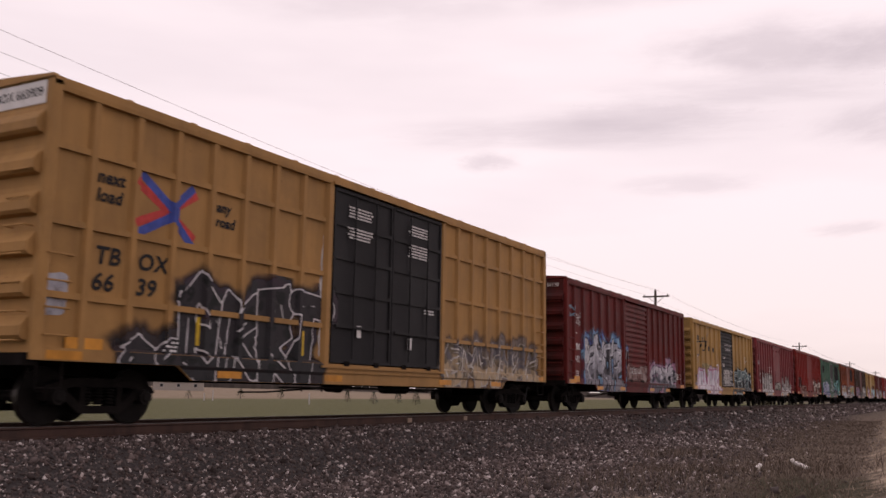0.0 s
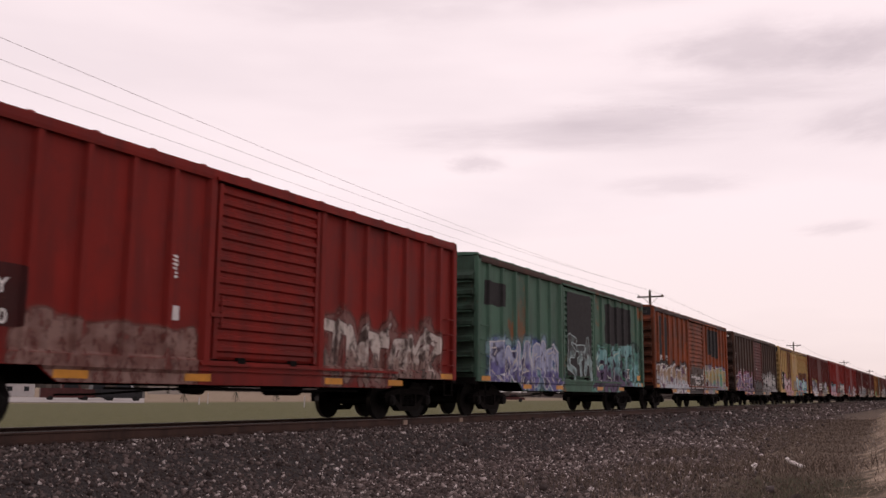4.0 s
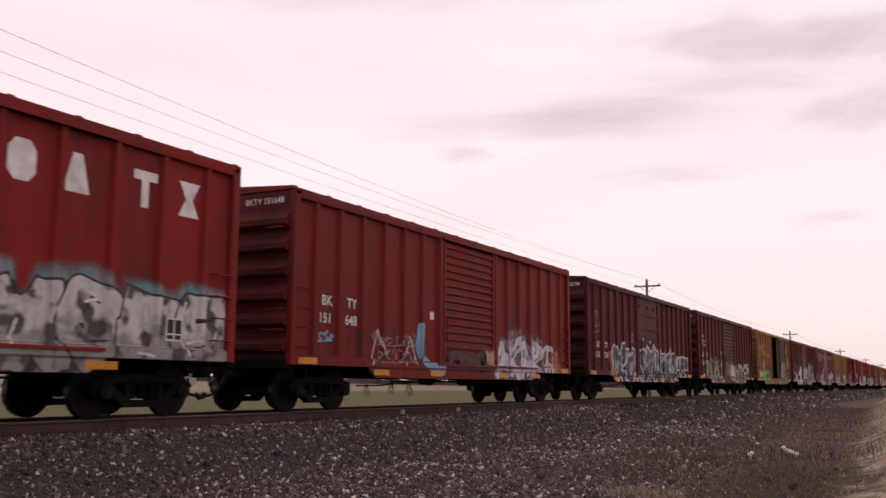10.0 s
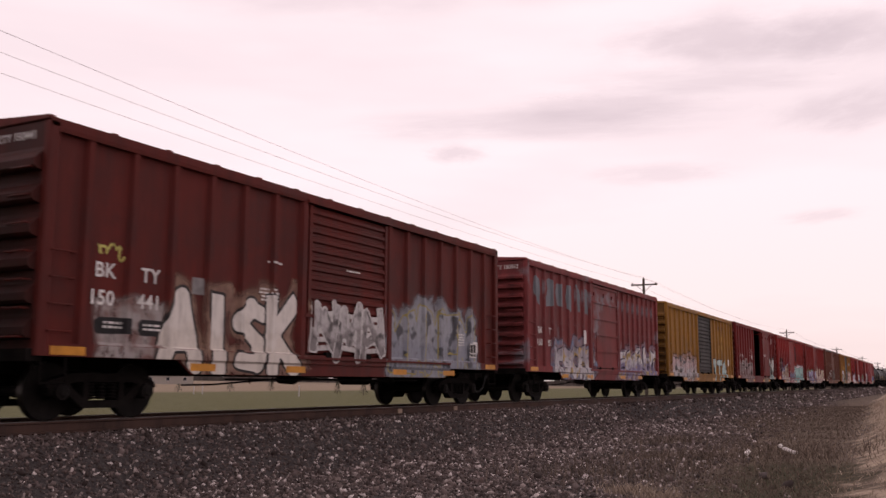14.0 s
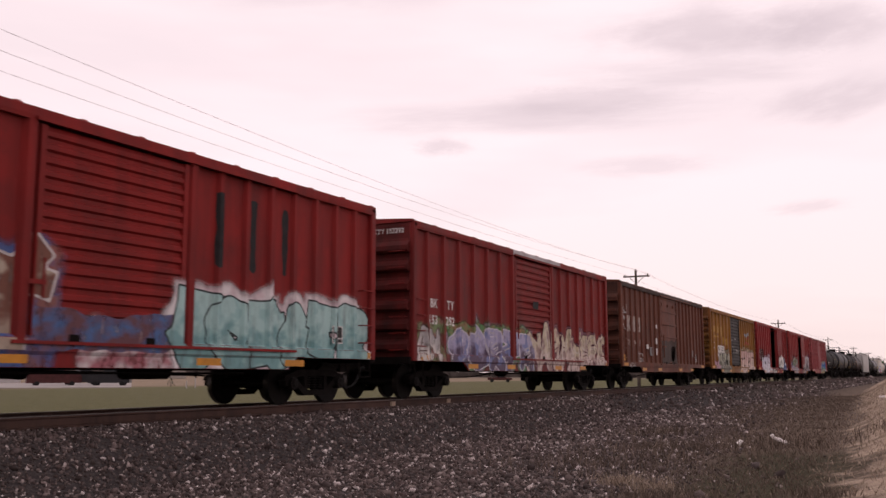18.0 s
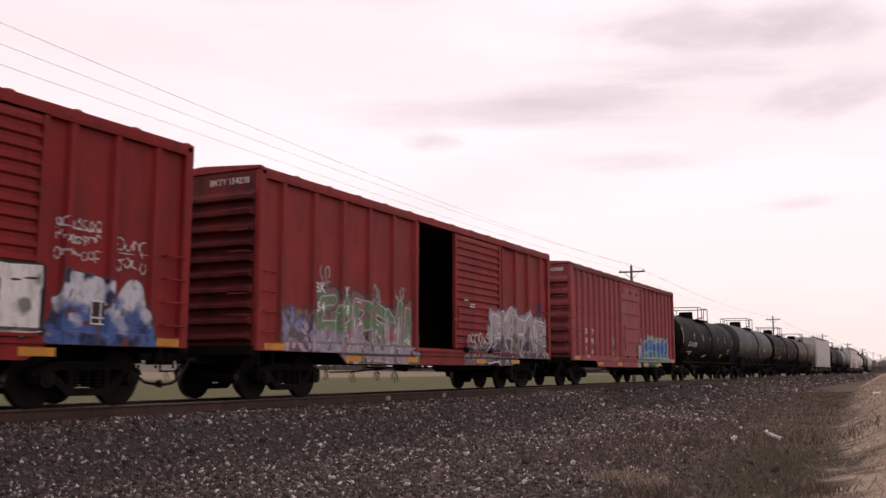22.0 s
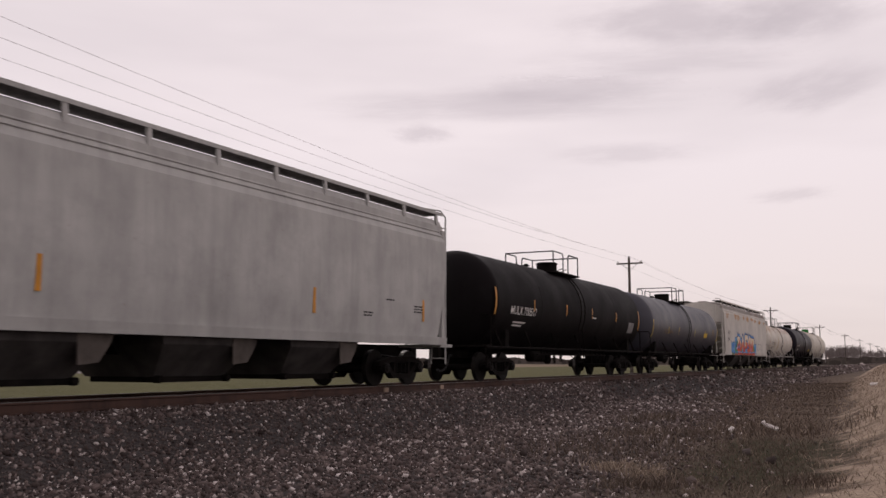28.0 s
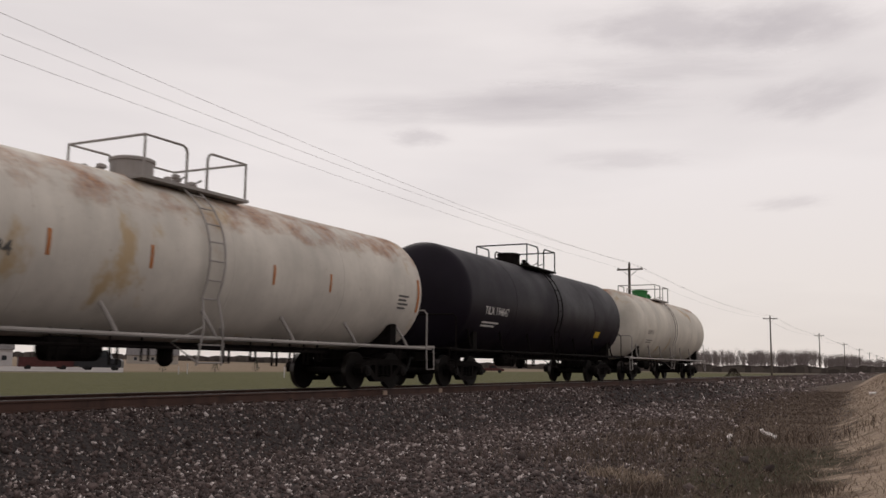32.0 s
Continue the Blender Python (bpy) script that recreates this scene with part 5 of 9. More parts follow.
c = mixed(t, edge(t, sep.outputs["Y"], 250.0, 420.0), c, tilled)
link(t, c, bs.inputs["Base Color"])
bs.inputs["Roughness"].default_value = 0.95
bs.inputs["Specular IOR Level"].default_value = 0.1
bumped(t, bs, math_node(t, "ADD", fine, math_node(t, "MULTIPLY", mid, 0.8)), 0.7, 0.06)
g = Mesher()
g.v, g.f = verts, faces
ground = tagged(new("ground", mesh_of("ground", g, GROUND, True)), "flat ground with gravel, dry verge and green lawn", "ground", kind="structure")

# ---- ballast stones: crushed rock, far too many to count ----
STONE, t, bs = nodes_of("crushed_limestone")
rnd = t.nodes.new("ShaderNodeNewGeometry").outputs["Random Per Island"]
col = ramp(t, rnd, [(0.0, (0.025, 0.018, 0.017)), (0.22, (0.062, 0.046, 0.042)), (0.40, (0.105, 0.074, 0.069)), (0.50, (0.070, 0.057, 0.057)), (0.72, (0.135, 0.102, 0.095)), (0.86, (0.20, 0.158, 0.147)), (0.94, (0.38, 0.32, 0.30)), (1.0, (0.70, 0.63, 0.61))])
sp = noise_node(t, t.nodes.new("ShaderNodeTexCoord").outputs["Object"], 30, 4)
link(t, mixed(t, ramp(t, sp, [(0.35, (0, 0, 0)), (0.7, (0.5, 0.5, 0.5))]), col, (0.05, 0.038, 0.034)), bs.inputs["Base Color"])
bs.inputs["Roughness"].default_value = 0.9
bs.inputs["Specular IOR Level"].default_value = 0.2


def stones(name, x0, x1, y0, y1, count, size, seed, keep, label):
    rng = np.random.default_rng(seed)
    base = np.array([(1, 0, 0), (-1, 0, 0), (0, 1, 0), (0, -1, 0), (0, 0, 1), (0, 0, -1), (.6, .6, .55), (-.6, -.6, .5)], float)
    tri = np.array([(0, 2, 6), (2, 4, 6), (4, 0, 6), (1, 3, 7), (3, 4, 7), (4, 1, 7), (2, 1, 4), (3, 0, 4), (2, 0, 5), (1, 2, 5), (3, 1, 5), (0, 3, 5)])
    px = rng.uniform(x0, x1, count)
    py = y0 + (y1 - y0) * rng.uniform(0, 1, count) ** 1.7
    ok = keep(px, py, rng)
    px, py = px[ok], py[ok]
    n = len(px)
    pz = np.array([ground_z(a, b) for a, b in zip(px, py)])
    r = size * rng.lognormal(0, 0.38, n) * (1 + 0.012 * py)
    v = base[None] * rng.uniform(0.55, 1.35, (n, 8, 1)) * rng.uniform(0.6, 1.4, (n, 1, 3)) * r[:, None, None]
    a = rng.uniform(0, 2 * np.pi, n)
    tl = rng.uniform(-0.7, 0.7, n)
    ca, sa, ct, st = np.cos(a)[:, None], np.sin(a)[:, None], np.cos(tl)[:, None], np.sin(tl)[:, None]
    y2, z2 = ct * v[..., 1] - st * v[..., 2], st * v[..., 1] + ct * v[..., 2]
    v = np.stack([ca * v[..., 0] - sa * y2 + px[:, None], sa * v[..., 0] + ca * y2 + py[:, None], z2 + pz[:, None] + 0.3 * r[:, None]], -1).reshape(-1, 3)
    f = (tri[None] + 8 * np.arange(n)[:, None, None]).reshape(-1, 3)
    me = bpy.data.meshes.new(name)
    me.vertices.add(len(v))
    me.vertices.foreach_set("co", v.ravel())
    me.loops.add(f.size)
    me.loops.foreach_set("vertex_index", f.ravel().astype(np.int32))
    me.polygons.add(len(f))
    me.polygons.foreach_set("loop_start", np.arange(0, f.size, 3, dtype=np.int32))
    me.update(calc_edges=True)
    me.materials.append(STONE)
    return tagged(new(name, me), label, "gravel", kind="stuff")


stones("ballast", -12.12, -1.0, 3.0, 34.0, 118000, 0.018, 5, lambda x, y, g: (x + 0.13 * y + g.normal(0, 0.8, len(x)) < -1.9),
       "grey crushed stone ballast beside the rails")
stones("ballast", -9.6, -3.0, 18.0, 80.0, 9000, 0.024, 8, lambda x, y, g: (x + 0.055 * y + g.normal(0, 0.9, len(x)) < -3.4),
       "grey loose stones scattered beyond the ballast shoulder")
stones("ballast", -14.1, -8.6, 30.0, 230.0, 20000, 0.026, 6, lambda x, y, g: (x > -11.66) | (x < -12.42), "grey crushed stone ballast farther along the track")
stones("ballast", -14.1, -12.42, 3.0, 32.0, 7000, 0.022, 7, lambda x, y, g: x > -20, "grey crushed stone ballast between the rails")

# ---- track ----
RAIL = paint("rusty_rail_steel", (0.105, 0.060, 0.048), 2.0, 0.3, rough=0.75)
RAILTOP = plain("worn_rail_head", (0.12, 0.105, 0.10), 0.5, 0.5, 0.2, 2.0)
TIE = plain("weathered_timber_tie", (0.060, 0.037, 0.030), 0.95, 0, 0.5, 3.0, 0.6)
track = thing("railway_track", "rusty steel rails on weathered timber ties", "railway track", kind="structure")
for s in (-1, 1):
    x = XC + s * 0.7525
    b = Mesher()
    h = 0.19
    b.prism([(x - 0.076, -h), (x + 0.076, -h), (x + 0.076, -h + 0.012), (x + 0.012, -h + 0.035), (x + 0.010, -0.05), (x + 0.036, -0.038), (x + 0.036, -0.012),
             (x - 0.036, -0.012), (x - 0.036, -0.038), (x - 0.010, -0.05), (x - 0.012, -h + 0.035), (x - 0.076, -h + 0.012)], "y", -60, 1400)
    part("rail", b, RAIL, track)
    part("rail_head", Mesher().prism([(x - 0.034, -0.0119), (x + 0.034, -0.0119), (x + 0.028, 0.0), (x - 0.028, 0.0)], "y", -60, 1400), RAILTOP, track)
tie = Mesher().box(-1.30, 1.30, -0.115, 0.115, -0.40, -0.20, 0.0)
tie_me = mesh_of("tie", tie, TIE)
rng = random.Random(3)
for k in range(160):
    ob = part("tie", tie_me, None, track, at=pose(XC + rng.uniform(-0.03, 0.03), 2.0 + k * 0.53 + rng.uniform(-0.03, 0.03), rng.uniform(-0.02, 0.006), 0, 0, rng.uniform(-1, 1)))
b = Mesher()
for k in range(160, 700):
    b.box(XC - 1.3, XC + 1.3, 2 + k * 0.53 - 0.115, 2 + k * 0.53 + 0.115, -0.4, -0.2)
part("tie", b, TIE, track, "far ties")
b = Mesher()
for k in range(160):
    b.box(XC + 0.7525 - 0.18, XC + 0.7525 + 0.18, 2 + k * 0.53 - 0.09, 2 + k * 0.53 + 0.09, -0.21, -0.188)
part("tie_plate", b, RAIL, track)
# pale joint bars bolted to the near rail
JOINT = plain("pale_joint_bar", (0.30, 0.22, 0.17), 0.8)
for y in (20.6, 23.7):
    part("joint_bar", Mesher().box(XC + 0.7525 + 0.014, XC + 0.7525 + 0.05, y - 0.10, y + 0.10, -0.165, -0.05), JOINT, track, "pale bolted joint bar")

# ---- verge: dry grass, weeds, litter ----
STRAW, t, bs = nodes_of("dry_grass_blades")
rnd = t.nodes.new("ShaderNodeNewGeometry").outputs["Random Per Island"]
link(t, ramp(t, rnd, [(0.0, (0.15, 0.112, 0.082)), (0.5, (0.27, 0.205, 0.155)), (1.0, (0.42, 0.335, 0.255))]), bs.inputs["Base Color"])
bs.inputs["Roughness"].default_value = 0.9
BRUSH, t, bs = nodes_of("brown_weed_stems")
rnd = t.nodes.new("ShaderNodeNewGeometry").outputs["Random Per Island"]
link(t, ramp(t, rnd, [(0.0, (0.058, 0.042, 0.032)), (0.6, (0.12, 0.088, 0.068)), (1.0, (0.21, 0.158, 0.121))]), bs.inputs["Base Color"])
bs.inputs["Roughness"].default_value = 0.95


def blades(name, spots, mat, seed, label, height, wide=0.006, lean=0.5):
    """Thin bent blades, spots: x, y of each."""
    rng = random.Random(seed)
    b = Mesher()
    for x, y in spots:
        z = ground_z(x, y) - 0.01
        h = height * rng.uniform(0.45, 1.25)
        a = rng.uniform(0, 2 * math.pi)
        k = lean * rng.uniform(0.2, 1.2) * h
        dx, dy = math.cos(a) * k, math.sin(a) * k
        w = wide * (1 + 0.03 * y)
        b.add([(x - w, y, z), (x + w, y, z), (x + dx * 0.35 + w * 0.8, y + dy * 0.35, z + h * 0.6), (x + dx * 0.35 - w * 0.8, y + dy * 0.35, z + h * 0.6), (x + dx, y + dy, z + h * 0.92)],
              [(0, 1, 2, 3), (3, 2, 4)])
    return tagged(new(name, mesh_of(name, b, mat)), label, "grass", kind="stuff")


rng = random.Random(11)
spots = []
while len(spots) < 15000:
    x, y = rng.uniform(-6.0, 3.5), 5 + 70 * rng.random() ** 1.7
    if x + 0.055 * y > -0.45 + rng.gauss(0, 0.45):
        spots.append((x, y))
blades("dry_grass", spots, STRAW, 2, "tan dry grass on the bank beside the verge", 0.10, 0.0035, 1.5)
spots = []
while len(spots) < 30000:
    x, y = rng.uniform(-9, 1), 6 + 64 * rng.random() ** 1.6
    if x + 0.16 * min(y, 40) > -1.6 + rng.gauss(0, 0.6) and x + 0.055 * y < -0.75 + rng.gauss(0, 0.22):
        spots.append((x, y))
blades("brown_weeds", spots, BRUSH, 3, "brown dead weeds between gravel and grass", 0.085, 0.0032, 1.3)
for cx, cy, rr, n, hh, m in ((-4.75, 15.2, 1.5, 330, 0.26, BRUSH), (-4.9, 17.4, 1.7, 260, 0.28, BRUSH), (-3.7, 19.5, 2.0, 300, 0.26, BRUSH), (-2.6, 21.0, 2.0, 320, 0.26, BRUSH),
                            (-3.05, 11.4, 0.5, 460, 0.18, BRUSH), (-4.05, 13.1, 0.42, 210, 0.17, STRAW), (-3.35, 12.4, 0.35, 220, 0.17, STRAW), (-6.2, 23.5, 1.0, 300, 0.28, BRUSH),
                            (-5.1, 19.0, 0.9, 240, 0.22, BRUSH), (-1.3, 12.2, 0.4, 260, 0.14, BRUSH)):
    blades("grass_tuft", [(cx + rng.gauss(0, rr * 0.5), cy + rng.gauss(0, rr * 0.6)) for _ in range(n)], m, int(cy * 10), "tuft of dead grass at the gravel's edge", hh, 0.0035, 0.9)

LITTER = plain("dirty_white_plastic", (0.72, 0.68, 0.66), 0.6, 0, 0.15, 8)
def litter(name, x, y, label, pts, r):
    b = Mesher()
    z = ground_z(x, y)
    b.tube([(x + p, y + q, z + s + 0.03) for p, q, s in pts], r, 7)
    tagged(new(name, mesh_of(name, b, LITTER)), label, "litter")


litter("plastic_litter", -2.95, 21.0, "crumpled white plastic litter on the verge", [(-0.15, 0, 0.17), (-0.11, 0.02, 0.10), (-0.05, 0.05, 0.08), (0.08, 0.05, 0.03), (0.19, 0.0, 0.0)], 0.042)
litter("paper_scrap", -3.6, 20.0, "scrap of white paper on the verge", [(-0.04, 0, 0.02), (0.03, 0.02, 0.06), (0.05, 0.02, 0.10)], 0.05)
litter("paper_scrap", -1.6, 38.0, "scrap of white paper farther up the verge", [(-0.15, 0, 0.03), (0.12, 0.02, 0.05)], 0.05)

# ---- utility poles and wires ----
WOOD = plain("weathered_pole_wood", (0.085, 0.070, 0.060), 0.9, 0, 0.3, 2.0, 0.4)
WIRE = plain("dull_aluminium_wire", (0.30, 0.27, 0.27), 0.6, 0.2, 0.1)
INSUL = plain("grey_insulator", (0.25, 0.24, 0.23), 0.4)
PX, PY, PS, PTOP = -24.0, 84.8, 92.0, 10.35
ATT = ((-1.1, -0.33), (0.0, 0.12), (1.1, -0.33))
for k in range(-1, 9):
    y = PY + k * PS
    pole = thing("utility_pole", "weathered wooden utility pole with one crossarm", "utility pole", "utility poles along the line")
    pole.matrix_basis = Matrix.Translation((PX, y, -0.92))
    hh = PTOP + 0.92 + (1.6 if k < 0 else 0)
    part("pole", Mesher().cyl((0, 0, -0.4), (0, 0, hh), 0.17, 12, 0.11), WOOD, pole)
    part("crossarm", Mesher().box(-1.25, 1.25, 0.10, 0.22, hh - 0.62, hh - 0.48), WOOD, pole)
    part("arm_brace", Mesher().tube([(-0.7, 0.16, hh - 0.62), (0, 0.13, hh - 1.25), (0.7, 0.16, hh - 0.62)], 0.025, 5), WOOD, pole)
    for x, dz in ATT:
        part("insulator", Mesher().lathe([(0, 0.03), (0.04, 0.06), (0.10, 0.07), (0.14, 0.035)], 8, (x, 0.16 if x else 0, hh + dz - 0.14 if x else hh), "z"), INSUL, pole)
HIGH = {-1.1: 0.38, 0.0: 0.85, 1.1: 1.35}   # the pole behind carries its wires higher
for x, dz in ATT:
    for k in range(-1, 8):
        b = Mesher()
        y0 = PY + k * PS
        z0 = PTOP + (dz if k >= 0 else HIGH[x])
        z1, sag = PTOP + dz, (0.9 if k >= 0 else {-1.1: 0.6, 0.0: 0.95, 1.1: 1.08}[x])
        pts = [(PX + x, y0 + PS * i / 32, z0 + (z1 - z0) * i / 32 - 4 * sag * i / 32 * (1 - i / 32)) for i in range(33)]
        b.tube(pts, 0.0065 + 0.004 * max(0, k), 5)
        tagged(new("power_line", mesh_of("power_line", b, WIRE)), "thin sagging overhead wire between the poles", "power line", "wires of the pole line")


# ---- beyond the track: farmstead, shrubs, far trees ----
CONC = plain("pale_concrete", (0.24, 0.22, 0.21), 0.9, 0, 0.12, 0.5)
EVERG, t, bs = nodes_of("evergreen_needles")
rnd = t.nodes.new("ShaderNodeNewGeometry").outputs["Random Per Island"]
link(t, ramp(t, rnd, [(0.0, (0.012, 0.020, 0.010)), (1.0, (0.045, 0.055, 0.026))]), bs.inputs["Base Color"])
bs.inputs["Roughness"].default_value = 0.9
TWIG, t, bs = nodes_of("bare_twigs")
rnd = t.nodes.new("ShaderNodeNewGeometry").outputs["Random Per Island"]
link(t, ramp(t, rnd, [(0.0, (0.13, 0.108, 0.104)), (1.0, (0.24, 0.205, 0.195))]), bs.inputs["Base Color"])
bs.inputs["Roughness"].default_value = 0.95
BARK = plain("grey_bark", (0.085, 0.07, 0.062), 0.95, 0, 0.3, 2.0, 0.6)


def polar(az, dist):
    a = radians(az)
    return -math.sin(a) * dist, math.cos(a) * dist


def shrub(x, y, h, w, seed, label, mat=None, name="shrub", n=420):
    rng = random.Random(seed)
    ob = thing(name, label, "shrub")
    ob.matrix_basis = Matrix.Translation((x, y, ground_z(x, y)))
    part("trunk", Mesher().cyl((0, 0, -0.1), (0, 0, h * 0.7), 0.05 * w, 6, 0.01), BARK, ob)
    b = Mesher()
    for k in range(n):
        u = rng.random() ** 0.7
        r = w / 2 * (1.08 - u) * (0.55 + 0.5 * rng.random())
        a = rng.uniform(0, 2 * math.pi)
        p = Vector((math.cos(a) * r, math.sin(a) * r, 0.05 * h + u * h * 0.95))
        d = Vector((math.cos(a) + rng.gauss(0, 0.4), math.sin(a) + rng.gauss(0, 0.4), rng.uniform(-0.2, 0.7))) * h * 0.09
        q = d.cross(Vector((rng.random(), rng.random(), 1))).normalized() * h * 0.022
        b.add([tuple(p - q), tuple(p + q), tuple(p + d)], [(0, 1, 2)])
    part("crown", b, mat or EVERG, ob)


for k, (az, dist, h, w) in enumerate(((41.0, 150, 1.5, 1.6), (38.6, 160, 2.0, 1.2), (34.6, 120, 1.6, 0.9), (33.0, 110, 1.4, 1.1), (31.5, 118, 1.9, 1.0), (30.4, 108, 1.7, 1.1), (44.0, 140, 1.2, 1.3))):
    shrub(*polar(az, dist), h, w, k, "small dark evergreen shrub on the lawn")
shrub(*polar(9.86, 112), 1.6, 2.6, 77, "round dark leafless bush beside the track", BARK, "bush", 1500)

# far belt of bare trees: uncountable crowns of thin branches
rng = random.Random(21)
b = Mesher()
for k in range(440):
    az = rng.uniform(-1.0, 17.0)
    dist = rng.uniform(470, 590)
    x, y = polar(az, dist)
    h = rng.uniform(8.0, 11.8) * (0.62 if az < 3 else 0.8 if az < 5 else 1.0)
    b.cyl((x, y, -1), (x + rng.gauss(0, 0.3), y, h * 0.8), 0.16, 4, 0.05, False)
    for i in range(46):
        z0 = h * rng.uniform(0.15, 0.72)
        a = rng.uniform(0, 2 * math.pi)
        ln = (h - z0) * rng.uniform(0.3, 0.85)
        sp = rng.uniform(0.2, 0.8)
        ex, ey, ez = x + math.cos(a) * ln * sp, y + math.sin(a) * ln * sp, z0 + ln
        w = rng.uniform(0.02, 0.05)
        b.add([(x - w, y, z0), (x + w, y, z0 + w), (ex, ey, ez)], [(0, 1, 2)])
        for _ in range(3):
            f = rng.uniform(0.4, 1.0)
            px, pz = x + (ex - x) * f, z0 + (ez - z0) * f
            b.add([(px - 0.03, ey, pz), (px + 0.03, ey, pz), (px + rng.gauss(0, 0.5), ey, min(h, pz + rng.uniform(0.4, 1.6)))], [(0, 1, 2)])
tagged(new("bare_tree_belt", mesh_of("bare_tree_belt", b, TWIG)), "distant belt of leafless grey-brown trees", "trees", kind="stuff")
SCRUB, t, bs = nodes_of("dark_brown_scrub")
rnd = t.nodes.new("ShaderNodeNewGeometry").outputs["Random Per Island"]
link(t, ramp(t, rnd, [(0.0, (0.040, 0.032, 0.028)), (1.0, (0.095, 0.078, 0.068))]), bs.inputs["Base Color"])
bs.inputs["Roughness"].default_value = 0.95
b = Mesher()
for k in range(5200):
    az = rng.uniform(-4.0, 62.0) if k % 2 else rng.uniform(-2.0, 18.0)
    dist = rng.uniform(440, 470)
    x, y = polar(az, dist)
    h = rng.uniform(0.8, 2.4) * (1.3 if az < 18 else 1.0) * (0.75 + 0.5 * noise.noise((az * 0.9, 3, 1)))
    w = rng.uniform(0.8, 2.6)
    g0 = ground_z(x, y) + 0.9
    h += g0
    b.add([(x - w, y, g0 - 2), (x + w, y, g0 - 2), (x + w * 0.95, y, g0 + (h - g0) * 0.6), (x + w * rng.uniform(0.3, 0.7), y, g0 + (h - g0) * rng.uniform(0.8, 1.0)), (x, y, h), (x - w * rng.uniform(0.3, 0.7), y, g0 + (h - g0) * rng.uniform(0.8, 1.0)), (x - w * 0.95, y, g0 + (h - g0) * 0.55)], [(0, 1, 2, 3, 4, 5, 6)])
tagged(new("far_scrub", mesh_of("far_scrub", b, SCRUB)), "low brown scrub along the far field edge", "scrub", kind="stuff")

# farmstead seen below and between the cars
def slab(az0, az1, d0, d1):
    p = [(*polar(a, d), ground_z(*polar(a, d)) + 0.08) for a, d in ((az0, d0), (az1, d0 * 1.03), (az1, d1), (az0, d1))]
    m = Mesher()
    m.add(p + [(x, y, -1.2) for x, y, _ in p], [(0, 1, 2, 3), (7, 6, 5, 4), (0, 4, 5, 1), (1, 5, 6, 2), (2, 6, 7, 3), (3, 7, 4, 0)])
    return m


tagged(new("driveway", mesh_of("driveway", slab(46.2, 62, 128, 190), CONC)), "pale concrete farm drive across the lawn", "driveway", kind="structure")
SIDING = plain("white_siding", (0.40, 0.38, 0.38), 0.7, 0, 0.08, 1.0)
SHINGLE = plain("grey_shingle_roof", (0.11, 0.10, 0.10), 0.9, 0, 0.25, 1.5)
GLASSD = plain("dark_window_glass", (0.02, 0.022, 0.025), 0.1)
REDP = plain("faded_red_paint", (0.060, 0.018, 0.017), 0.6, 0, 0.3, 1.0)
DARKP = plain("dark_vehicle_paint", (0.016, 0.016, 0.018), 0.35, 0, 0.2, 1.0)


def farm_house(az, dist, w, d, h, label, turn=0, wall_mat=None):
    ob = thing("farm_building", label, "building")
    x, y = polar(az, dist)
    ob.matrix_basis = pose(x, y, ground_z(x, y) - 0.03, 0, 0, az + turn)
    part("wall", Mesher().box(-w / 2, w / 2, -d / 2, d / 2, 0, h), wall_mat or SIDING, ob)
    part("roof", Mesher().prism([(-d / 2 - 0.4, h), (d / 2 + 0.4, h), (0, h + d * 0.28)], "x", -w / 2 - 0.3, w / 2 + 0.3), SHINGLE, ob)
    for k in range(3):
        xx = -w / 2 + w * (k + 0.5) / 3
        win = part("window", Mesher().box(xx - 0.55, xx + 0.55, -d / 2 - 0.06, -d / 2 - 0.004, 1.0, 2.1), SIDING, ob)
        part("pane", Mesher().box(xx - 0.45, xx + 0.45, -d / 2 - 0.075, -d / 2 - 0.062, 1.1, 2.0), GLASSD, win)


farm_house(53.4, 205, 9, 8, 3.2, "low white farm building with a grey roof")
farm_house(44.6, 300, 15, 9, 2.6, "tan farmhouse with a grey shingle roof", 0, plain("tan_siding", (0.30, 0.27, 0.24), 0.8))


def vehicle(az, dist, L, h, mat, label, turn=0):
    ob = thing("parked_truck", label, "truck")
    x, y = polar(az, dist)
    ob.matrix_basis = pose(x, y, max(-0.86, ground_z(x, y)), 0, 0, az + turn)
    part("body", Mesher().prism([(-L / 2, 0.45), (L / 2, 0.45), (L / 2, h * 0.48), (L * 0.47, h * 0.56), (L * 0.24, h * 0.6), (L * 0.15, h * 0.97), (L * 0.12, h), (-L * 0.08, h), (-L * 0.11, h * 0.96), (-L * 0.13, h * 0.62), (-L / 2, h * 0.62)], "y", -0.9, 0.9), mat, ob)
    part("window", Mesher().prism([(L * 0.20, h * 0.63), (L * 0.125, h * 0.92), (-L * 0.07, h * 0.92), (-L * 0.09, h * 0.63)], "y", -0.915, -0.901), GLASSD, ob)
    for xx in (-L * 0.32, L * 0.32):
        for yy in (-0.8, 0.8):
            part("wheel", Mesher().cyl((xx, yy - 0.12, 0.36), (xx, yy + 0.12, 0.36), 0.36, 14), RUBBER, ob)


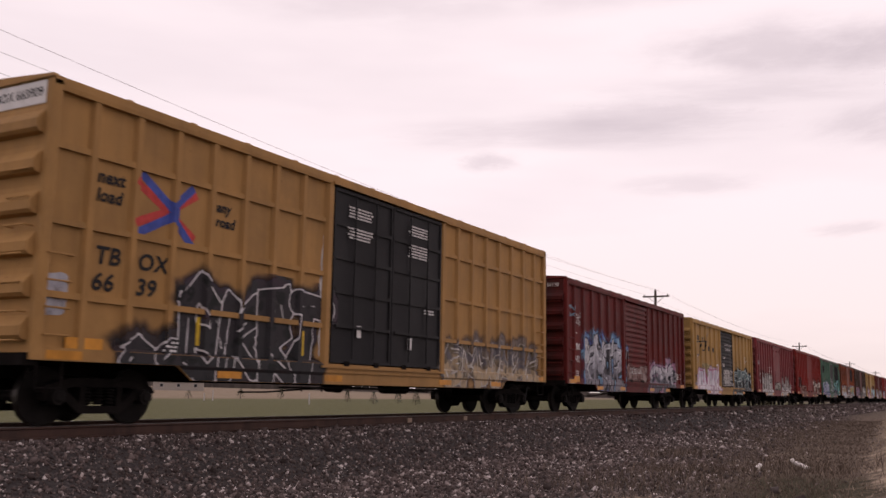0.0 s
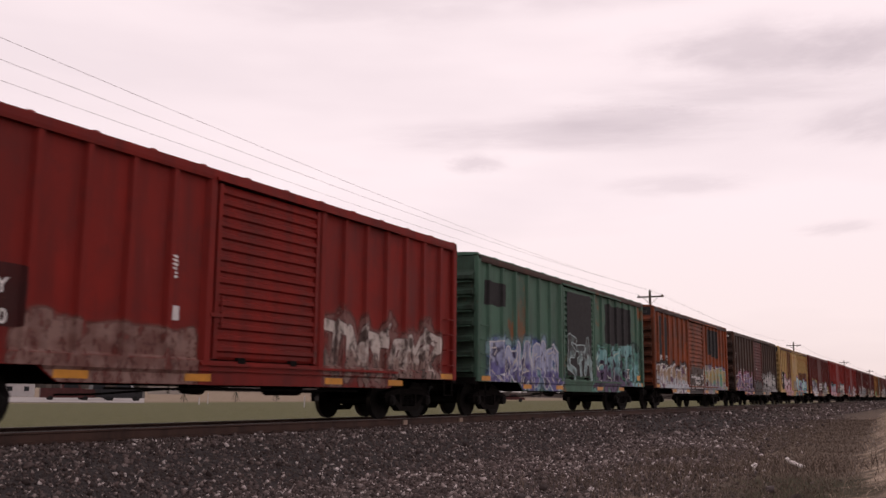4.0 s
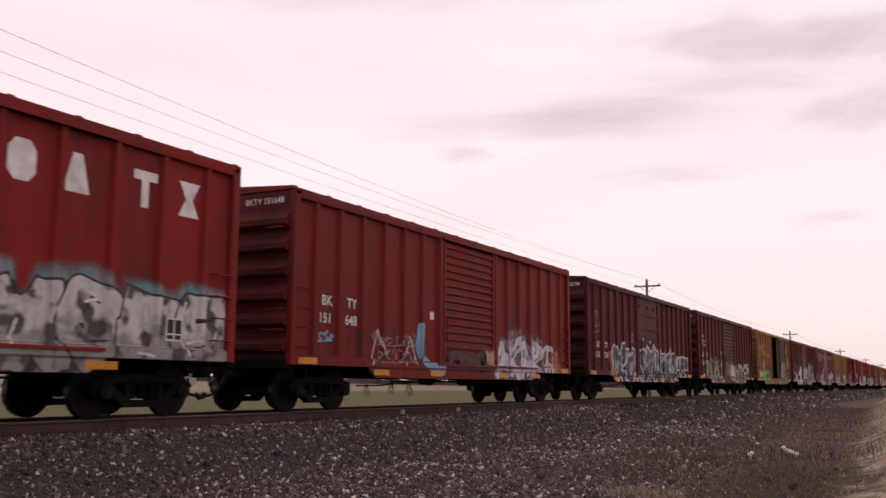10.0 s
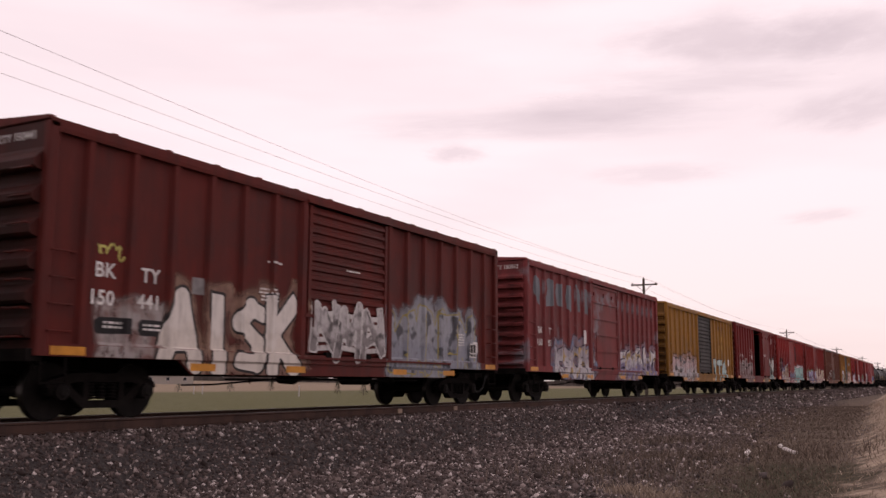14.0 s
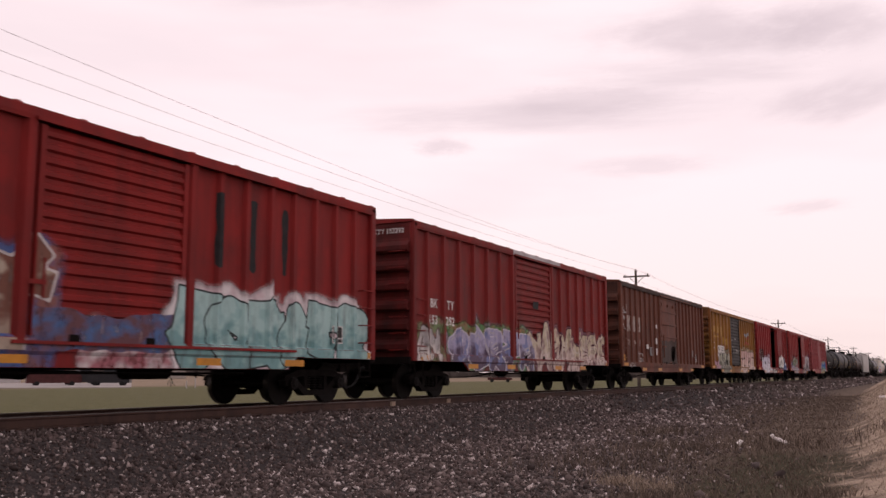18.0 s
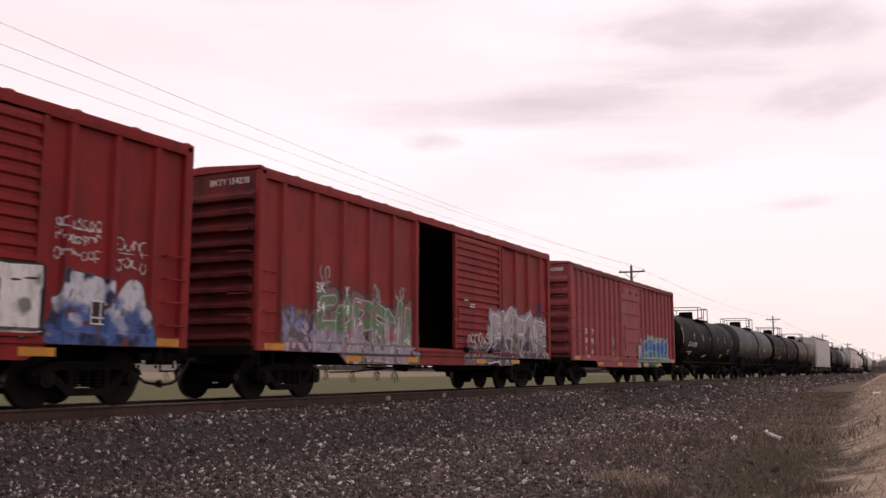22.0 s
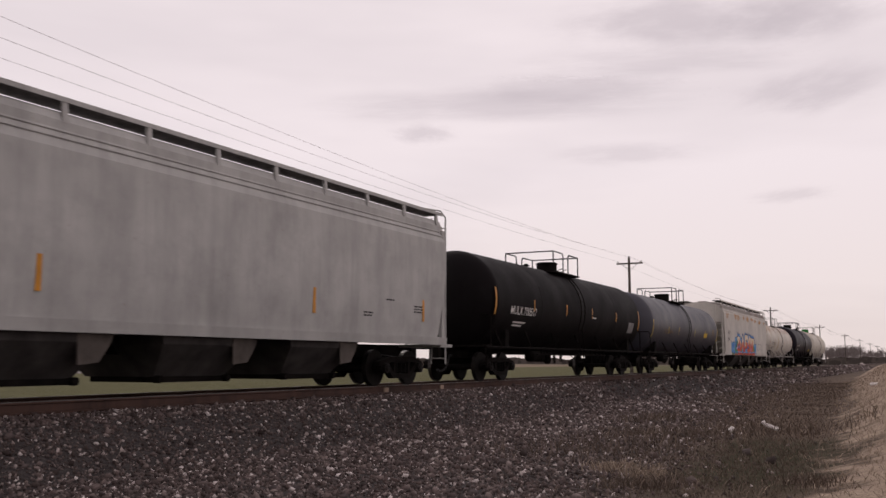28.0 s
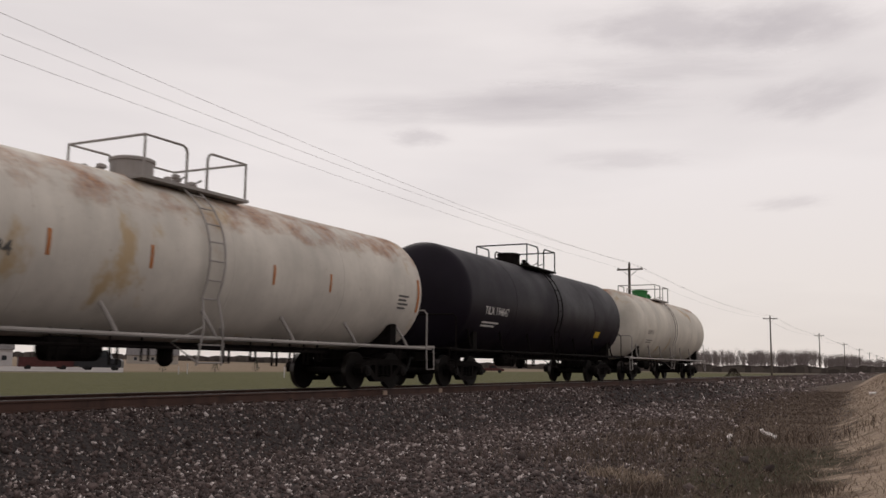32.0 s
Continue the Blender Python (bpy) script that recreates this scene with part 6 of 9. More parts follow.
vehicle(50.4, 150, 7.6, 3.0, REDP, "old dark red farm truck parked on the drive", 8)
vehicle(47.4, 148, 6.0, 3.0, DARKP, "dark farm truck parked on the drive", -12)
vehicle(48.9, 160, 6.4, 2.8, DARKP, "dark truck parked behind the others", 20)
vehicle(24.2, 190, 5.0, 1.6, REDP, "red truck parked far across the field", 0)
for k, (az, dist, h) in enumerate(((43.1, 118, 0.9), (42.6, 122, 1.3), (36.9, 100, 1.1))):
    x, y = polar(az, dist)
    post = thing("marker_post", "thin white marker post on the lawn", "post")
    post.matrix_basis = Matrix.Translation((x, y, ground_z(x, y) - 0.03))
    part("pole", Mesher().cyl((0, 0, 0), (0, 0, h), 0.06, 8), SIDING, post)
    part("cap", Mesher().lathe([(0, 0.07), (0.05, 0.06), (0.08, 0.02)], 8, (0, 0, h), "z"), SIDING, post)

# ---- clouds: thin grey banks that drift slowly over the track ----
CLOUDS = []


def cloud(x, y, a, b, turn, dense, seed, dark=(0.465, 0.415, 0.475)):
    m, t, bs = nodes_of("cloud_vapour")
    nt = t.nodes
    nt.remove(bs)
    co = nt.new("ShaderNodeTexCoord").outputs["Object"]
    mp = nt.new("ShaderNodeMapping")
    mp.inputs["Scale"].default_value = (1 / a, 1 / b, 1)
    link(t, co, mp.inputs[0])
    ln = nt.new("ShaderNodeVectorMath")
    ln.operation = "LENGTH"
    link(t, mp.outputs[0], ln.inputs[0])
    mp2 = nt.new("ShaderNodeMapping")
    mp2.inputs["Scale"].default_value = (3.2 / a, 2.2 / b, 1)
    mp2.inputs["Location"].default_value = (seed * 4.3, seed * 1.7, seed)
    link(t, co, mp2.inputs[0])
    nz = noise_node(t, mp2.outputs[0], 0.8, 6, 0.55)
    edge_in = math_node(t, "SUBTRACT", 1.0, ln.outputs["Value"])
    raw = math_node(t, "ADD", edge_in, math_node(t, "MULTIPLY", math_node(t, "SUBTRACT", nz, 0.5), 1.7))
    fac = math_node(t, "MULTIPLY", math_node(t, "MULTIPLY", edge(t, raw, -0.15, 1.0), edge(t, edge_in, 0.0, 0.7)), dense)
    tr = nt.new("ShaderNodeBsdfTransparent")
    em = nt.new("ShaderNodeEmission")
    em.inputs["Color"].default_value = (*dark, 1)
    mx = nt.new("ShaderNodeMixShader")
    link(t, fac, mx.inputs[0])
    link(t, tr.outputs[0], mx.inputs[1])
    link(t, em.outputs[0], mx.inputs[2])
    link(t, mx.outputs[0], nt["Material Output"].inputs["Surface"])
    bm = Mesher()
    n = 40
    bm.add([(math.cos(2 * math.pi * i / n) * a, math.sin(2 * math.pi * i / n) * b, 0) for i in range(n)], [tuple(range(n))])
    ob = tagged(new("cloud", mesh_of("cloud", bm, m)), "soft grey cloud bank in the overcast sky", "cloud", kind="structure")
    CLOUDS.append((ob, x, y, turn))


cloud(-500, 1310, 420, 150, 22, 0.36, 1)
cloud(-380, 1290, 240, 130, 22, 0.30, 8)
cloud(-715, 1450, 85, 110, 26, 0.34, 3)
cloud(-170, 1110, 230, 150, 18, 0.46, 2)
cloud(-40, 1180, 150, 150, 20, 0.40, 10)
cloud(-235, 1290, 290, 100, 24, 0.26, 9)
cloud(-60, 1560, 170, 220, 24, 0.36, 7)
cloud(-455, 1890, 220, 160, 24, 0.24, 4)
cloud(-215, 2590, 150, 190, 26, 0.24, 5)
cloud(-540, 835, 300, 130, 25, 0.26, 6)
cloud(-310, 920, 220, 120, 25, 0.26, 11)


# ---- the train, from its front to its end ----
def red(name, seed, k=1.0, rust=0.2, patch=0.0):
    return paint(name, (0.215 * k, 0.031 * k, 0.028 * k), seed, rust, patch, rust_col=(0.085, 0.032, 0.022), patch_col=(0.12, 0.035, 0.025))


BLACKD = paint("black_door_paint", (0.022, 0.021, 0.023), 4.4, 0.1)
DARK, IVORY = (0.02, 0.02, 0.022), (0.50, 0.47, 0.44)
PALE = (0.42, 0.40, 0.42)
ORANGE, GOLD = (0.42, 0.13, 0.03), (0.45, 0.30, 0.06)
WPAINT = spray((0.50, 0.48, 0.47), (0.44, 0.42, 0.41))
GHOSTW = spray((0.30, 0.27, 0.27), (0.22, 0.17, 0.17))
DPATCH = plain("black_overpaint", (0.020, 0.019, 0.020), 0.75)
SIGN = plain("white_notice_paint", (0.60, 0.58, 0.57), 0.7, 0, 0.1)


DATA_PANELS = []


def tag(c, y, z, w, h, seed, mat=None, lines=4, r=0.02):
    scrawl(c["car"], c["surf"], y, z, w, h, mat or WPAINT, seed, lines, r)


# tall yellow car with black double doors
m = paint("dusty_yellow_paint", (0.44, 0.242, 0.086), 1.1, 0.10, grime=0.3)
c = boxcar(18.27, 19.03, 5.19, m, "tall yellow steel boxcar with black double doors and graffiti", nl=7, nr=7, door="double", door_mat=BLACKD, door_wide=(-2.3, 2.5), ends=6,
           belts=(1.95, 3.05, 4.20), frame_mat=m, chord=m, darken=0.0)
b = Mesher()
flat = lambda yy, zz: 1.474
for word, y, z, size in (("next", -8.54, 3.80, 0.21), ("load", -8.54, 3.50, 0.21), ("any", -5.86, 3.80, 0.19), ("road", -5.86, 3.53, 0.19)):
    side_text(b, word, y, z, size, flat, 0.045, 1.05, 0.18)
part("lettering", b, BLACKD, c["car"], "dark slanted slogan words")
b = Mesher()
for word, y, z in (("TB", -8.50, 2.52), ("OX", -7.62, 2.52), ("66", -8.52, 2.10), ("39", -7.62, 2.10), ("09", -6.74, 2.10)):
    side_text(b, word, y, z, 0.28, flat, 0.035, 1.06, 0.16, 1.1)
part("lettering", b, BLACKD, c["car"], "dark reporting marks")
part("end_panel", Mesher().box(-1.3, 1.4, -c["e"] - 0.012, -c["e"] - 0.004, 4.80, 5.16), SIGN, c["car"], "white panel across the top of the end")
b = Mesher()
end_text(b, "TBOX 663909", 0.1, 4.92, 0.15, -c["e"] - 0.016, 0.01)
part("lettering", b, BLACKD, c["car"])
EMBR, EMBB = plain("faded_red_emblem", (0.42, 0.045, 0.04), 0.6), plain("faded_blue_emblem", (0.045, 0.07, 0.28), 0.6)
for lift, mat_, lines in ((0.003, EMBR, (((-7.72, 3.95), (-7.0, 3.58)), ((-7.72, 3.28), (-7.0, 3.58)), ((-7.0, 3.58), (-6.40, 3.96)), ((-7.0, 3.58), (-6.42, 3.22)))),
                          (0.006, EMBB, (((-7.60, 4.08), (-7.0, 3.70), ), ((-7.62, 3.14), (-7.0, 3.46)), ((-7.0, 3.70), (-6.86, 3.58)), ((-7.0, 3.46), (-6.86, 3.58)), ((-6.86, 3.70), (-6.48, 4.06)), ((-6.86, 3.46), (-6.44, 3.08))))):
    ys_ = sorted(set([round(-8.0 + 0.035 * k, 3) for k in range(56)] + [round(k, 3) for k in c["breaks"] if -8.0 < k < -6.1]))
    zs_ = [2.95 + 0.035 * k for k in range(36)]
    YY, ZZ = np.meshgrid(ys_, zs_, indexing="ij")
    bb = Mesher()
    region(bb, field_of([(p_, q_, 0.075) for p_, q_ in lines], YY, ZZ, True), ys_, zs_, c["surf"], lift)
    part("emblem_band", bb, mat_, c["car"], "crossed red and blue emblem bands")
blob(c, -8.0, -2.4, 0.75, 1.25, DARK, (0.03, 0.02, 0.022), 3, 0.15)
graffiti(c, -7.9, -6.3, 0.78, 1.45, 2, (DARK, (0.022, 0.019, 0.022)), (0.50, 0.47, 0.48), (DARK, (0.03, 0.02, 0.02)), 30, fat=0.95, ew=0.03, worn=0.15)
graffiti(c, -6.5, -2.5, 0.76, 2.38, 4, (DARK, (0.022, 0.019, 0.022)), (0.55, 0.52, 0.53), (DARK, (0.035, 0.02, 0.03)), 34, fat=1.0, ew=0.032, worn=0.15)
graffiti(c, 2.8, 9.0, 0.82, 2.0, 6, ((0.36, 0.27, 0.17), (0.10, 0.09, 0.10)), (0.36, 0.33, 0.30), ((0.10, 0.08, 0.08), (0.14, 0.11, 0.09)), 32, fat=0.8, ew=0.03, gleam=IVORY)
stencils(c, SIGN, [(-1.8, 4.62, 1.0, 4), (-1.8, 4.15, 1.0, 4), (0.8, 4.62, 1.0, 4), (0.8, 4.15, 1.0, 5), (-7.0, 1.35, 0.4, 3), (1.6, 2.6, 0.5, 2)])
plate(c, -1.25, 1.9, 0.16, 0.26, SIGN, label="white placard on the door")
plate(c, 0.95, 1.75, 0.18, 0.28, SIGN, label="white placard on the door")
patch(c, -2.62, -2.38, 1.3, 3.9, WPAINT, 0.10, 5, "paint_drip", "white paint run beside the door")
patch(c, -9.45, -8.95, 1.62, 2.25, spray((0.33, 0.33, 0.37), (0.36, 0.36, 0.40)), 0.10, 3, "paint_patch", "grey sprayed blob")
plate(c, -8.6, 1.22, 0.7, 0.24, AMBER)
plate(c, -6.15, 1.60, 0.09, 0.5, YELLOWP, "reflector")
plate(c, -3.15, 1.55, 0.09, 0.5, YELLOWP, "reflector")

# maroon car
m = paint("maroon_paint", (0.134, 0.02, 0.018), 2.2, 0.15, rust_col=(0.05, 0.022, 0.018), grime=0.66)
c = boxcar(37.59, 15.75, 4.58, m, "maroon steel boxcar with silver and blue graffiti", nl=6, nr=6, ends=6)
DATA_PANELS.append((c, 6.45, 1.50))
marks(c, "BK", "TY", "151", "130", WHITE, y=-6.86, size=0.22)
graffiti(c, -6.0, -1.5, 0.80, 2.62, 4, ((0.20, 0.19, 0.22), (0.42, 0.42, 0.46)), (0.025, 0.024, 0.03), ((0.07, 0.10, 0.26), (0.16, 0.30, 0.42)), 11, fat=0.95, ew=0.05, shade=(0.02, 0.02, 0.024), gleam=(0.66, 0.66, 0.70), mist=0.34)
graffiti(c, 1.9, 6.3, 0.82, 2.0, 5, ((0.10, 0.10, 0.12), (0.50, 0.48, 0.52)), (0.05, 0.05, 0.07), ((0.34, 0.17, 0.25), (0.30, 0.20, 0.28)), 12, fat=0.75, ew=0.04, gleam=PALE)
blob(c, -1.3, 1.5, 1.2, 1.8, (0.14, 0.06, 0.05), (0.22, 0.15, 0.14), 4, 0.7)
blob(c, -7.75, -7.0, 0.99, 1.12, (0.5, 0.48, 0.47), (0.4, 0.38, 0.37), 6, 0.6, 0.1)
tag(c, -7.75, 3.3, 0.7, 0.5, 5, spray((0.20, 0.33, 0.42), (0.16, 0.26, 0.33)))
tag(c, -6.95, 3.05, 0.6, 0.5, 6)
tag(c, -0.9, 1.5, 1.6, 0.35, 7, WPAINT, 6)
stencils(c, WHITE, [(-6.95, 1.4, 0.4, 4), (-7.0, 2.75, 0.35, 1), (6.6, 1.6, 0.5, 4)])
plate(c, -7.7, 1.55, 0.16, 0.16, SIGN)
plate(c, -6.95, 1.14, 0.5, 0.2, AMBER)

# yellow car with black ribbed door
m = paint("yellow_paint", (0.44, 0.258, 0.086), 3.1, 0.12, grime=0.3)
c = boxcar(55.16, 15.82, 4.52, m, "yellow steel boxcar with a black ribbed door and pink graffiti", nl=5, nr=5, door_mat=BLACKD, ends=8, darken=0.12)
DATA_PANELS.append((c, 6.15, 1.50))
blocks(c, [(-6.62, 3.52, 0.34, 0.24), (-5.75, 3.5, 0.32, 0.22), (-5.12, 3.5, 0.1, 0.3), (-4.55, 3.5, 0.12, 0.42), (-4.2, 3.06, 0.3, 0.24), (-3.22, 3.03, 0.36, 0.24), (-2.62, 3.06, 0.3, 0.22)], BLACKD, "dark block letter of a trade name")
RAILMARK = [[(-6.95, 2.76), (-6.80, 3.42), (-4.93, 3.54), (-5.03, 3.04), (-5.74, 3.04), (-5.70, 3.30), (-6.05, 3.33), (-6.27, 2.75), (-6.95, 2.76)]]
strokes(c, BLACKD, RAILMARK, 0.032, "dark outline of an emblem", "emblem")
b = Mesher()
for word, y, z in (("RB", -5.72, 2.06), ("OX", -4.62, 2.06), ("375", -5.80, 1.70), ("59", -4.62, 1.70)):
    side_text(b, word, y, z, 0.24, flat, 0.01)
part("lettering", b, BLACKD, c["car"], "dark reporting marks")
patch(c, -5.9, -4.0, 1.66, 2.36, paint("buff_overpaint", (0.44, 0.34, 0.16), 8, 0.05), 0.02, 4)
blob(c, -7.2, -1.6, 0.80, 1.75, (0.36, 0.27, 0.34), (0.46, 0.40, 0.44), 3, 0.3)
graffiti(c, -6.6, -1.6, 0.82, 2.0, "BUHK", ((0.62, 0.58, 0.62), (0.50, 0.47, 0.54)), (0.36, 0.13, 0.22), ((0.42, 0.24, 0.34), (0.46, 0.36, 0.43)), 13, fat=1.15, ew=0.06, worn=0.25, ink=False)
graffiti(c, 1.8, 7.5, 0.84, 2.22, 4, ((0.03, 0.035, 0.04), (0.10, 0.15, 0.16)), (0.42, 0.52, 0.52), (DARK, (0.02, 0.022, 0.025)), 14, fat=1.15, ew=0.045, gleam=(0.55, 0.62, 0.62), worn=0.2, mist=0.2)
tag(c, -1.2, 1.25, 2.7, 0.95, 15, WPAINT, 6, 0.03)
tag(c, -0.8, 1.4, 1.4, 0.8, 115, WPAINT, 6, 0.05)
b = Mesher()
for word, y, z, size in (("CLOSE AND LOCK DOORS", -0.47, 3.54, 0.12), ("BEFORE MOVING CAR", -0.36, 3.27, 0.12)):
    side_text(b, word, y, z, size, lambda yy, zz: 1.548, 0.004)
part("lettering", b, SIGN, c["car"], "white warning words on the door")
stencils(c, SIGN, [(-1.0, 2.85, 0.6, 2), (-1.2, 2.45, 0.6, 3)])
tag(c, -7.0, 2.35, 0.5, 0.5, 15)
tag(c, 5.5, 2.7, 0.45, 0.5, 16)
tag(c, 2.4, 2.3, 2.2, 0.6, 17, spray((0.25, 0.15, 0.05), (0.2, 0.12, 0.05)), 5)
plate(c, -2.2, 2.35, 0.4, 0.12, SIGN)

# faded rose-red car with a plug door
m = paint("rose_red_paint", (0.2297, 0.0517, 0.0575), 4.3, 0.12, rust_col=(0.10, 0.035, 0.03), grime=0.66)
c = boxcar(72.69, 15.86, 4.55, m, "faded rose-red boxcar with a panelled plug door and grey graffiti", nl=6, nr=6, door="p", ends=6)
DATA_PANELS.append((c, 6.30, 1.50))
patch(c, -7.0, -5.2, 1.55, 2.5, paint("dull_red_overpaint", (0.10, 0.022, 0.022), 9, 0.1), 0.02, 3)
marks(c, "BK", "TY", "153", "106", WHITE, y=-6.92, z=2.06)
blob(c, -6.2, -1.6, 0.80, 2.0, (0.20, 0.16, 0.14), (0.30, 0.27, 0.26), 5, 0.75)
graffiti(c, -6.1, -1.7, 0.80, 2.15, 3, ((0.50, 0.49, 0.50), (0.30, 0.28, 0.27)), (0.10, 0.09, 0.09), ((0.33, 0.30, 0.29), (0.26, 0.20, 0.17)), 16, fat=0.95, ew=0.028, gleam=IVORY, worn=0.6)
blob(c, -1.3, 1.5, 1.15, 1.75, (0.03, 0.024, 0.022), (0.05, 0.035, 0.03), 5, 0.3)
graffiti(c, -1.2, 1.4, 1.15, 1.72, 4, ((0.20, 0.19, 0.15), (0.40, 0.38, 0.35)), (0.05, 0.04, 0.04), None, 17, fat=0.8, ew=0.02, worn=0.7)
graffiti(c, 1.9, 6.2, 0.82, 2.1, 4, ((0.48, 0.46, 0.46), (0.24, 0.21, 0.20)), (0.09, 0.07, 0.07), ((0.20, 0.15, 0.14), (0.15, 0.10, 0.10)), 18, fat=0.8, ew=0.03, worn=0.65)
tag(c, -7.4, 2.9, 0.5, 1.1, 18, GHOSTW, 3, 0.05)
stencils(c, WHITE, [(-2.9, 2.75, 0.5, 7), (6.3, 1.75, 0.5, 4)])
plate(c, -2.65, 2.05, 0.25, 0.25, SIGN)

# red car
m = paint("oxide_red_paint", (0.233, 0.023, 0.017), 5.2, 0.15, rust_col=(0.07, 0.02, 0.016), grime=0.66)
c = boxcar(90.53, 15.79, 4.61, m, "oxide-red steel boxcar with faded graffiti", nl=6, nr=6, ends=5)
patch(c, -7.0, -5.3, 1.5, 2.4, paint("dark_red_overpaint", (0.07, 0.016, 0.015), 9.4, 0.1), 0.02, 3)
marks(c, "BK", "TY", "153", "570", WHITE, y=-6.95, z=1.98, size=0.22)
blob(c, -5.6, -1.8, 0.80, 1.75, (0.13, 0.055, 0.045), (0.22, 0.13, 0.11), 5, 0.85)
graffiti(c, 2.0, 7.2, 0.85, 2.1, 6, ((0.20, 0.13, 0.11), (0.48, 0.42, 0.38)), (0.10, 0.05, 0.045), ((0.18, 0.08, 0.07), (0.14, 0.06, 0.05)), 20, fat=0.7, ew=0.025, worn=0.75)
stencils(c, WHITE, [(-2.5, 2.9, 0.2, 6), (-6.9, 1.4, 0.3, 2)])
plate(c, -2.35, 1.95, 0.25, 0.25, SIGN)

# green car
m = paint("sea_green_paint", (0.085, 0.175, 0.125), 6.1, 0.15, 0.1, grime=0.6)
c = boxcar(107.83, 16.1, 4.55, m, "sea-green steel boxcar with black overpaint and purple graffiti", nl=6, nr=6, ends=7, chord=paint("brown_chord", (0.08, 0.04, 0.03), 2, 0.3))
DATA_PANELS.append((c, 6.15, 1.50))
patch(c, -1.1, 1.4, 1.3, 4.2, DPATCH, 0.06, 4)
patch(c, 3.2, 6.3, 2.6, 4.15, DPATCH, 0.12, 5)
patch(c, -7.5, -6.0, 3.2, 3.9, DPATCH, 0.05, 6)
graffiti(c, -7.2, -1.7, 0.80, 2.2, 5, ((0.10, 0.09, 0.24), (0.30, 0.33, 0.46)), (0.50, 0.50, 0.52), ((0.05, 0.08, 0.22), (0.20, 0.32, 0.34)), 22, fat=0.85, ew=0.045, gleam=IVORY)
graffiti(c, 1.9, 6.4, 0.85, 2.5, 4, ((0.09, 0.06, 0.12), (0.16, 0.34, 0.34)), (0.03, 0.05, 0.04), ((0.04, 0.16, 0.10), (0.12, 0.26, 0.24)), 23, fat=0.9, gleam=(0.50, 0.56, 0.50))
graffiti(c, 6.2, 7.7, 1.0, 2.6, 2, ((0.20, 0.42, 0.44), (0.08, 0.22, 0.18)), (0.05, 0.14, 0.11), ((0.03, 0.05, 0.05), (0.06, 0.12, 0.11)), 24, fat=0.8)
graffiti(c, -1.0, 1.4, 1.3, 2.6, 3, ((0.20, 0.30, 0.30), DARK), (0.34, 0.44, 0.44), None, 25, fat=0.6)
plate(c, 7.3, 1.35, 0.45, 0.2, AMBER)

# rust-orange car with black panels
m = paint("rust_orange_paint", (0.29, 0.080, 0.028), 7.7, 0.40, 0.34, rust_col=(0.075, 0.028, 0.018), patch_col=(0.11, 0.04, 0.022), grime=0.95)
c = boxcar(125.51, 15.69, 4.62, m, "rusty orange boxcar with black-painted panels and lettered graffiti", nl=6, nr=6, ends=8, chord=paint("dark_brown_chord", (0.055, 0.026, 0.022), 3, 0.3))
DATA_PANELS.append((c, 6.30, 1.50))
for y0_, y1_, z0_ in ((-6.95, -6.3, 1.7), (-6.0, -5.35, 1.7), (2.72, 3.6, 2.9), (3.78, 4.5, 2.8), (4.68, 5.35, 2.75)):
    patch(c, y0_, y1_, z0_, 4.30, DPATCH, 0.02, 3)
part("end_panel", Mesher().box(0.1, 1.42, -c["e"] - 0.012, -c["e"] - 0.006, 4.25, 4.60), DPATCH, c["car"], "black panel on the top of the end")
patch(c, -1.5, 1.75, 0.95, 2.1, spray((0.035, 0.020, 0.016), (0.05, 0.03, 0.022)), 0.10, 6, "paint_patch", "sooty dark patch on the door")
marks(c, "BK", "TY", "150", "257", WHITE, y=-6.72, z=2.27, size=0.23)
blob(c, -7.3, -1.6, 0.80, 1.4, (0.40, 0.39, 0.42), (0.16, 0.13, 0.13), 2, 0.3)
graffiti(c, -7.2, -1.5, 0.80, 2.02, 5, ((0.40, 0.44, 0.48), (0.34, 0.25, 0.17)), (0.62, 0.60, 0.60), ((0.05, 0.04, 0.04), (0.09, 0.08, 0.08)), 26, fat=1.05, ew=0.06, bloom=(0.10, 0.05, 0.09), gleam=(0.16, 0.07, 0.13), worn=0.2)
graffiti(c, 1.6, 7.5, 0.86, 2.05, 5, ((0.20, 0.19, 0.24), (0.36, 0.29, 0.15)), (0.50, 0.48, 0.45), ((0.16, 0.14, 0.22), (0.26, 0.24, 0.22)), 27, fat=0.95, ew=0.035, bloom=(0.13, 0.30, 0.22), gleam=GOLD, worn=0.3)
blob(c, -1.4, 1.6, 0.80, 1.75, (0.016, 0.013, 0.013), (0.03, 0.02, 0.018), 5, 0.2)
strokes(c, WPAINT, [[(-0.12, 1.42), (0.60, 1.42)]], 0.20, "pale sprayed oval", square=False)
tag(c, -1.2, 1.55, 1.0, 0.2, 128, WPAINT, 4, 0.028)
tag(c, -0.15, 1.32, 0.8, 0.2, 129, BLACKL, 4, 0.04)
tag(c, 0.9, 1.5, 0.6, 0.3, 130, WPAINT, 4, 0.04)
tag(c, -1.2, 0.95, 2.6, 0.3, 131, WPAINT, 4, 0.05)
tag(c, -7.75, 1.4, 0.35, 0.3, 29)
plate(c, -2.2, 2.35, 0.10, 0.2, SIGN)

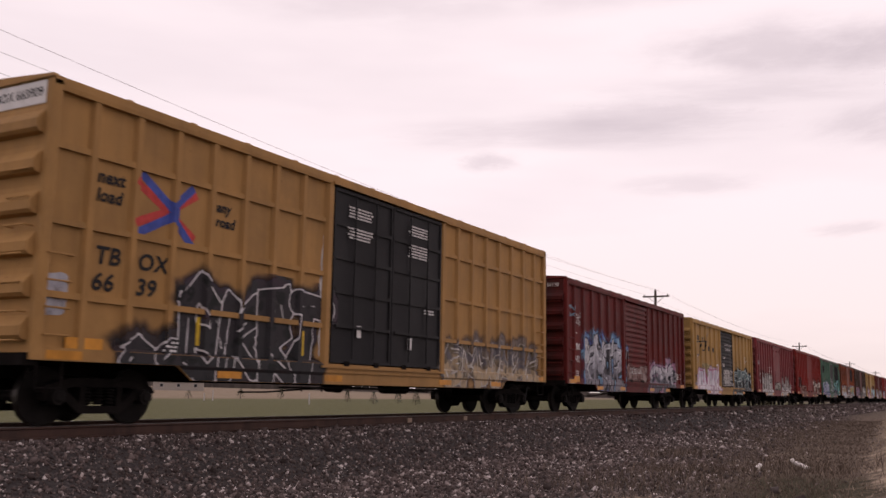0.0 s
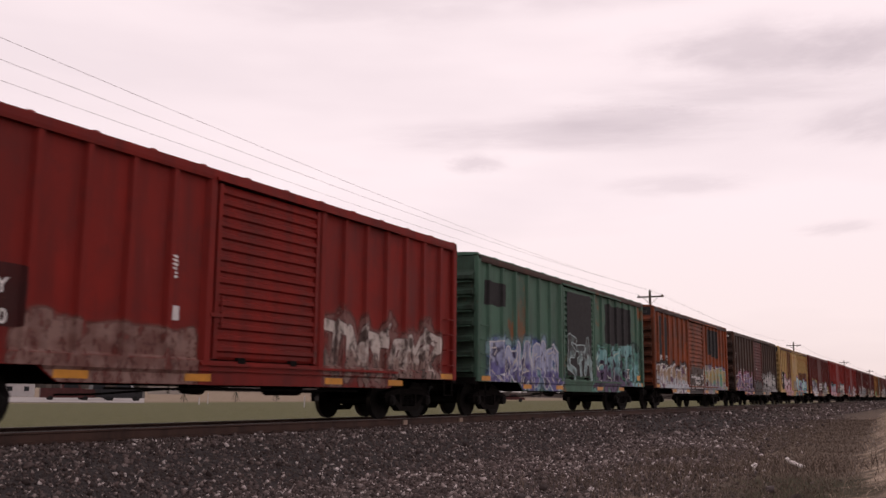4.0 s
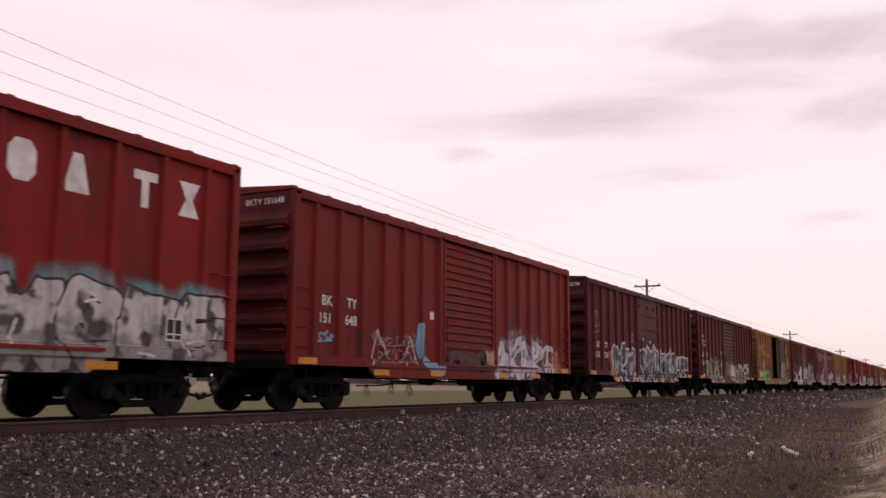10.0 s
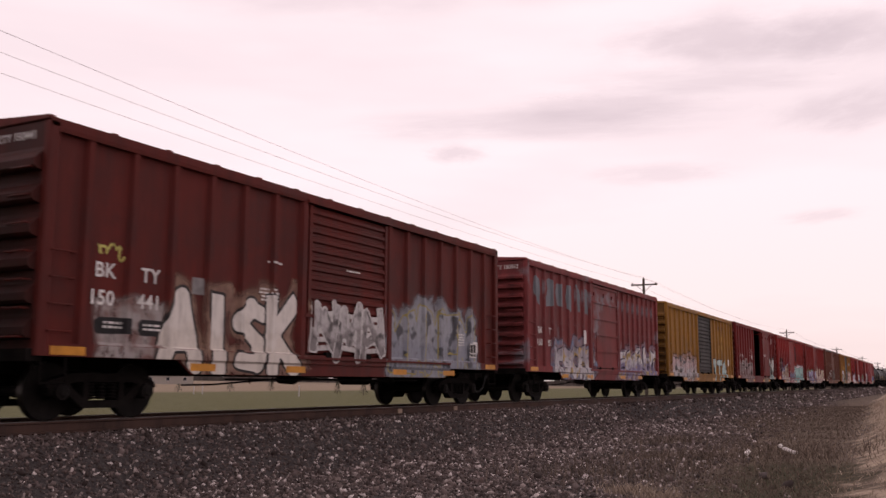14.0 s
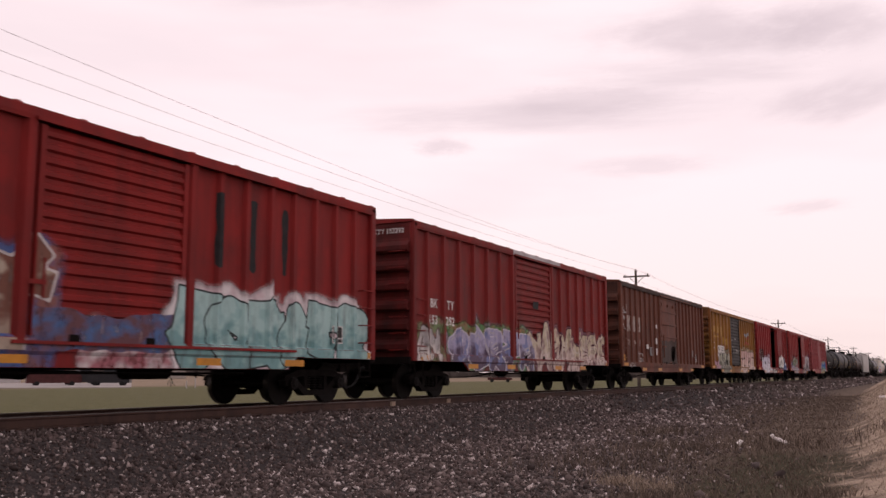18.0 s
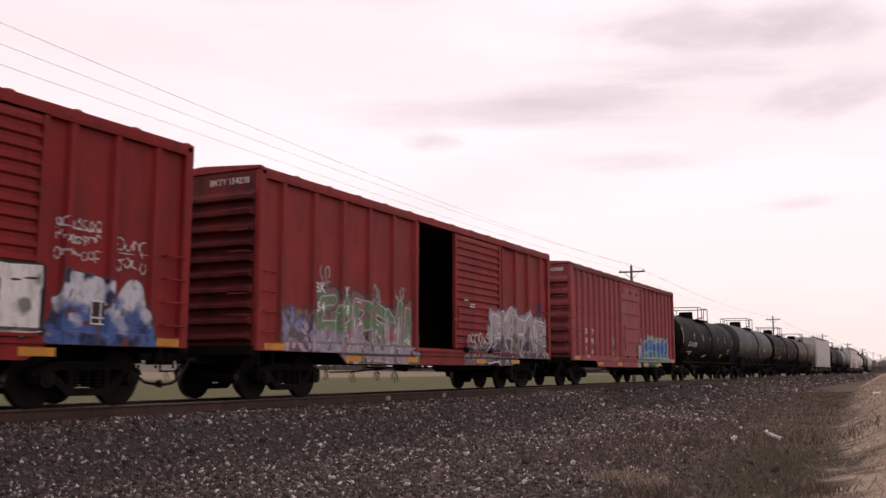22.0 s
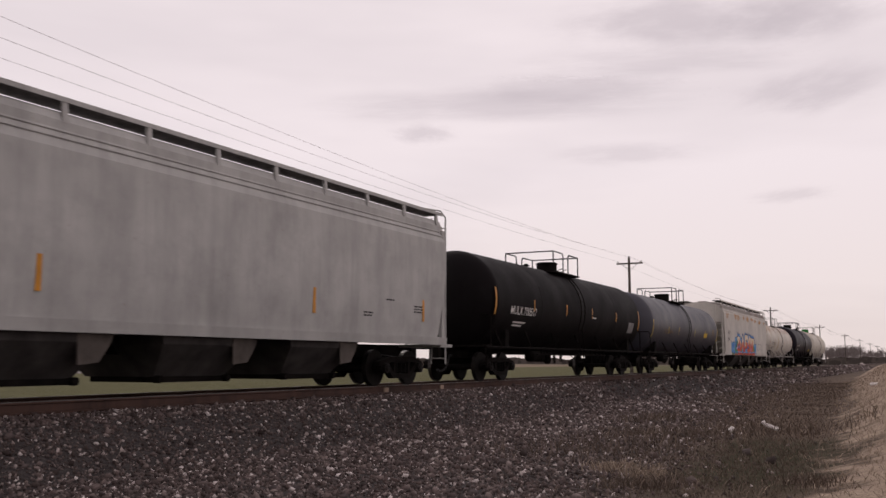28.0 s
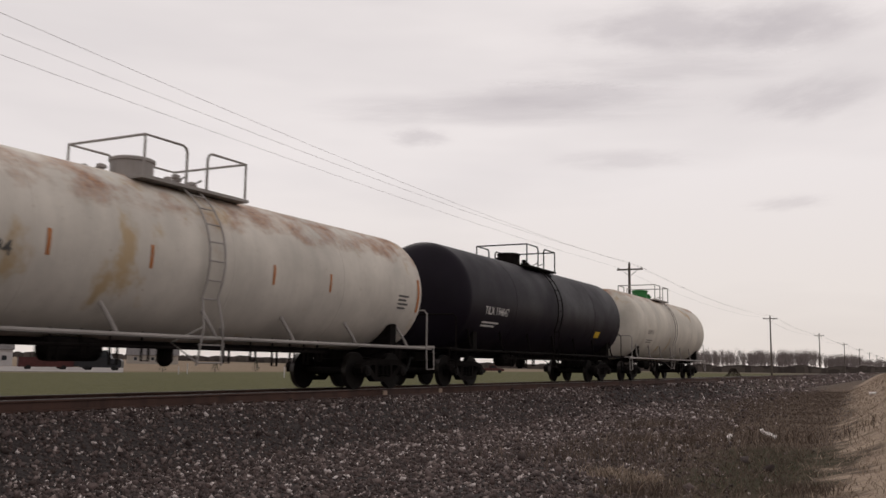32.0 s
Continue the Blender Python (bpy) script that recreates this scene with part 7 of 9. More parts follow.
# dark brown car with a red door
m = paint("dark_umber_paint", (0.066, 0.038, 0.029), 8.6, 0.32, 0.22, rust_col=(0.055, 0.028, 0.02), patch_col=(0.075, 0.036, 0.024), grime=0.6)
c = boxcar(143.49, 15.82, 4.56, m, "dark umber steel boxcar with a red ribbed door and violet graffiti", nl=6, nr=6, ends=6, door_mat=paint("weathered_red_door", (0.135, 0.030, 0.026), 2.6, 0.45, 0.3, rust_col=(0.03, 0.015, 0.013), patch_col=(0.05, 0.018, 0.015)))
DATA_PANELS.append((c, 6.45, 1.50))
marks(c, "BK", "TY", "153", "558", WHITE, y=-6.0, z=2.16, drop=0.5)
blob(c, -7.5, -5.0, 0.95, 1.8, (0.36, 0.12, 0.18), (0.30, 0.16, 0.22), 3, 0.3)
graffiti(c, -7.3, -1.6, 0.80, 2.0, 5, ((0.06, 0.05, 0.10), (0.20, 0.15, 0.24)), (0.56, 0.50, 0.55), ((0.30, 0.12, 0.18), (0.24, 0.10, 0.15)), 33, fat=1.0, ew=0.04, bloom=(0.16, 0.03, 0.05), gleam=(0.34, 0.28, 0.16), worn=0.25)
graffiti(c, 1.8, 7.7, 0.86, 2.1, 6, ((0.28, 0.28, 0.28), (0.46, 0.45, 0.44)), (0.10, 0.09, 0.085), ((0.18, 0.17, 0.17), (0.24, 0.23, 0.22)), 34, fat=0.85, ew=0.025, worn=0.6, ink=False)
tag(c, -7.7, 3.0, 0.5, 0.7, 35, GHOSTW)
tag(c, -6.9, 2.1, 0.5, 0.7, 36, GHOSTW)
patch(c, -7.85, -7.05, 1.0, 1.35, AMBER, 0.08, 2)
blob(c, -1.35, 1.6, 0.95, 1.8, (0.016, 0.015, 0.016), (0.03, 0.022, 0.02), 9, 0.3, 0.4)
plate(c, -2.4, 2.62, 0.25, 0.25, SIGN)
plate(c, -0.6, 2.5, 0.25, 0.08, SIGN)

# yellow and rust car
m = paint("ochre_yellow_paint", (0.54, 0.36, 0.14), 9.3, 0.60, 0.22, patch_col=(0.30, 0.12, 0.035), grime=0.25)
c = boxcar(161.3, 15.98, 4.52, m, "ochre-yellow boxcar with rusty panels and turquoise graffiti", nl=6, nr=6, door="p", ends=8, chord=paint("rusty_chord", (0.13, 0.055, 0.032), 4, 0.4))
RUSTP = paint("rust_brown_panel", (0.17, 0.068, 0.032), 3.3, 0.3, 0.1, grime=0.6)
for y0_, y1_ in ((-7.9, -7.25), (-4.3, -3.45), (-3.25, -2.45), (-2.3, -1.8)):
    patch(c, y0_, y1_, 1.4, 4.3, RUSTP, 0.07, 3)
patch(c, 1.95, 7.2, 1.9, 2.75, RUSTP, 0.12, 4)
patch(c, -7.05, -5.5, 1.25, 2.62, DPATCH, 0.02, 5)
part("end_panel", Mesher().box(0.3, 1.42, -c["e"] - 0.012, -c["e"] - 0.006, 4.18, 4.50), DPATCH, c["car"], "black panel on the top of the end")
marks(c, "BK", "TY", "154", "934", WHITE, y=-6.85, z=2.22)
blob(c, -6.1, -1.6, 1.6, 2.15, (0.08, 0.20, 0.17), (0.14, 0.26, 0.22), 3, 0.6)
graffiti(c, -5.9, -1.5, 0.82, 2.05, 4, ((0.50, 0.30, 0.33), (0.55, 0.46, 0.48)), (0.34, 0.09, 0.12), ((0.40, 0.20, 0.24), (0.42, 0.24, 0.28)), 37, fat=1.0, ew=0.035, worn=0.35)
blob(c, 0.8, 7.9, 0.95, 2.3, (0.34, 0.05, 0.13), (0.40, 0.10, 0.20), 3, 0.45)
graffiti(c, 0.6, 7.4, 0.80, 2.2, 4, ((0.10, 0.30, 0.32), (0.34, 0.54, 0.55)), (0.02, 0.025, 0.03), ((0.34, 0.07, 0.15), (0.36, 0.12, 0.20)), 38, fat=0.95, ew=0.05, shade=(0.02, 0.025, 0.04), gleam=(0.62, 0.70, 0.70), bloom=(0.20, 0.16, 0.30), worn=0.2)
blob(c, 0.3, 7.2, 0.76, 1.1, (0.10, 0.30, 0.32), (0.16, 0.38, 0.38), 6, 0.3)
blob(c, -1.2, 0.8, 1.2, 2.0, (0.24, 0.14, 0.10), (0.20, 0.24, 0.22), 9, 0.7)
tag(c, 6.9, 2.2, 0.7, 0.8, 40, GHOSTW)
plate(c, -7.5, 1.28, 0.45, 0.3, AMBER)

# brown-red car
m = paint("brown_red_paint", (0.127, 0.026, 0.021), 10.2, 0.18, rust_col=(0.05, 0.022, 0.017), grime=0.66)
c = boxcar(178.79, 15.86, 4.55, m, "brown-red steel boxcar with grey and yellow graffiti", nl=6, nr=6, ends=5)
DATA_PANELS.append((c, 6.30, 1.50))
marks(c, "BK", "TY", "153", "401", WHITE, y=-6.95, z=2.32)
graffiti(c, -5.5, -1.7, 0.80, 2.15, 4, ((0.55, 0.54, 0.56), (0.13, 0.13, 0.14)), (0.03, 0.028, 0.03), ((0.42, 0.32, 0.10), (0.20, 0.18, 0.17)), 41, fat=1.05, ew=0.03, gleam=IVORY, bloom=(0.34, 0.33, 0.40), worn=0.3)
graffiti(c, 1.9, 6.4, 0.85, 2.0, 5, ((0.26, 0.27, 0.23), (0.46, 0.44, 0.52)), (0.06, 0.06, 0.05), ((0.22, 0.22, 0.17), (0.14, 0.11, 0.09)), 42, fat=0.85, ew=0.03, gleam=IVORY, worn=0.35)
blob(c, 5.9, 7.7, 0.98, 1.8, (0.44, 0.32, 0.06), (0.36, 0.28, 0.08), 7, 0.4)
for z_ in (1.32, 1.58, 1.84):
    tag(c, -1.1, z_, 2.5, 0.22, int(z_ * 100), WPAINT, 3, 0.036)
patch(c, -7.8, -7.1, 1.05, 1.7, spray((0.42, 0.30, 0.07), (0.38, 0.26, 0.05)), 0.12, 3)
stencils(c, WHITE, [(-2.3, 2.3, 0.3, 2), (-6.9, 1.55, 0.4, 3), (4.4, 3.3, 0.08, 1)])

# bright red car with a white trade name
m = paint("bright_red_paint", (0.261, 0.024, 0.02), 11.2, 0.1, rust_col=(0.08, 0.02, 0.016), grime=0.66)
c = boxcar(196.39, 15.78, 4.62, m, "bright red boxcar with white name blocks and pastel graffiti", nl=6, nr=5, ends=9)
DATA_PANELS.append((c, 6.45, 1.50))
for y_, shape in ((3.03, [(0.12, 0), (0.36, 0), (0.48, 0.14), (0.48, 0.48), (0.36, 0.62), (0.12, 0.62), (0, 0.48), (0, 0.14)]), (4.0, [(0, 0), (0.50, 0), (0.34, 0.62), (0.16, 0.62)]),
                  (5.38, [(0.18, 0), (0.34, 0), (0.34, 0.46), (0.52, 0.46), (0.52, 0.62), (0, 0.62), (0, 0.46), (0.18, 0.46)]), (6.42, [(0, 0), (0.5, 0), (0.33, 0.31), (0.5, 0.62), (0, 0.62), (0.17, 0.31)])):
    part("name_block", Mesher().prism([(y_ + p_, 3.49 + q_) for p_, q_ in shape], "x", 1.474, 1.478), WHITE, c["car"], "white painted shape of a trade name")
patch(c, -6.9, -5.0, 1.95, 2.4, DPATCH, 0.02, 2)
marks(c, "BK", "TY", "150", "276", WHITE, y=-6.8, z=2.38, drop=0.38)
blob(c, -7.85, -1.9, 1.4, 2.15, (0.13, 0.30, 0.34), (0.18, 0.36, 0.40), 3, 0.35)
graffiti(c, -7.6, -1.7, 0.80, 1.98, 6, ((0.46, 0.22, 0.26), (0.36, 0.34, 0.38), 1.3), (0.07, 0.06, 0.08), ((0.16, 0.32, 0.36), (0.24, 0.30, 0.34)), 44, fat=0.95, ew=0.03, gleam=(0.60, 0.58, 0.62), bloom=(0.26, 0.16, 0.24), worn=0.3)
for y_, w_ in ((-6.85, 0.80), (-5.78, 0.85)):
    patch(c, y_, y_ + w_, 1.92, 2.34, DPATCH, 0.02, 2)
graffiti(c, 1.8, 7.7, 0.82, 2.1, 5, ((0.24, 0.23, 0.22), (0.50, 0.48, 0.47)), (0.035, 0.035, 0.035), ((0.10, 0.24, 0.25), (0.24, 0.20, 0.21)), 45, fat=1.0, ew=0.04, shade=(0.03, 0.03, 0.03), gleam=(0.62, 0.60, 0.58), worn=0.25)
blob(c, -1.3, 1.6, 1.2, 1.75, (0.03, 0.027, 0.022), (0.06, 0.05, 0.035), 4, 0.3)
blob(c, 0.0, 0.6, 1.2, 1.6, (0.26, 0.25, 0.14), (0.3, 0.28, 0.18), 8, 0.4)
blob(c, -0.2, 1.0, 1.85, 2.15, (0.20, 0.18, 0.15), (0.26, 0.23, 0.20), 9, 0.6)
patch(c, -7.6, -1.6, 0.84, 1.15, spray((0.42, 0.21, 0.22), (0.44, 0.27, 0.26)), 0.12, 4)
stencils(c, WHITE, [(-2.6, 2.85, 0.3, 5)])

# red car
m = paint("signal_red_paint", (0.219, 0.025, 0.021), 12.2, 0.12, rust_col=(0.07, 0.022, 0.018), grime=0.66)
c = boxcar(213.91, 15.79, 4.58, m, "red steel boxcar with sparse blue and silver graffiti", nl=6, nr=6, ends=6)
marks(c, "BK", "TY", "151", "648", WHITE, y=-6.85, z=2.27, size=0.22, drop=0.38)
graffiti(c, 2.0, 5.4, 0.80, 1.9, 4, ((0.50, 0.49, 0.54), (0.56, 0.55, 0.56)), (0.06, 0.05, 0.08), ((0.20, 0.14, 0.20), (0.24, 0.13, 0.11)), 47, fat=0.95, ew=0.035, bloom=(0.26, 0.24, 0.36), worn=0.3)
blob(c, 5.2, 7.1, 0.85, 1.9, (0.36, 0.14, 0.06), (0.30, 0.10, 0.07), 8, 0.6, 0.4)
ring = [(5.98 + 0.46 * math.cos(k_ * math.pi / 12), 1.36 + 0.46 * math.sin(k_ * math.pi / 12)) for k_ in range(25)]
spokes = [[(5.98, 1.82), (5.98, 0.90)], [(5.98, 1.36), (5.66, 1.04)], [(5.98, 1.36), (6.30, 1.04)]]
strokes(c, BLACKL, [ring] + spokes, 0.125, "black outline of a sprayed ring", square=False)
strokes(c, spray((0.46, 0.45, 0.52), (0.54, 0.53, 0.54)), [ring] + spokes, 0.085, "pale sprayed ring with three spokes", lift=0.008, square=False)
SKYP = spray((0.14, 0.30, 0.42), (0.20, 0.36, 0.46), worn=0.3)
strokes(c, SKYP, [[(-2.55, 2.0), (-2.65, 1.5), (-2.4, 1.2), (-1.9, 1.0), (-1.4, 0.95)]], 0.13, "blue sprayed hook", square=False)
for k_ in range(5):
    strokes(c, WPAINT if k_ % 2 else BLACKL, [[(-5.6 + k_ * 0.75, 1.05), (-5.3 + k_ * 0.75, 1.75 + 0.1 * (k_ % 3)), (-5.0 + k_ * 0.75, 1.2)]], 0.028, "loose sprayed arc", square=False)
blob(c, -1.2, 1.2, 1.0, 1.5, (0.05, 0.03, 0.03), (0.09, 0.035, 0.03), 5, 0.7)
blob(c, 1.0, 1.8, 1.1, 1.6, (0.40, 0.26, 0.18), (0.34, 0.10, 0.08), 6, 0.5)
tag(c, -6.9, 1.5, 0.5, 0.35, 49, spray((0.16, 0.30, 0.36), (0.14, 0.26, 0.32)), 4, 0.04)
tag(c, -4.8, 1.1, 2.0, 0.8, 50, GHOSTW, 4)
plate(c, -1.95, 2.35, 0.2, 0.2, SIGN)

# deep maroon car with a plug door
m = paint("deep_maroon_paint", (0.102, 0.016, 0.015), 13.2, 0.12, rust_col=(0.045, 0.018, 0.015), grime=0.66)
c = boxcar(231.7, 15.88, 4.56, m, "deep maroon boxcar with a plug door and white block graffiti", nl=6, nr=6, door="p", ends=6)
marks(c, "BK", "TY", "155", "739", WHITE, y=-6.85, z=2.05, size=0.22, drop=0.40)
graffiti(c, -4.8, 6.9, 0.80, 2.12, 8, ((0.035, 0.036, 0.040), (0.10, 0.105, 0.11)), (0.54, 0.52, 0.52), ((0.34, 0.15, 0.12), (0.26, 0.11, 0.09)), 51, fat=1.2, ew=0.085, bloom=(0.30, 0.34, 0.38), worn=0.25, mist=0.22)
blob(c, -5.4, -4.7, 0.85, 1.9, (0.30, 0.09, 0.08), (0.36, 0.14, 0.11), 3, 0.5)
tag(c, -6.95, 2.6, 0.5, 1.0, 52, GHOSTW, 3, 0.03)
stencils(c, WHITE, [(-2.4, 2.75, 0.35, 6), (-0.9, 2.6, 0.2, 2), (0.2, 2.5, 0.2, 2)])

# dusky maroon car
m = paint("dusky_maroon_paint", (0.102, 0.02, 0.018), 14.2, 0.2, rust_col=(0.05, 0.022, 0.018), grime=0.66)
c = boxcar(249.45, 16.07, 4.57, m, "dusky maroon boxcar with tan and red graffiti", nl=6, nr=6, ends=6)
DATA_PANELS.append((c, 6.45, 1.50))
marks(c, "BK", "TY", "153", "595", WHITE, y=-7.05, z=2.19)
graffiti(c, -6.2, -1.7, 0.82, 1.95, 5, ((0.24, 0.22, 0.20), (0.34, 0.25, 0.16)), (0.05, 0.035, 0.03), ((0.12, 0.07, 0.05), (0.16, 0.12, 0.10)), 53, fat=0.85, gleam=(0.42, 0.38, 0.32), worn=0.75)
graffiti(c, 1.7, 6.4, 0.9, 1.98, 5, ((0.26, 0.25, 0.23), (0.46, 0.44, 0.41)), (0.06, 0.04, 0.04), ((0.16, 0.10, 0.09), (0.11, 0.06, 0.055)), 54, fat=0.7, ew=0.025, worn=0.55)
graffiti(c, 0.2, 1.7, 0.95, 1.9, 2, ((0.62, 0.58, 0.54), (0.5, 0.45, 0.42)), (0.34, 0.04, 0.035), ((0.26, 0.05, 0.04), (0.14, 0.04, 0.04)), 55, fat=0.9, mist=0.15)
blob(c, -1.2, 0.2, 1.1, 2.0, (0.10, 0.07, 0.06), (0.16, 0.13, 0.11), 7, 0.8)
tag(c, -7.05, 2.75, 0.7, 0.7, 56, WPAINT, 6)
plate(c, -2.1, 2.5, 0.2, 0.2, SIGN)
plate(c, -4.85, 2.1, 0.25, 0.25, GREYP)
plate(c, -6.95, 1.14, 0.5, 0.2, AMBER)

# rusty yellow car, door slid open
m = paint("rusty_orange_yellow", (0.27, 0.108, 0.034), 15.3, 0.3, 0.1, rust_col=(0.10, 0.035, 0.018), patch_col=(0.16, 0.055, 0.025), grime=0.6)
BLKD2 = paint("dull_black_door", (0.04, 0.038, 0.038), 6.4, 0.1)
c = boxcar(267.1, 15.73, 4.52, m, "rusty orange-yellow boxcar, door open, with green graffiti", nl=5, nr=6, opened=3.2, door_mat=BLKD2, ends=8, roof_mat=GALV, chord=paint("yellow_chord", (0.34, 0.20, 0.05), 4, 0.2))
DATA_PANELS.append((c, 6.15, 1.50))
OLDY = paint("old_yellow_overpaint", (0.462, 0.258, 0.057), 3.3, 0.1, grime=0.3)
for y0_, y1_, z0_, z1_ in ((-6.9, -6.3, 3.3, 3.7), (-6.0, -5.3, 3.35, 3.65), (-5.0, -4.3, 3.3, 3.75), (-7.0, -6.95, 2.6, 3.2), (-7.0, -5.9, 2.6, 2.66), (-5.8, -4.9, 2.85, 3.1), (-4.4, -3.9, 2.75, 3.15), (-3.7, -3.1, 2.75, 3.0), (-2.9, -2.3, 2.7, 3.0), (6.0, 7.2, 2.0, 2.9), (5.6, 6.4, 3.2, 3.9)):
    patch(c, y0_, y1_, z0_, z1_, OLDY, 0.03, 3)
strokes(c, OLDY, [[(p_, q_ - 0.07) for p_, q_ in RAILMARK[0]]], 0.045, "old yellow outline of an emblem", "emblem")
patch(c, -5.95, -4.05, 1.70, 2.48, paint("buff_panel", (0.42, 0.29, 0.11), 8.8, 0.1), 0.02, 4)
b = Mesher()
for word, y, z in (("RB", -5.66, 2.16), ("OX", -4.72, 2.16), ("334", -5.80, 1.80), ("29", -4.70, 1.80)):
    side_text(b, word, y, z, 0.25, flat, 0.012)
part("lettering", b, BLACKD, c["car"], "dark reporting marks")
blob(c, -7.3, -6.3, 0.98, 1.85, (0.36, 0.08, 0.06), (0.42, 0.14, 0.10), 3, 0.4)
blob(c, -3.4, -2.6, 0.9, 1.85, (0.34, 0.07, 0.05), (0.16, 0.24, 0.10), 4, 0.5)
graffiti(c, -6.55, -2.9, 0.78, 1.75, 4, ((0.08, 0.26, 0.05), (0.30, 0.46, 0.18), 1.25), (0.03, 0.04, 0.02), ((0.12, 0.24, 0.08), (0.30, 0.12, 0.06)), 57, fat=1.2, ew=0.045, gleam=(0.66, 0.70, 0.60), worn=0.15, ink=False)
graffiti(c, 2.05, 4.6, 1.2, 2.35, 3, ((0.05, 0.05, 0.052), (0.10, 0.10, 0.10)), (0.62, 0.60, 0.60), None, 58, fat=0.9, ew=0.05, gleam=(0.55, 0.53, 0.53), worn=0.3)
patch(c, 2.0, 7.0, 0.80, 1.12, spray((0.10, 0.20, 0.06), (0.25, 0.07, 0.04)), 0.1, 4)
patch(c, -2.9, -1.7, 0.85, 1.7, spray((0.14, 0.22, 0.08), (0.22, 0.10, 0.06)), 0.14, 5)
tag(c, -6.75, 2.0, 0.35, 0.4, 59)
plate(c, 6.3, 1.75, 0.3, 0.35, GREYP)
plate(c, -2.35, 1.8, 0.15, 0.25, SIGN)

# brown-maroon car with white graffiti
m = paint("brown_maroon_paint", (0.124, 0.025, 0.02), 16.2, 0.2, rust_col=(0.05, 0.022, 0.017), grime=0.66)
c = boxcar(284.46, 15.87, 4.52, m, "brown-maroon boxcar with bold white and grey graffiti", nl=6, nr=6, ends=6, roof_mat=m)
DATA_PANELS.append((c, 6.30, 1.50))
marks(c, "BK", "TY", "150", "441", WHITE, y=-6.95, z=2.25)
blob(c, -6.9, -5.4, 0.98, 1.95, (0.30, 0.27, 0.26), (0.16, 0.09, 0.08), 3, 0.6)
for y_, w_ in ((-6.85, 0.75), (-5.95, 0.62)):
    patch(c, y_, y_ + w_, 1.36, 1.62, DPATCH, 0.02, 4)
stencils(c, WHITE, [(-6.7, 1.52, 0.4, 2), (-5.85, 1.52, 0.4, 2)])
tag(c, -6.85, 2.55, 0.55, 0.32, 161, spray((0.50, 0.46, 0.14), (0.42, 0.38, 0.10)), 4, 0.03)
graffiti(c, -5.5, -1.7, 0.78, 2.25, "AISK", ((0.58, 0.53, 0.48), (0.64, 0.60, 0.56)), (0.022, 0.02, 0.02), ((0.17, 0.09, 0.07), (0.24, 0.15, 0.11)), 61, fat=1.25, ew=0.05, worn=0.15, ink=False)
for z_ in (1.32, 1.50, 1.68, 1.86, 2.04):
    strokes(c, WPAINT, [[(-1.1, z_), (-0.3, z_ + 0.05), (0.6, z_ - 0.02), (1.5, z_ + 0.03)]], 0.055, "pale sprayed band across the door", square=False)
graffiti(c, -1.25, 1.5, 1.2, 2.3, 3, ((0.20, 0.18, 0.18), (0.40, 0.38, 0.38)), (0.52, 0.50, 0.49), None, 62, fat=0.6, ew=0.04, worn=0.6, ink=False)
blob(c, 1.9, 6.7, 0.80, 1.9, (0.19, 0.20, 0.23), (0.24, 0.25, 0.28), 3, 0.35)
graffiti(c, 1.9, 6.4, 0.85, 2.45, 5, ((0.22, 0.23, 0.27), (0.27, 0.28, 0.31)), (0.30, 0.25, 0.08), ((0.20, 0.21, 0.24), (0.24, 0.24, 0.26)), 63, fat=1.3, ew=0.035, worn=0.3, ink=False)
stencils(c, WHITE, [(-2.7, 2.95, 0.5, 1), (-2.9, 2.4, 0.6, 4), (5.4, 1.9, 0.5, 5), (-0.1, 3.05, 0.6, 1)])
plate(c, -4.6, 2.3, 0.3, 0.3, GREYP)
plate(c, 6.6, 1.6, 0.3, 0.3, SIGN)

# pink-grey car with a plug door
m = paint("faded_pink_paint", (0.233, 0.057, 0.059), 17.2, 0.15, 0.12, rust_col=(0.09, 0.035, 0.03), patch_col=(0.20, 0.17, 0.19), grime=0.66)
c = boxcar(302.45, 15.5, 4.56, m, "faded pink boxcar with bluish bleached patches and lilac graffiti", nl=7, nr=7, door="p", ends=10, darken=0.3)
BLEACH = paint("bleached_blue_grey", (0.22, 0.24, 0.27), 5.5, 0.15, grime=0.6)
for y0_ in (-7.0, -5.9, -5.0, -4.0, -3.1, -2.2):
    patch(c, y0_, y0_ + 0.5, 3.2, 4.1, BLEACH, 0.14, y0_)
marks(c, "BK", "TY", "150", "013", WHITE, y=-6.75, z=2.25, size=0.22, drop=0.4)
graffiti(c, -5.3, -1.3, 0.82, 2.0, 5, ((0.46, 0.44, 0.46), (0.34, 0.31, 0.34)), (0.06, 0.05, 0.06), ((0.14, 0.20, 0.30), (0.24, 0.16, 0.18)), 64, fat=0.8, bloom=(0.40, 0.27, 0.10), gleam=PALE)
graffiti(c, 1.9, 7.6, 0.82, 2.05, 6, ((0.22, 0.19, 0.30), (0.56, 0.54, 0.56)), (0.06, 0.05, 0.08), ((0.20, 0.13, 0.18), (0.24, 0.16, 0.18)), 65, fat=0.85, bloom=(0.36, 0.26, 0.10))
plate(c, -2.3, 2.3, 0.25, 0.5, SIGN)

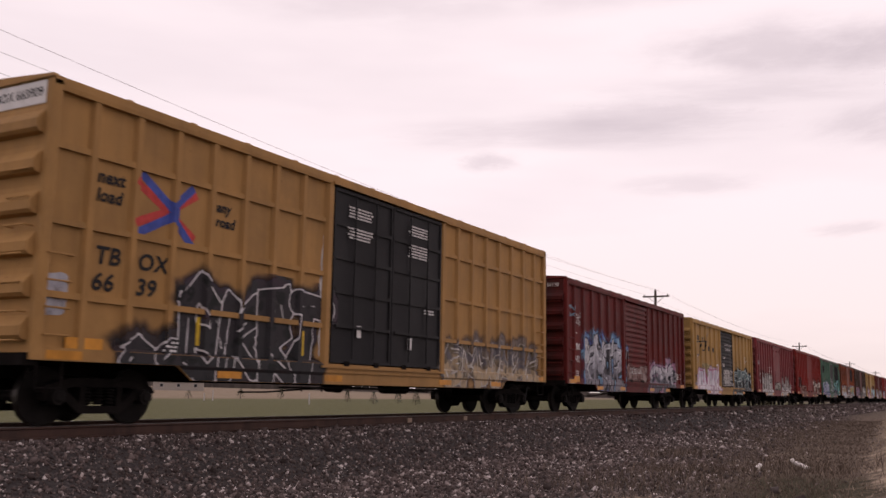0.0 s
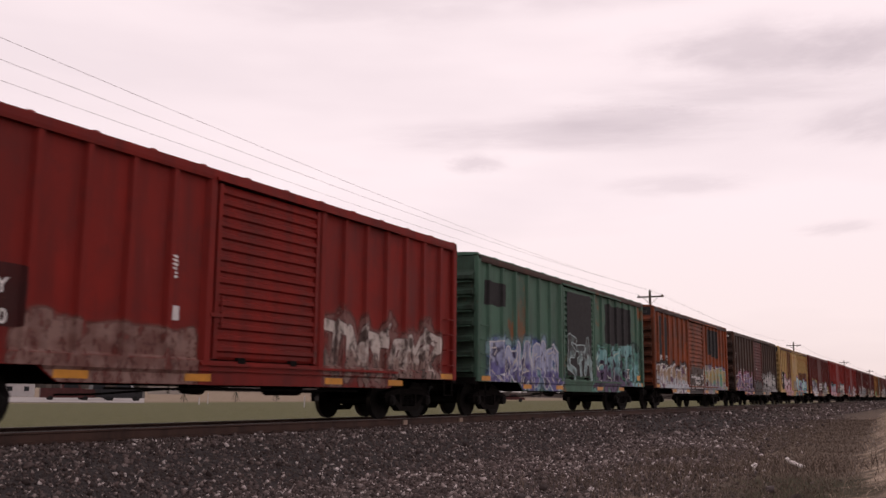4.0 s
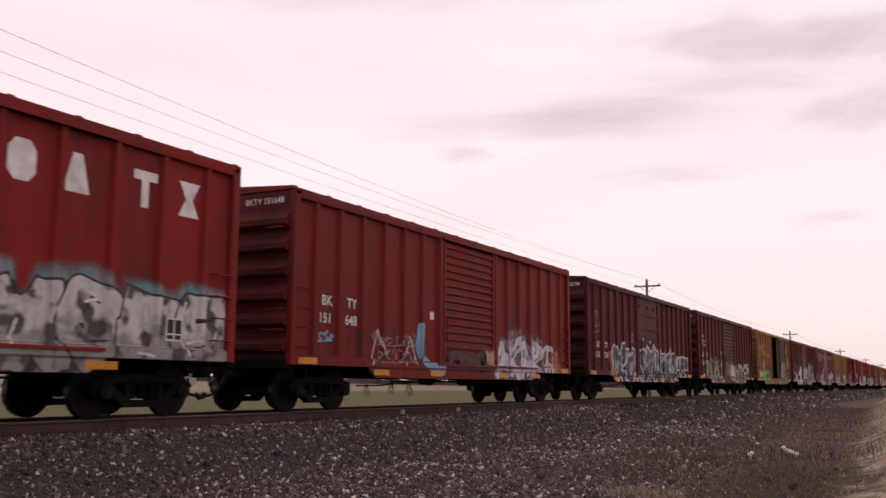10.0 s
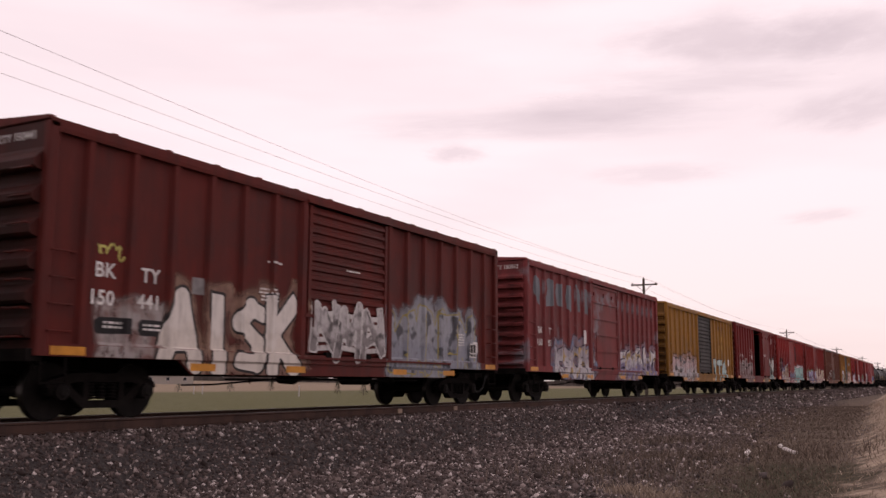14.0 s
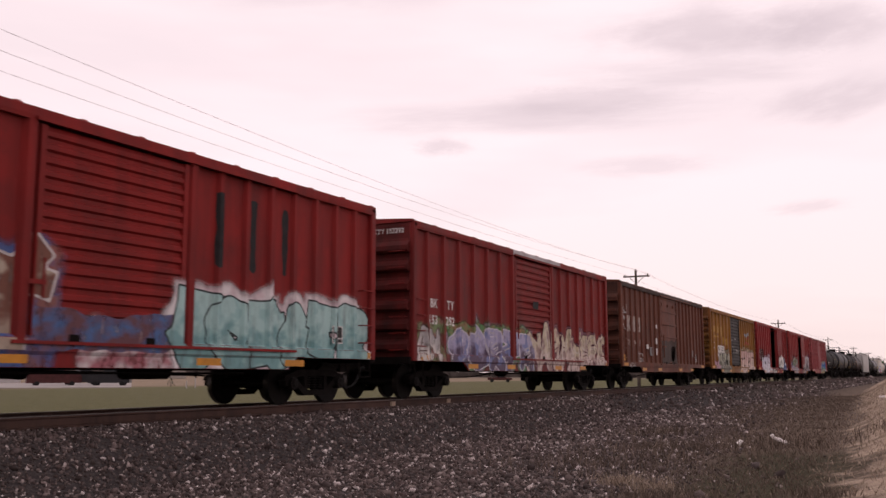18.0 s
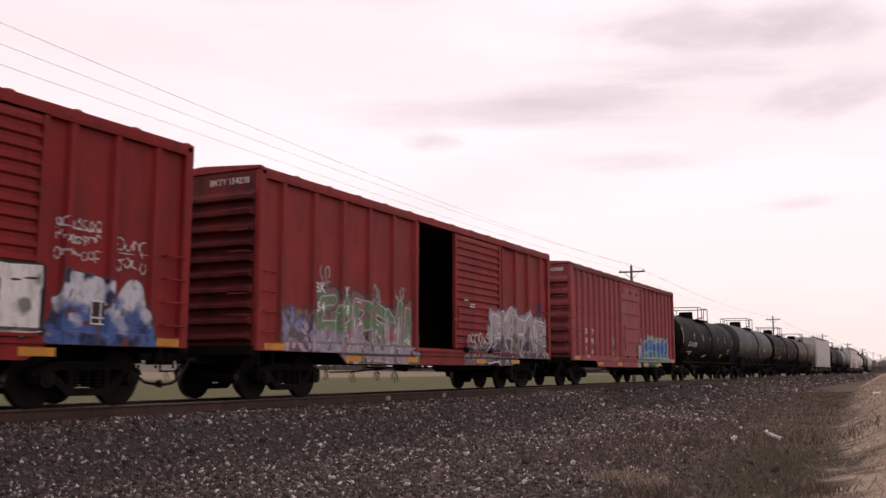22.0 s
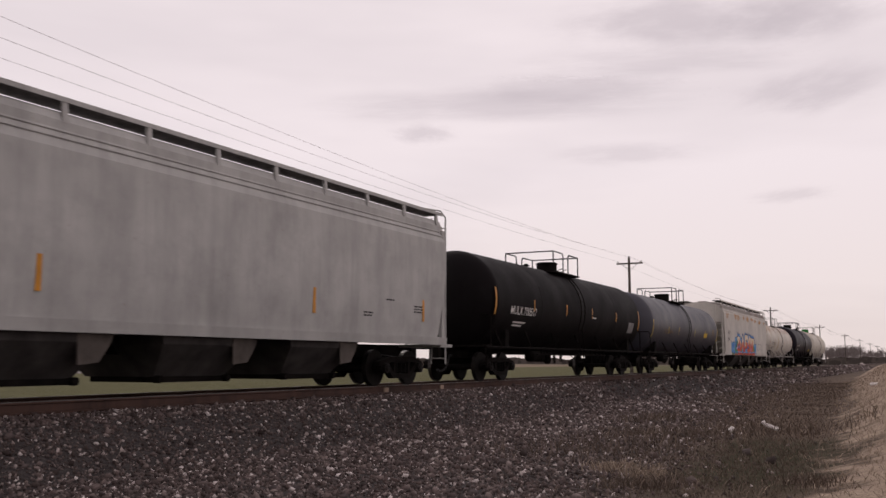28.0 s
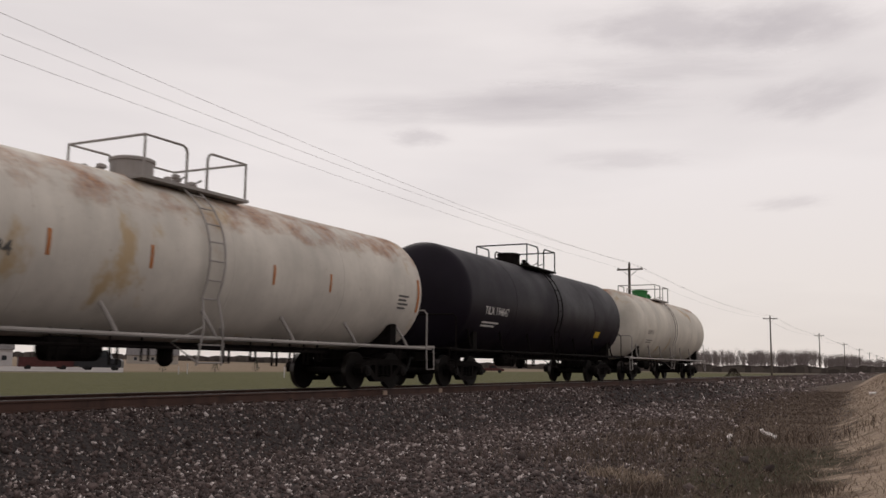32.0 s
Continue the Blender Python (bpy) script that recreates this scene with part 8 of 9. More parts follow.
# yellow car with faded name
m = paint("golden_rust_paint", (0.34, 0.16, 0.032), 18.2, 0.3, 0.12, rust_col=(0.13, 0.05, 0.02), patch_col=(0.21, 0.08, 0.025), grime=0.6)
c = boxcar(319.97, 15.85, 4.51, m, "golden-yellow rusty boxcar with a dark ribbed door and pale blue graffiti", nl=6, nr=6, door_mat=BLKD2, ends=8)
DATA_PANELS.append((c, 6.15, 1.50))
b = Mesher()
side_text(b, "boxcar pool", 3.9, 3.82, 0.26, flat, 0.01)
part("lettering", b, BLACKD, c["car"], "faded dark slogan words")
for (ya, za, yb, zb) in ((3.9, 3.5, 5.2, 2.5), (3.9, 2.5, 5.2, 3.5)):
    blocks(c, [(ya + (yb - ya) * k / 4, za + (zb - za) * k / 4 - 0.1, 0.30, 0.26) for k in range(5)], OLDY, "faded emblem band", 0.0)
graffiti(c, 2.1, 6.2, 0.85, 2.1, "ITA", ((0.30, 0.45, 0.46), (0.44, 0.56, 0.56)), (0.03, 0.05, 0.06), None, 66, fat=0.95, worn=0.2)
graffiti(c, -7.0, -1.7, 0.85, 1.95, 5, (PALE, (0.44, 0.33, 0.33)), (0.10, 0.06, 0.04), ((0.34, 0.24, 0.22), (0.28, 0.15, 0.09)), 67, fat=0.9)
plate(c, 6.9, 1.9, 0.5, 0.4, SIGN)

# dark red car, door open
m = paint("cherry_red_paint", (0.177, 0.017, 0.017), 19.2, 0.12, rust_col=(0.06, 0.018, 0.016), grime=0.66)
c = boxcar(337.14, 15.68, 4.56, m, "cherry-red boxcar, plug door slid open, with grey graffiti", nl=6, nr=6, door="p", opened=3.2, ends=9)
DATA_PANELS.append((c, 6.30, 1.50))
marks(c, "A", "TW", "749", "429", WHITE, y=-6.45, z=2.35, dy=0.60, size=0.24, drop=0.42)
blob(c, -6.3, -1.8, 0.80, 1.9, (0.15, 0.075, 0.07), (0.22, 0.15, 0.15), 3, 0.75)
graffiti(c, -6.4, -1.7, 0.80, 2.08, 4, ((0.17, 0.10, 0.10), (0.26, 0.20, 0.20)), (0.40, 0.35, 0.34), None, 68, fat=1.0, ew=0.03, worn=0.7, ink=False)
graffiti(c, 4.6, 7.3, 0.80, 2.3, 3, ((0.30, 0.44, 0.42), (0.60, 0.60, 0.58)), (0.05, 0.04, 0.04), ((0.18, 0.07, 0.06), (0.14, 0.16, 0.15)), 69, fat=0.7, worn=0.4)
blob(c, 2.2, 4.6, 0.80, 1.15, (0.10, 0.12, 0.09), (0.22, 0.14, 0.10), 7, 0.7)
part("roundel", Mesher().cyl((1.472, 6.65, 3.92), (1.478, 6.65, 3.92), 0.27, 24), WHITE, c["car"], "white painted disc")
stencils(c, WHITE, [(-2.7, 3.0, 0.45, 8), (2.2, 2.75, 0.2, 3), (2.7, 2.75, 0.15, 3), (3.6, 2.5, 0.3, 1)])
plate(c, -2.45, 2.45, 0.3, 0.25, SIGN)
plate(c, -7.4, 1.35, 0.5, 0.25, AMBER)

# red car with turquoise graffiti
m = paint("brick_red_paint", (0.2796, 0.0276, 0.0252), 20.2, 0.12, rust_col=(0.07, 0.02, 0.017), grime=0.66)
c = boxcar(354.57, 15.89, 4.55, m, "brick-red steel boxcar with tan and turquoise graffiti", nl=6, nr=7, ends=6)
DATA_PANELS.append((c, 6.45, 1.50))
patch(c, -7.1, -5.3, 1.6, 2.75, paint("old_red_overpaint", (0.085, 0.02, 0.019), 9.9, 0.1), 0.02, 3)
marks(c, "BK", "TY", "153", "357", WHITE, y=-6.95, z=2.22)
blob(c, -6.2, -0.9, 0.80, 1.9, (0.05, 0.09, 0.24), (0.20, 0.08, 0.07), 3, 0.6)
graffiti(c, -5.4, -1.2, 0.78, 2.25, 4, ((0.34, 0.26, 0.20), (0.16, 0.065, 0.045)), (0.56, 0.52, 0.50), ((0.06, 0.10, 0.25), (0.22, 0.08, 0.07)), 71, fat=1.05, ew=0.04, bloom=(0.40, 0.33, 0.26), worn=0.3)
b = Mesher()
side_text(b, "LEDER", -6.15, 1.10, 0.24, c["surf"], 0.03)
part("lettering", b, WPAINT, c["car"], "white hand-painted word")
graffiti(c, 1.5, 7.6, 0.80, 2.1, 6, ((0.16, 0.32, 0.32), (0.34, 0.52, 0.50)), (0.02, 0.03, 0.03), ((0.55, 0.44, 0.46), (0.66, 0.62, 0.62)), 72, fat=1.3, ew=0.035, bloom=(0.26, 0.44, 0.43), worn=0.15, mist=0.26, ink=False)
blob(c, -0.6, 1.4, 0.80, 1.5, (0.60, 0.55, 0.55), (0.34, 0.12, 0.14), 9, 0.6)
patch(c, -1.4, 1.4, 1.0, 1.6, spray((0.06, 0.12, 0.26), (0.12, 0.05, 0.06)), 0.15, 4)
for y in (2.5, 3.5, 4.5):
    patch(c, y, y + 0.18, 2.6, 4.0, DPATCH, 0.05, 4)
plate(c, -2.3, 2.7, 0.18, 0.12, SIGN)
plate(c, -7.3, 1.14, 0.5, 0.22, AMBER)

# red car with blue graffiti and a bare patch on the roof edge
m = paint("worn_red_paint", (0.2376, 0.0276, 0.0252), 21.2, 0.14, rust_col=(0.065, 0.022, 0.018), grime=0.66)
c = boxcar(372.36, 15.92, 4.54, m, "worn red steel boxcar with blue and cream graffiti", nl=6, nr=6, ends=6)
marks(c, "BK", "TY", "153", "292", WHITE, y=-7.0, z=2.40)
blob(c, -6.0, -0.4, 1.3, 2.1, (0.07, 0.20, 0.07), (0.24, 0.12, 0.06), 3, 0.55)
graffiti(c, -5.8, 0.1, 0.78, 1.98, 5, ((0.10, 0.07, 0.11), (0.34, 0.32, 0.46)), (0.56, 0.53, 0.58), ((0.08, 0.20, 0.09), (0.22, 0.14, 0.20)), 73, fat=0.95, ew=0.035, bloom=(0.16, 0.19, 0.36), gleam=PALE, worn=0.25)
graffiti(c, -0.4, 7.8, 0.82, 2.15, 8, ((0.54, 0.44, 0.40), (0.52, 0.45, 0.33)), (0.10, 0.035, 0.05), ((0.20, 0.10, 0.13), (0.18, 0.06, 0.055)), 74, fat=0.9, ew=0.045, bloom=(0.30, 0.20, 0.18), gleam=(0.60, 0.56, 0.50), worn=0.5, mist=0.10)
blob(c, 0.3, 1.6, 1.1, 1.6, (0.07, 0.04, 0.04), (0.10, 0.06, 0.06), 5, 0.5)
graffiti(c, -7.7, -6.4, 0.99, 1.85, 2, ((0.58, 0.55, 0.52), (0.40, 0.38, 0.38)), (0.10, 0.05, 0.04), ((0.14, 0.20, 0.09), (0.24, 0.12, 0.10)), 76, fat=0.8, worn=0.5)
part("roof_patch", Mesher().box(1.577, 1.583, -1.6, 2.6, 4.38, 4.56), GALV, c["car"], "bare galvanised patch along the roof edge")
patch(c, 0.0, 0.5, 2.75, 3.05, DPATCH, 0.08, 3)

# brown car with faded white letters
m = paint("burnt_brown_paint", (0.170, 0.056, 0.035), 22.2, 0.45, 0.36, rust_col=(0.07, 0.028, 0.018), patch_col=(0.15, 0.05, 0.03), grime=0.8)
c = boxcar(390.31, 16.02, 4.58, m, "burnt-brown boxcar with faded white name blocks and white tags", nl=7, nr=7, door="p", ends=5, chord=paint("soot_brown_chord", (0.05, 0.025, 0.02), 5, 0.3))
DATA_PANELS.append((c, 6.30, 1.50))
FADEW = plain("faded_white_lettering", (0.36, 0.31, 0.28), 0.8, 0, 0.3, 3.0)
for y_, shape in ((-6.92, [(0, 0), (0.2, 0), (0.2, 0.22), (0.42, 0), (0.56, 0), (0.30, 0.36), (0.5, 0.70), (0.34, 0.70), (0.2, 0.46), (0.2, 0.70), (0, 0.70)]),
                  (-6.02, [(0.12, 0), (0.36, 0), (0.46, 0.14), (0.46, 0.56), (0.34, 0.70), (0.12, 0.70), (0, 0.56), (0, 0.14)]), (-5.16, [(0, 0.05), (0.36, 0), (0.46, 0.18), (0.3, 0.42), (0.46, 0.66), (0.1, 0.70), (0, 0.50), (0.16, 0.30)])):
    part("name_block", Mesher().prism([(y_ + p_, 2.50 + q_) for p_, q_ in shape], "x", 1.474, 1.478), FADEW, c["car"], "faded white shape of a trade name")
b = Mesher()
for word, y in (("11", -6.85), ("94", -5.95), ("15", -5.05)):
    side_text(b, word, y, 1.90, 0.26, flat, 0.01)
part("lettering", b, FADEW, c["car"], "faded white number")
tag(c, -7.9, 2.6, 0.85, 1.0, 77, WPAINT, 7, 0.022)
tag(c, -5.3, 1.2, 0.6, 0.5, 78, WPAINT, 7, 0.018)
tag(c, -6.9, 0.98, 0.8, 0.25, 79, WPAINT, 5)
for y, z, w, h in ((-2.35, 2.9, 0.22, 0.18), (-2.3, 2.6, 0.15, 0.14), (-2.4, 2.2, 0.22, 0.28), (-2.4, 1.7, 0.2, 0.3), (-4.0, 1.9, 0.35, 0.2)):
    plate(c, y, z, w, h, SIGN)
plate(c, -3.25, 1.7, 0.55, 0.4, GREYP)
patch(c, -1.4, 1.5, 1.2, 2.3, paint("sooty_brown", (0.06, 0.032, 0.024), 3.9, 0.3), 0.15, 5)
patch(c, 0.3, 1.2, 1.3, 2.0, GHOSTW, 0.10, 5)
plate(c, -7.4, 1.35, 0.5, 0.25, AMBER)
plate(c, 5.5, 1.75, 0.3, 0.35, GREYP)

# golden car with a dark door
m = paint("amber_yellow_paint", (0.34, 0.15, 0.028), 23.2, 0.28, 0.52, rust_col=(0.13, 0.05, 0.02), patch_col=(0.20, 0.075, 0.024), grime=0.6)
c = boxcar(408.16, 15.51, 4.56, m, "amber-yellow rusty boxcar with a dark ribbed door and cream graffiti", nl=5, nr=6, door_mat=BLKD2, ends=9, roof_mat=m)
DATA_PANELS.append((c, 6.45, 1.50))
for y0_, y1_, z0_, z1_ in ((-6.7, -6.0, 3.2, 3.6), (-5.6, -4.9, 3.2, 3.6), (-4.5, -3.9, 3.0, 3.6), (-6.8, -5.0, 2.9, 3.0), (-3.9, -3.3, 2.5, 3.0), (-3.0, -2.3, 2.5, 2.9)):
    patch(c, y0_, y1_, z0_, z1_, OLDY, 0.05, 3)
patch(c, -5.4, -3.75, 1.70, 2.42, SIGN, 0.03, 4)
b = Mesher()
for word, y, z in (("RB", -5.3, 2.10), ("OX", -4.35, 2.10), ("369", -5.36, 1.76), ("38", -4.33, 1.76)):
    side_text(b, word, y, z, 0.23, lambda yy, zz: 1.478, 0.012)
part("lettering", b, BLACKD, c["car"], "dark reporting marks")
blob(c, -6.4, -4.9, 0.78, 1.5, (0.36, 0.20, 0.26), (0.42, 0.27, 0.32), 3, 0.35)
graffiti(c, -5.0, -1.7, 0.78, 1.95, 3, ((0.15, 0.15, 0.12), (0.36, 0.36, 0.29)), (0.05, 0.05, 0.04), ((0.18, 0.17, 0.12), (0.20, 0.12, 0.09)), 81, fat=1.3, ew=0.03, gleam=(0.46, 0.46, 0.40), worn=0.3)
graffiti(c, 1.85, 7.5, 0.82, 2.3, "SENOR", ((0.60, 0.47, 0.42), (0.52, 0.36, 0.33)), (0.05, 0.035, 0.03), ((0.36, 0.30, 0.20), (0.28, 0.18, 0.11)), 82, fat=1.15, ew=0.045, worn=0.25, ink=False)
tag(c, -7.0, 2.2, 0.6, 0.5, 83)
tag(c, 0.1, 2.1, 0.9, 0.25, 84, WPAINT, 5)
FADB, FADR = spray((0.26, 0.32, 0.36), (0.20, 0.26, 0.32)), spray((0.34, 0.07, 0.035), (0.28, 0.07, 0.04))
for mat_, lines in ((FADR, (((4.0, 2.62), (4.62, 3.06)), ((4.78, 3.06), (5.42, 3.3)), ((4.78, 2.98), (5.36, 2.7)))), (FADB, (((3.95, 3.58), (4.6, 3.2)), ((5.45, 3.62), (4.82, 3.26)), ((4.7, 3.2), (4.7, 2.5))))):
    ys_ = sorted(set([round(3.7 + 0.04 * k, 3) for k in range(52)] + [round(k, 3) for k in c["breaks"] if 3.7 < k < 5.75]))
    zs_ = [2.3 + 0.04 * k for k in range(38)]
    YY, ZZ = np.meshgrid(ys_, zs_, indexing="ij")
    bb = Mesher()
    region(bb, field_of([(p_, q_, 0.085) for p_, q_ in lines], YY, ZZ, True), ys_, zs_, c["surf"], 0.004)
    part("emblem_band", bb, mat_, c["car"], "faded crossed emblem bands")
stencils(c, SIGN, [(-1.2, 2.85, 0.3, 1), (-0.3, 2.95, 0.5, 1), (-1.2, 2.4, 0.4, 1), (-1.3, 2.1, 0.3, 1)])

# red car, door open
m = paint("vermilion_paint", (0.2938, 0.0315, 0.0326), 24.2, 0.1, rust_col=(0.07, 0.02, 0.017), grime=0.66)
c = boxcar(425.34, 16.03, 4.58, m, "red boxcar, ribbed door slid open, with lilac-white graffiti", nl=6, nr=6, opened=3.2, ends=10)
DATA_PANELS.append((c, 6.15, 1.50))
patch(c, -7.0, -5.05, 1.65, 2.6, paint("maroon_overpaint", (0.075, 0.018, 0.018), 9.7, 0.1), 0.02, 3)
marks(c, "BK", "TY", "152", "600", WHITE, y=-6.95, z=2.26)
graffiti(c, -5.9, -1.5, 0.80, 2.1, 4, ((0.62, 0.62, 0.68), (0.54, 0.54, 0.62)), (0.13, 0.05, 0.07), ((0.24, 0.13, 0.17), (0.34, 0.28, 0.33)), 85, fat=1.3, ew=0.035, worn=0.15, ink=False)
patch(c, 2.15, 5.1, 1.1, 2.15, DPATCH, 0.04, 5)
graffiti(c, 2.2, 5.0, 1.12, 2.1, 3, ((0.62, 0.60, 0.58), (0.66, 0.64, 0.62)), (0.018, 0.018, 0.018), None, 86, fat=0.95, ew=0.03, worn=0.25)
graffiti(c, -1.3, 1.6, 0.76, 1.10, "YOU", ((0.60, 0.58, 0.56), (0.6, 0.58, 0.56)), (0.025, 0.022, 0.022), (DARK, DARK), 87, fat=1.2, ew=0.05, worn=0.2, mist=0.12, ink=False)
graffiti(c, 5.3, 7.3, 0.98, 2.2, 2, ((0.05, 0.10, 0.26), (0.52, 0.52, 0.56)), (0.14, 0.04, 0.04), None, 88, fat=1.1, worn=0.35)
tag(c, 5.2, 2.3, 0.9, 0.7, 89, WPAINT, 7, 0.016)
tag(c, 6.4, 2.2, 0.7, 0.6, 90, WPAINT, 6, 0.016)
plate(c, -5.1, 2.35, 0.3, 0.3, GREYP)
plate(c, -7.3, 1.2, 0.55, 0.26, AMBER)

# red car, door partly open
m = paint("tomato_red_paint", (0.30, 0.047, 0.046), 25.2, 0.1, rust_col=(0.07, 0.02, 0.017), grime=0.66)
c = boxcar(443.28, 15.94, 4.60, m, "red boxcar, door half open, with many-coloured graffiti", nl=5, nr=5, opened=1.9, ends=10)
marks(c, "BK", "TY", "154", "218", WHITE, y=-6.0, z=2.28, size=0.22, drop=0.42)
blob(c, -7.2, -1.6, 0.80, 1.9, (0.20, 0.12, 0.12), (0.12, 0.16, 0.12), 3, 0.7)
graffiti(c, -7.2, -5.6, 0.98, 1.75, 3, ((0.44, 0.32, 0.36), (0.20, 0.22, 0.36)), (0.10, 0.09, 0.14), None, 90, fat=0.7, worn=0.5)
graffiti(c, -5.9, -1.5, 0.78, 2.15, 6, ((0.30, 0.26, 0.34), (0.12, 0.20, 0.10)), (0.46, 0.44, 0.46), ((0.20, 0.09, 0.10), (0.08, 0.18, 0.14)), 91, fat=0.7, ew=0.028, bloom=(0.30, 0.12, 0.14), gleam=(0.56, 0.54, 0.52), worn=0.35)
blob(c, 1.2, 7.4, 0.80, 1.4, (0.20, 0.10, 0.11), (0.14, 0.12, 0.13), 3, 0.75)
blob(c, 2.6, 7.8, 0.80, 1.9, (0.34, 0.28, 0.30), (0.26, 0.24, 0.28), 8, 0.35)
graffiti(c, 2.9, 7.8, 0.80, 2.35, 5, ((0.07, 0.05, 0.08), (0.34, 0.30, 0.32)), (0.58, 0.55, 0.54), ((0.36, 0.24, 0.28), (0.26, 0.24, 0.30)), 92, fat=1.0, ew=0.045, gleam=(0.58, 0.56, 0.54), bloom=(0.26, 0.24, 0.20), worn=0.3, mist=0.2)
blob(c, 6.2, 6.6, 1.15, 1.6, ORANGE, GOLD, 12, 0.3)
blob(c, 4.6, 5.2, 1.2, 1.7, (0.10, 0.26, 0.08), (0.20, 0.34, 0.14), 13, 0.3)
tag(c, 6.7, 2.35, 0.8, 0.6, 193, spray((0.07, 0.05, 0.12), (0.12, 0.07, 0.14)), 4, 0.03)
tag(c, 1.2, 0.9, 2.0, 0.9, 192, WPAINT, 5, 0.03)
tag(c, -5.8, 2.5, 0.4, 0.5, 93, GHOSTW, 3, 0.04)
tag(c, -2.6, 2.3, 0.5, 0.5, 94, GHOSTW, 3, 0.05)
tag(c, -3.6, 2.2, 0.4, 0.5, 95, GHOSTW, 3, 0.05)
stencils(c, SIGN, [(1.0, 2.55, 0.3, 1), (1.4, 2.45, 0.3, 2)])

# last box car, faded red with a plug door
m = paint("dusty_rose_paint", (0.38, 0.105, 0.115), 26.2, 0.2, rust_col=(0.10, 0.03, 0.028), grime=0.66)
c = boxcar(461.43, 15.80, 4.58, m, "dusty rose-red boxcar with a plug door and a small blue graffiti", nl=8, nr=7, door="p", ends=7, chord=paint("dark_rose_chord", (0.17, 0.045, 0.045), 5, 0.3), darken=0.25)
DATA_PANELS.append((c, 6.45, 1.50))
marks(c, "BK", "TY", "150", "425", WHITE, y=-6.28, z=2.02, dy=0.80, size=0.20, drop=0.36)
blob(c, 1.0, 6.8, 0.80, 1.75, (0.36, 0.22, 0.26), (0.34, 0.36, 0.30), 3, 0.5)
graffiti(c, 1.3, 6.5, 0.86, 2.0, 5, ((0.12, 0.30, 0.13), (0.06, 0.14, 0.36), 1.3), (0.30, 0.42, 0.46), ((0.34, 0.26, 0.28), (0.30, 0.34, 0.28)), 96, fat=1.0, ew=0.03, bloom=(0.10, 0.24, 0.46), worn=0.3)
blob(c, 1.5, 6.4, 0.76, 1.15, (0.22, 0.36, 0.16), (0.30, 0.42, 0.24), 7, 0.35)
tag(c, -7.05, 1.6, 0.35, 1.6, 97, GHOSTW, 5)
tag(c, -3.0, 0.98, 1.0, 0.5, 98, spray((0.35, 0.25, 0.10), (0.3, 0.2, 0.1)), 4)
stencils(c, WHITE, [(-6.3, 1.45, 0.3, 2), (-5.4, 1.35, 0.3, 2), (-6.2, 1.15, 0.3, 2)])
plate(c, -2.6, 1.8, 0.4, 0.35, GREYP)
plate(c, -7.75, 1.6, 0.10, 0.8, YELLOWP, "reflector")

for ci_, y_, z_ in DATA_PANELS:
    data_panel(ci_, y_, z_)

# tank cars and hoppers
YTAPE = plain("yellow_reflector_tape", (0.50, 0.36, 0.03), 0.45, 0, 0.25, 3.0)
TB = paint("gloss_black_tank_paint", (0.0085, 0.0065, 0.0072), 5.0, 0.05, rough=0.6, spec=0.05, rust_col=(0.012, 0.009, 0.008), grime=0.3, chalk=0.05)
c = tankcar(479.55, TB, "black tank car with white reporting marks", R=1.425, zc=2.375, shell=16.0, half=8.6, level=0.15, hatch=-0.45, stripes=YTAPE)
tank_words(c, [("UTLX 221320", -6.1, 1.95, 0.26)], WHITE, [(-6.0, 1.62, 1.2, 2), (-1.4, 1.5, 0.9, 2), (5.6, 1.9, 0.5, 3)])
part("hazard_placard", Mesher().prism([(-0.12, 1.25), (0.08, 1.47), (-0.12, 1.69), (-0.32, 1.47)], "y", -7.94, -7.86), SIGN, c["car"], "white diamond placard")
shell_plate(c, 4.0, 1.55, 0.5, 0.2, YELLOWP, "yellow panel")
b = Mesher()
end_text(b, "UTLX 221320", -0.63, 2.86, 0.13, -7.995, 0.02)
part("lettering", b, WHITE, c["car"], "white reporting marks on the tank head")

TG = paint("charcoal_tank_paint", (0.0277, 0.0279, 0.0327), 6.0, 0.06, rough=0.55, spec=0.2, rust_col=(0.05, 0.035, 0.03), grime=0.3, chalk=0.05)
c = tankcar(496.9, TG, "charcoal grey tank car with faded yellow marks", R=1.52, zc=2.47, shell=16.4, half=8.7, at=(-7.75, -4.24, -1.8, 0.98, 7.7), level=-0.28, hatch=-0.75, stripes=YTAPE)
tank_words(c, [("UTLX 640059", -5.8, 2.0, 0.24)], spray((0.28, 0.16, 0.03), (0.22, 0.12, 0.03)), [(2.0, 1.8, 1.0, 3)])
shell_plate(c, 3.6, 2.2, 0.7, 0.22, YELLOWP, "yellow panel")
b = Mesher()
end_text(b, "UTLX 640059", -1.1, 3.22, 0.13, -8.14, 0.02)
part("lettering", b, spray((0.28, 0.16, 0.03), (0.22, 0.12, 0.03)), c["car"], "faded yellow reporting marks on the tank head")

c = tankcar(514.2, TB, "black tank car with white marks and a yellow panel", R=1.527, zc=2.477, shell=16.2, half=8.7, at=(-7.4, -4.35, -1.65, 1.17, 3.95, 7.3), level=-0.06)
tank_words(c, [("UTLX 224822", -6.8, 1.98, 0.25)], spray((0.20, 0.19, 0.20), (0.15, 0.145, 0.15)), [(-6.7, 1.72, 1.3, 2), (2.2, 2.0, 0.7, 4), (4.4, 1.7, 0.5, 1)])
shell_plate(c, -3.9, 1.75, 0.8, 0.28, YELLOWP, "yellow panel")
shell_plate(c, 7.1, 1.95, 0.5, 0.4, GREYP, "grey plate")

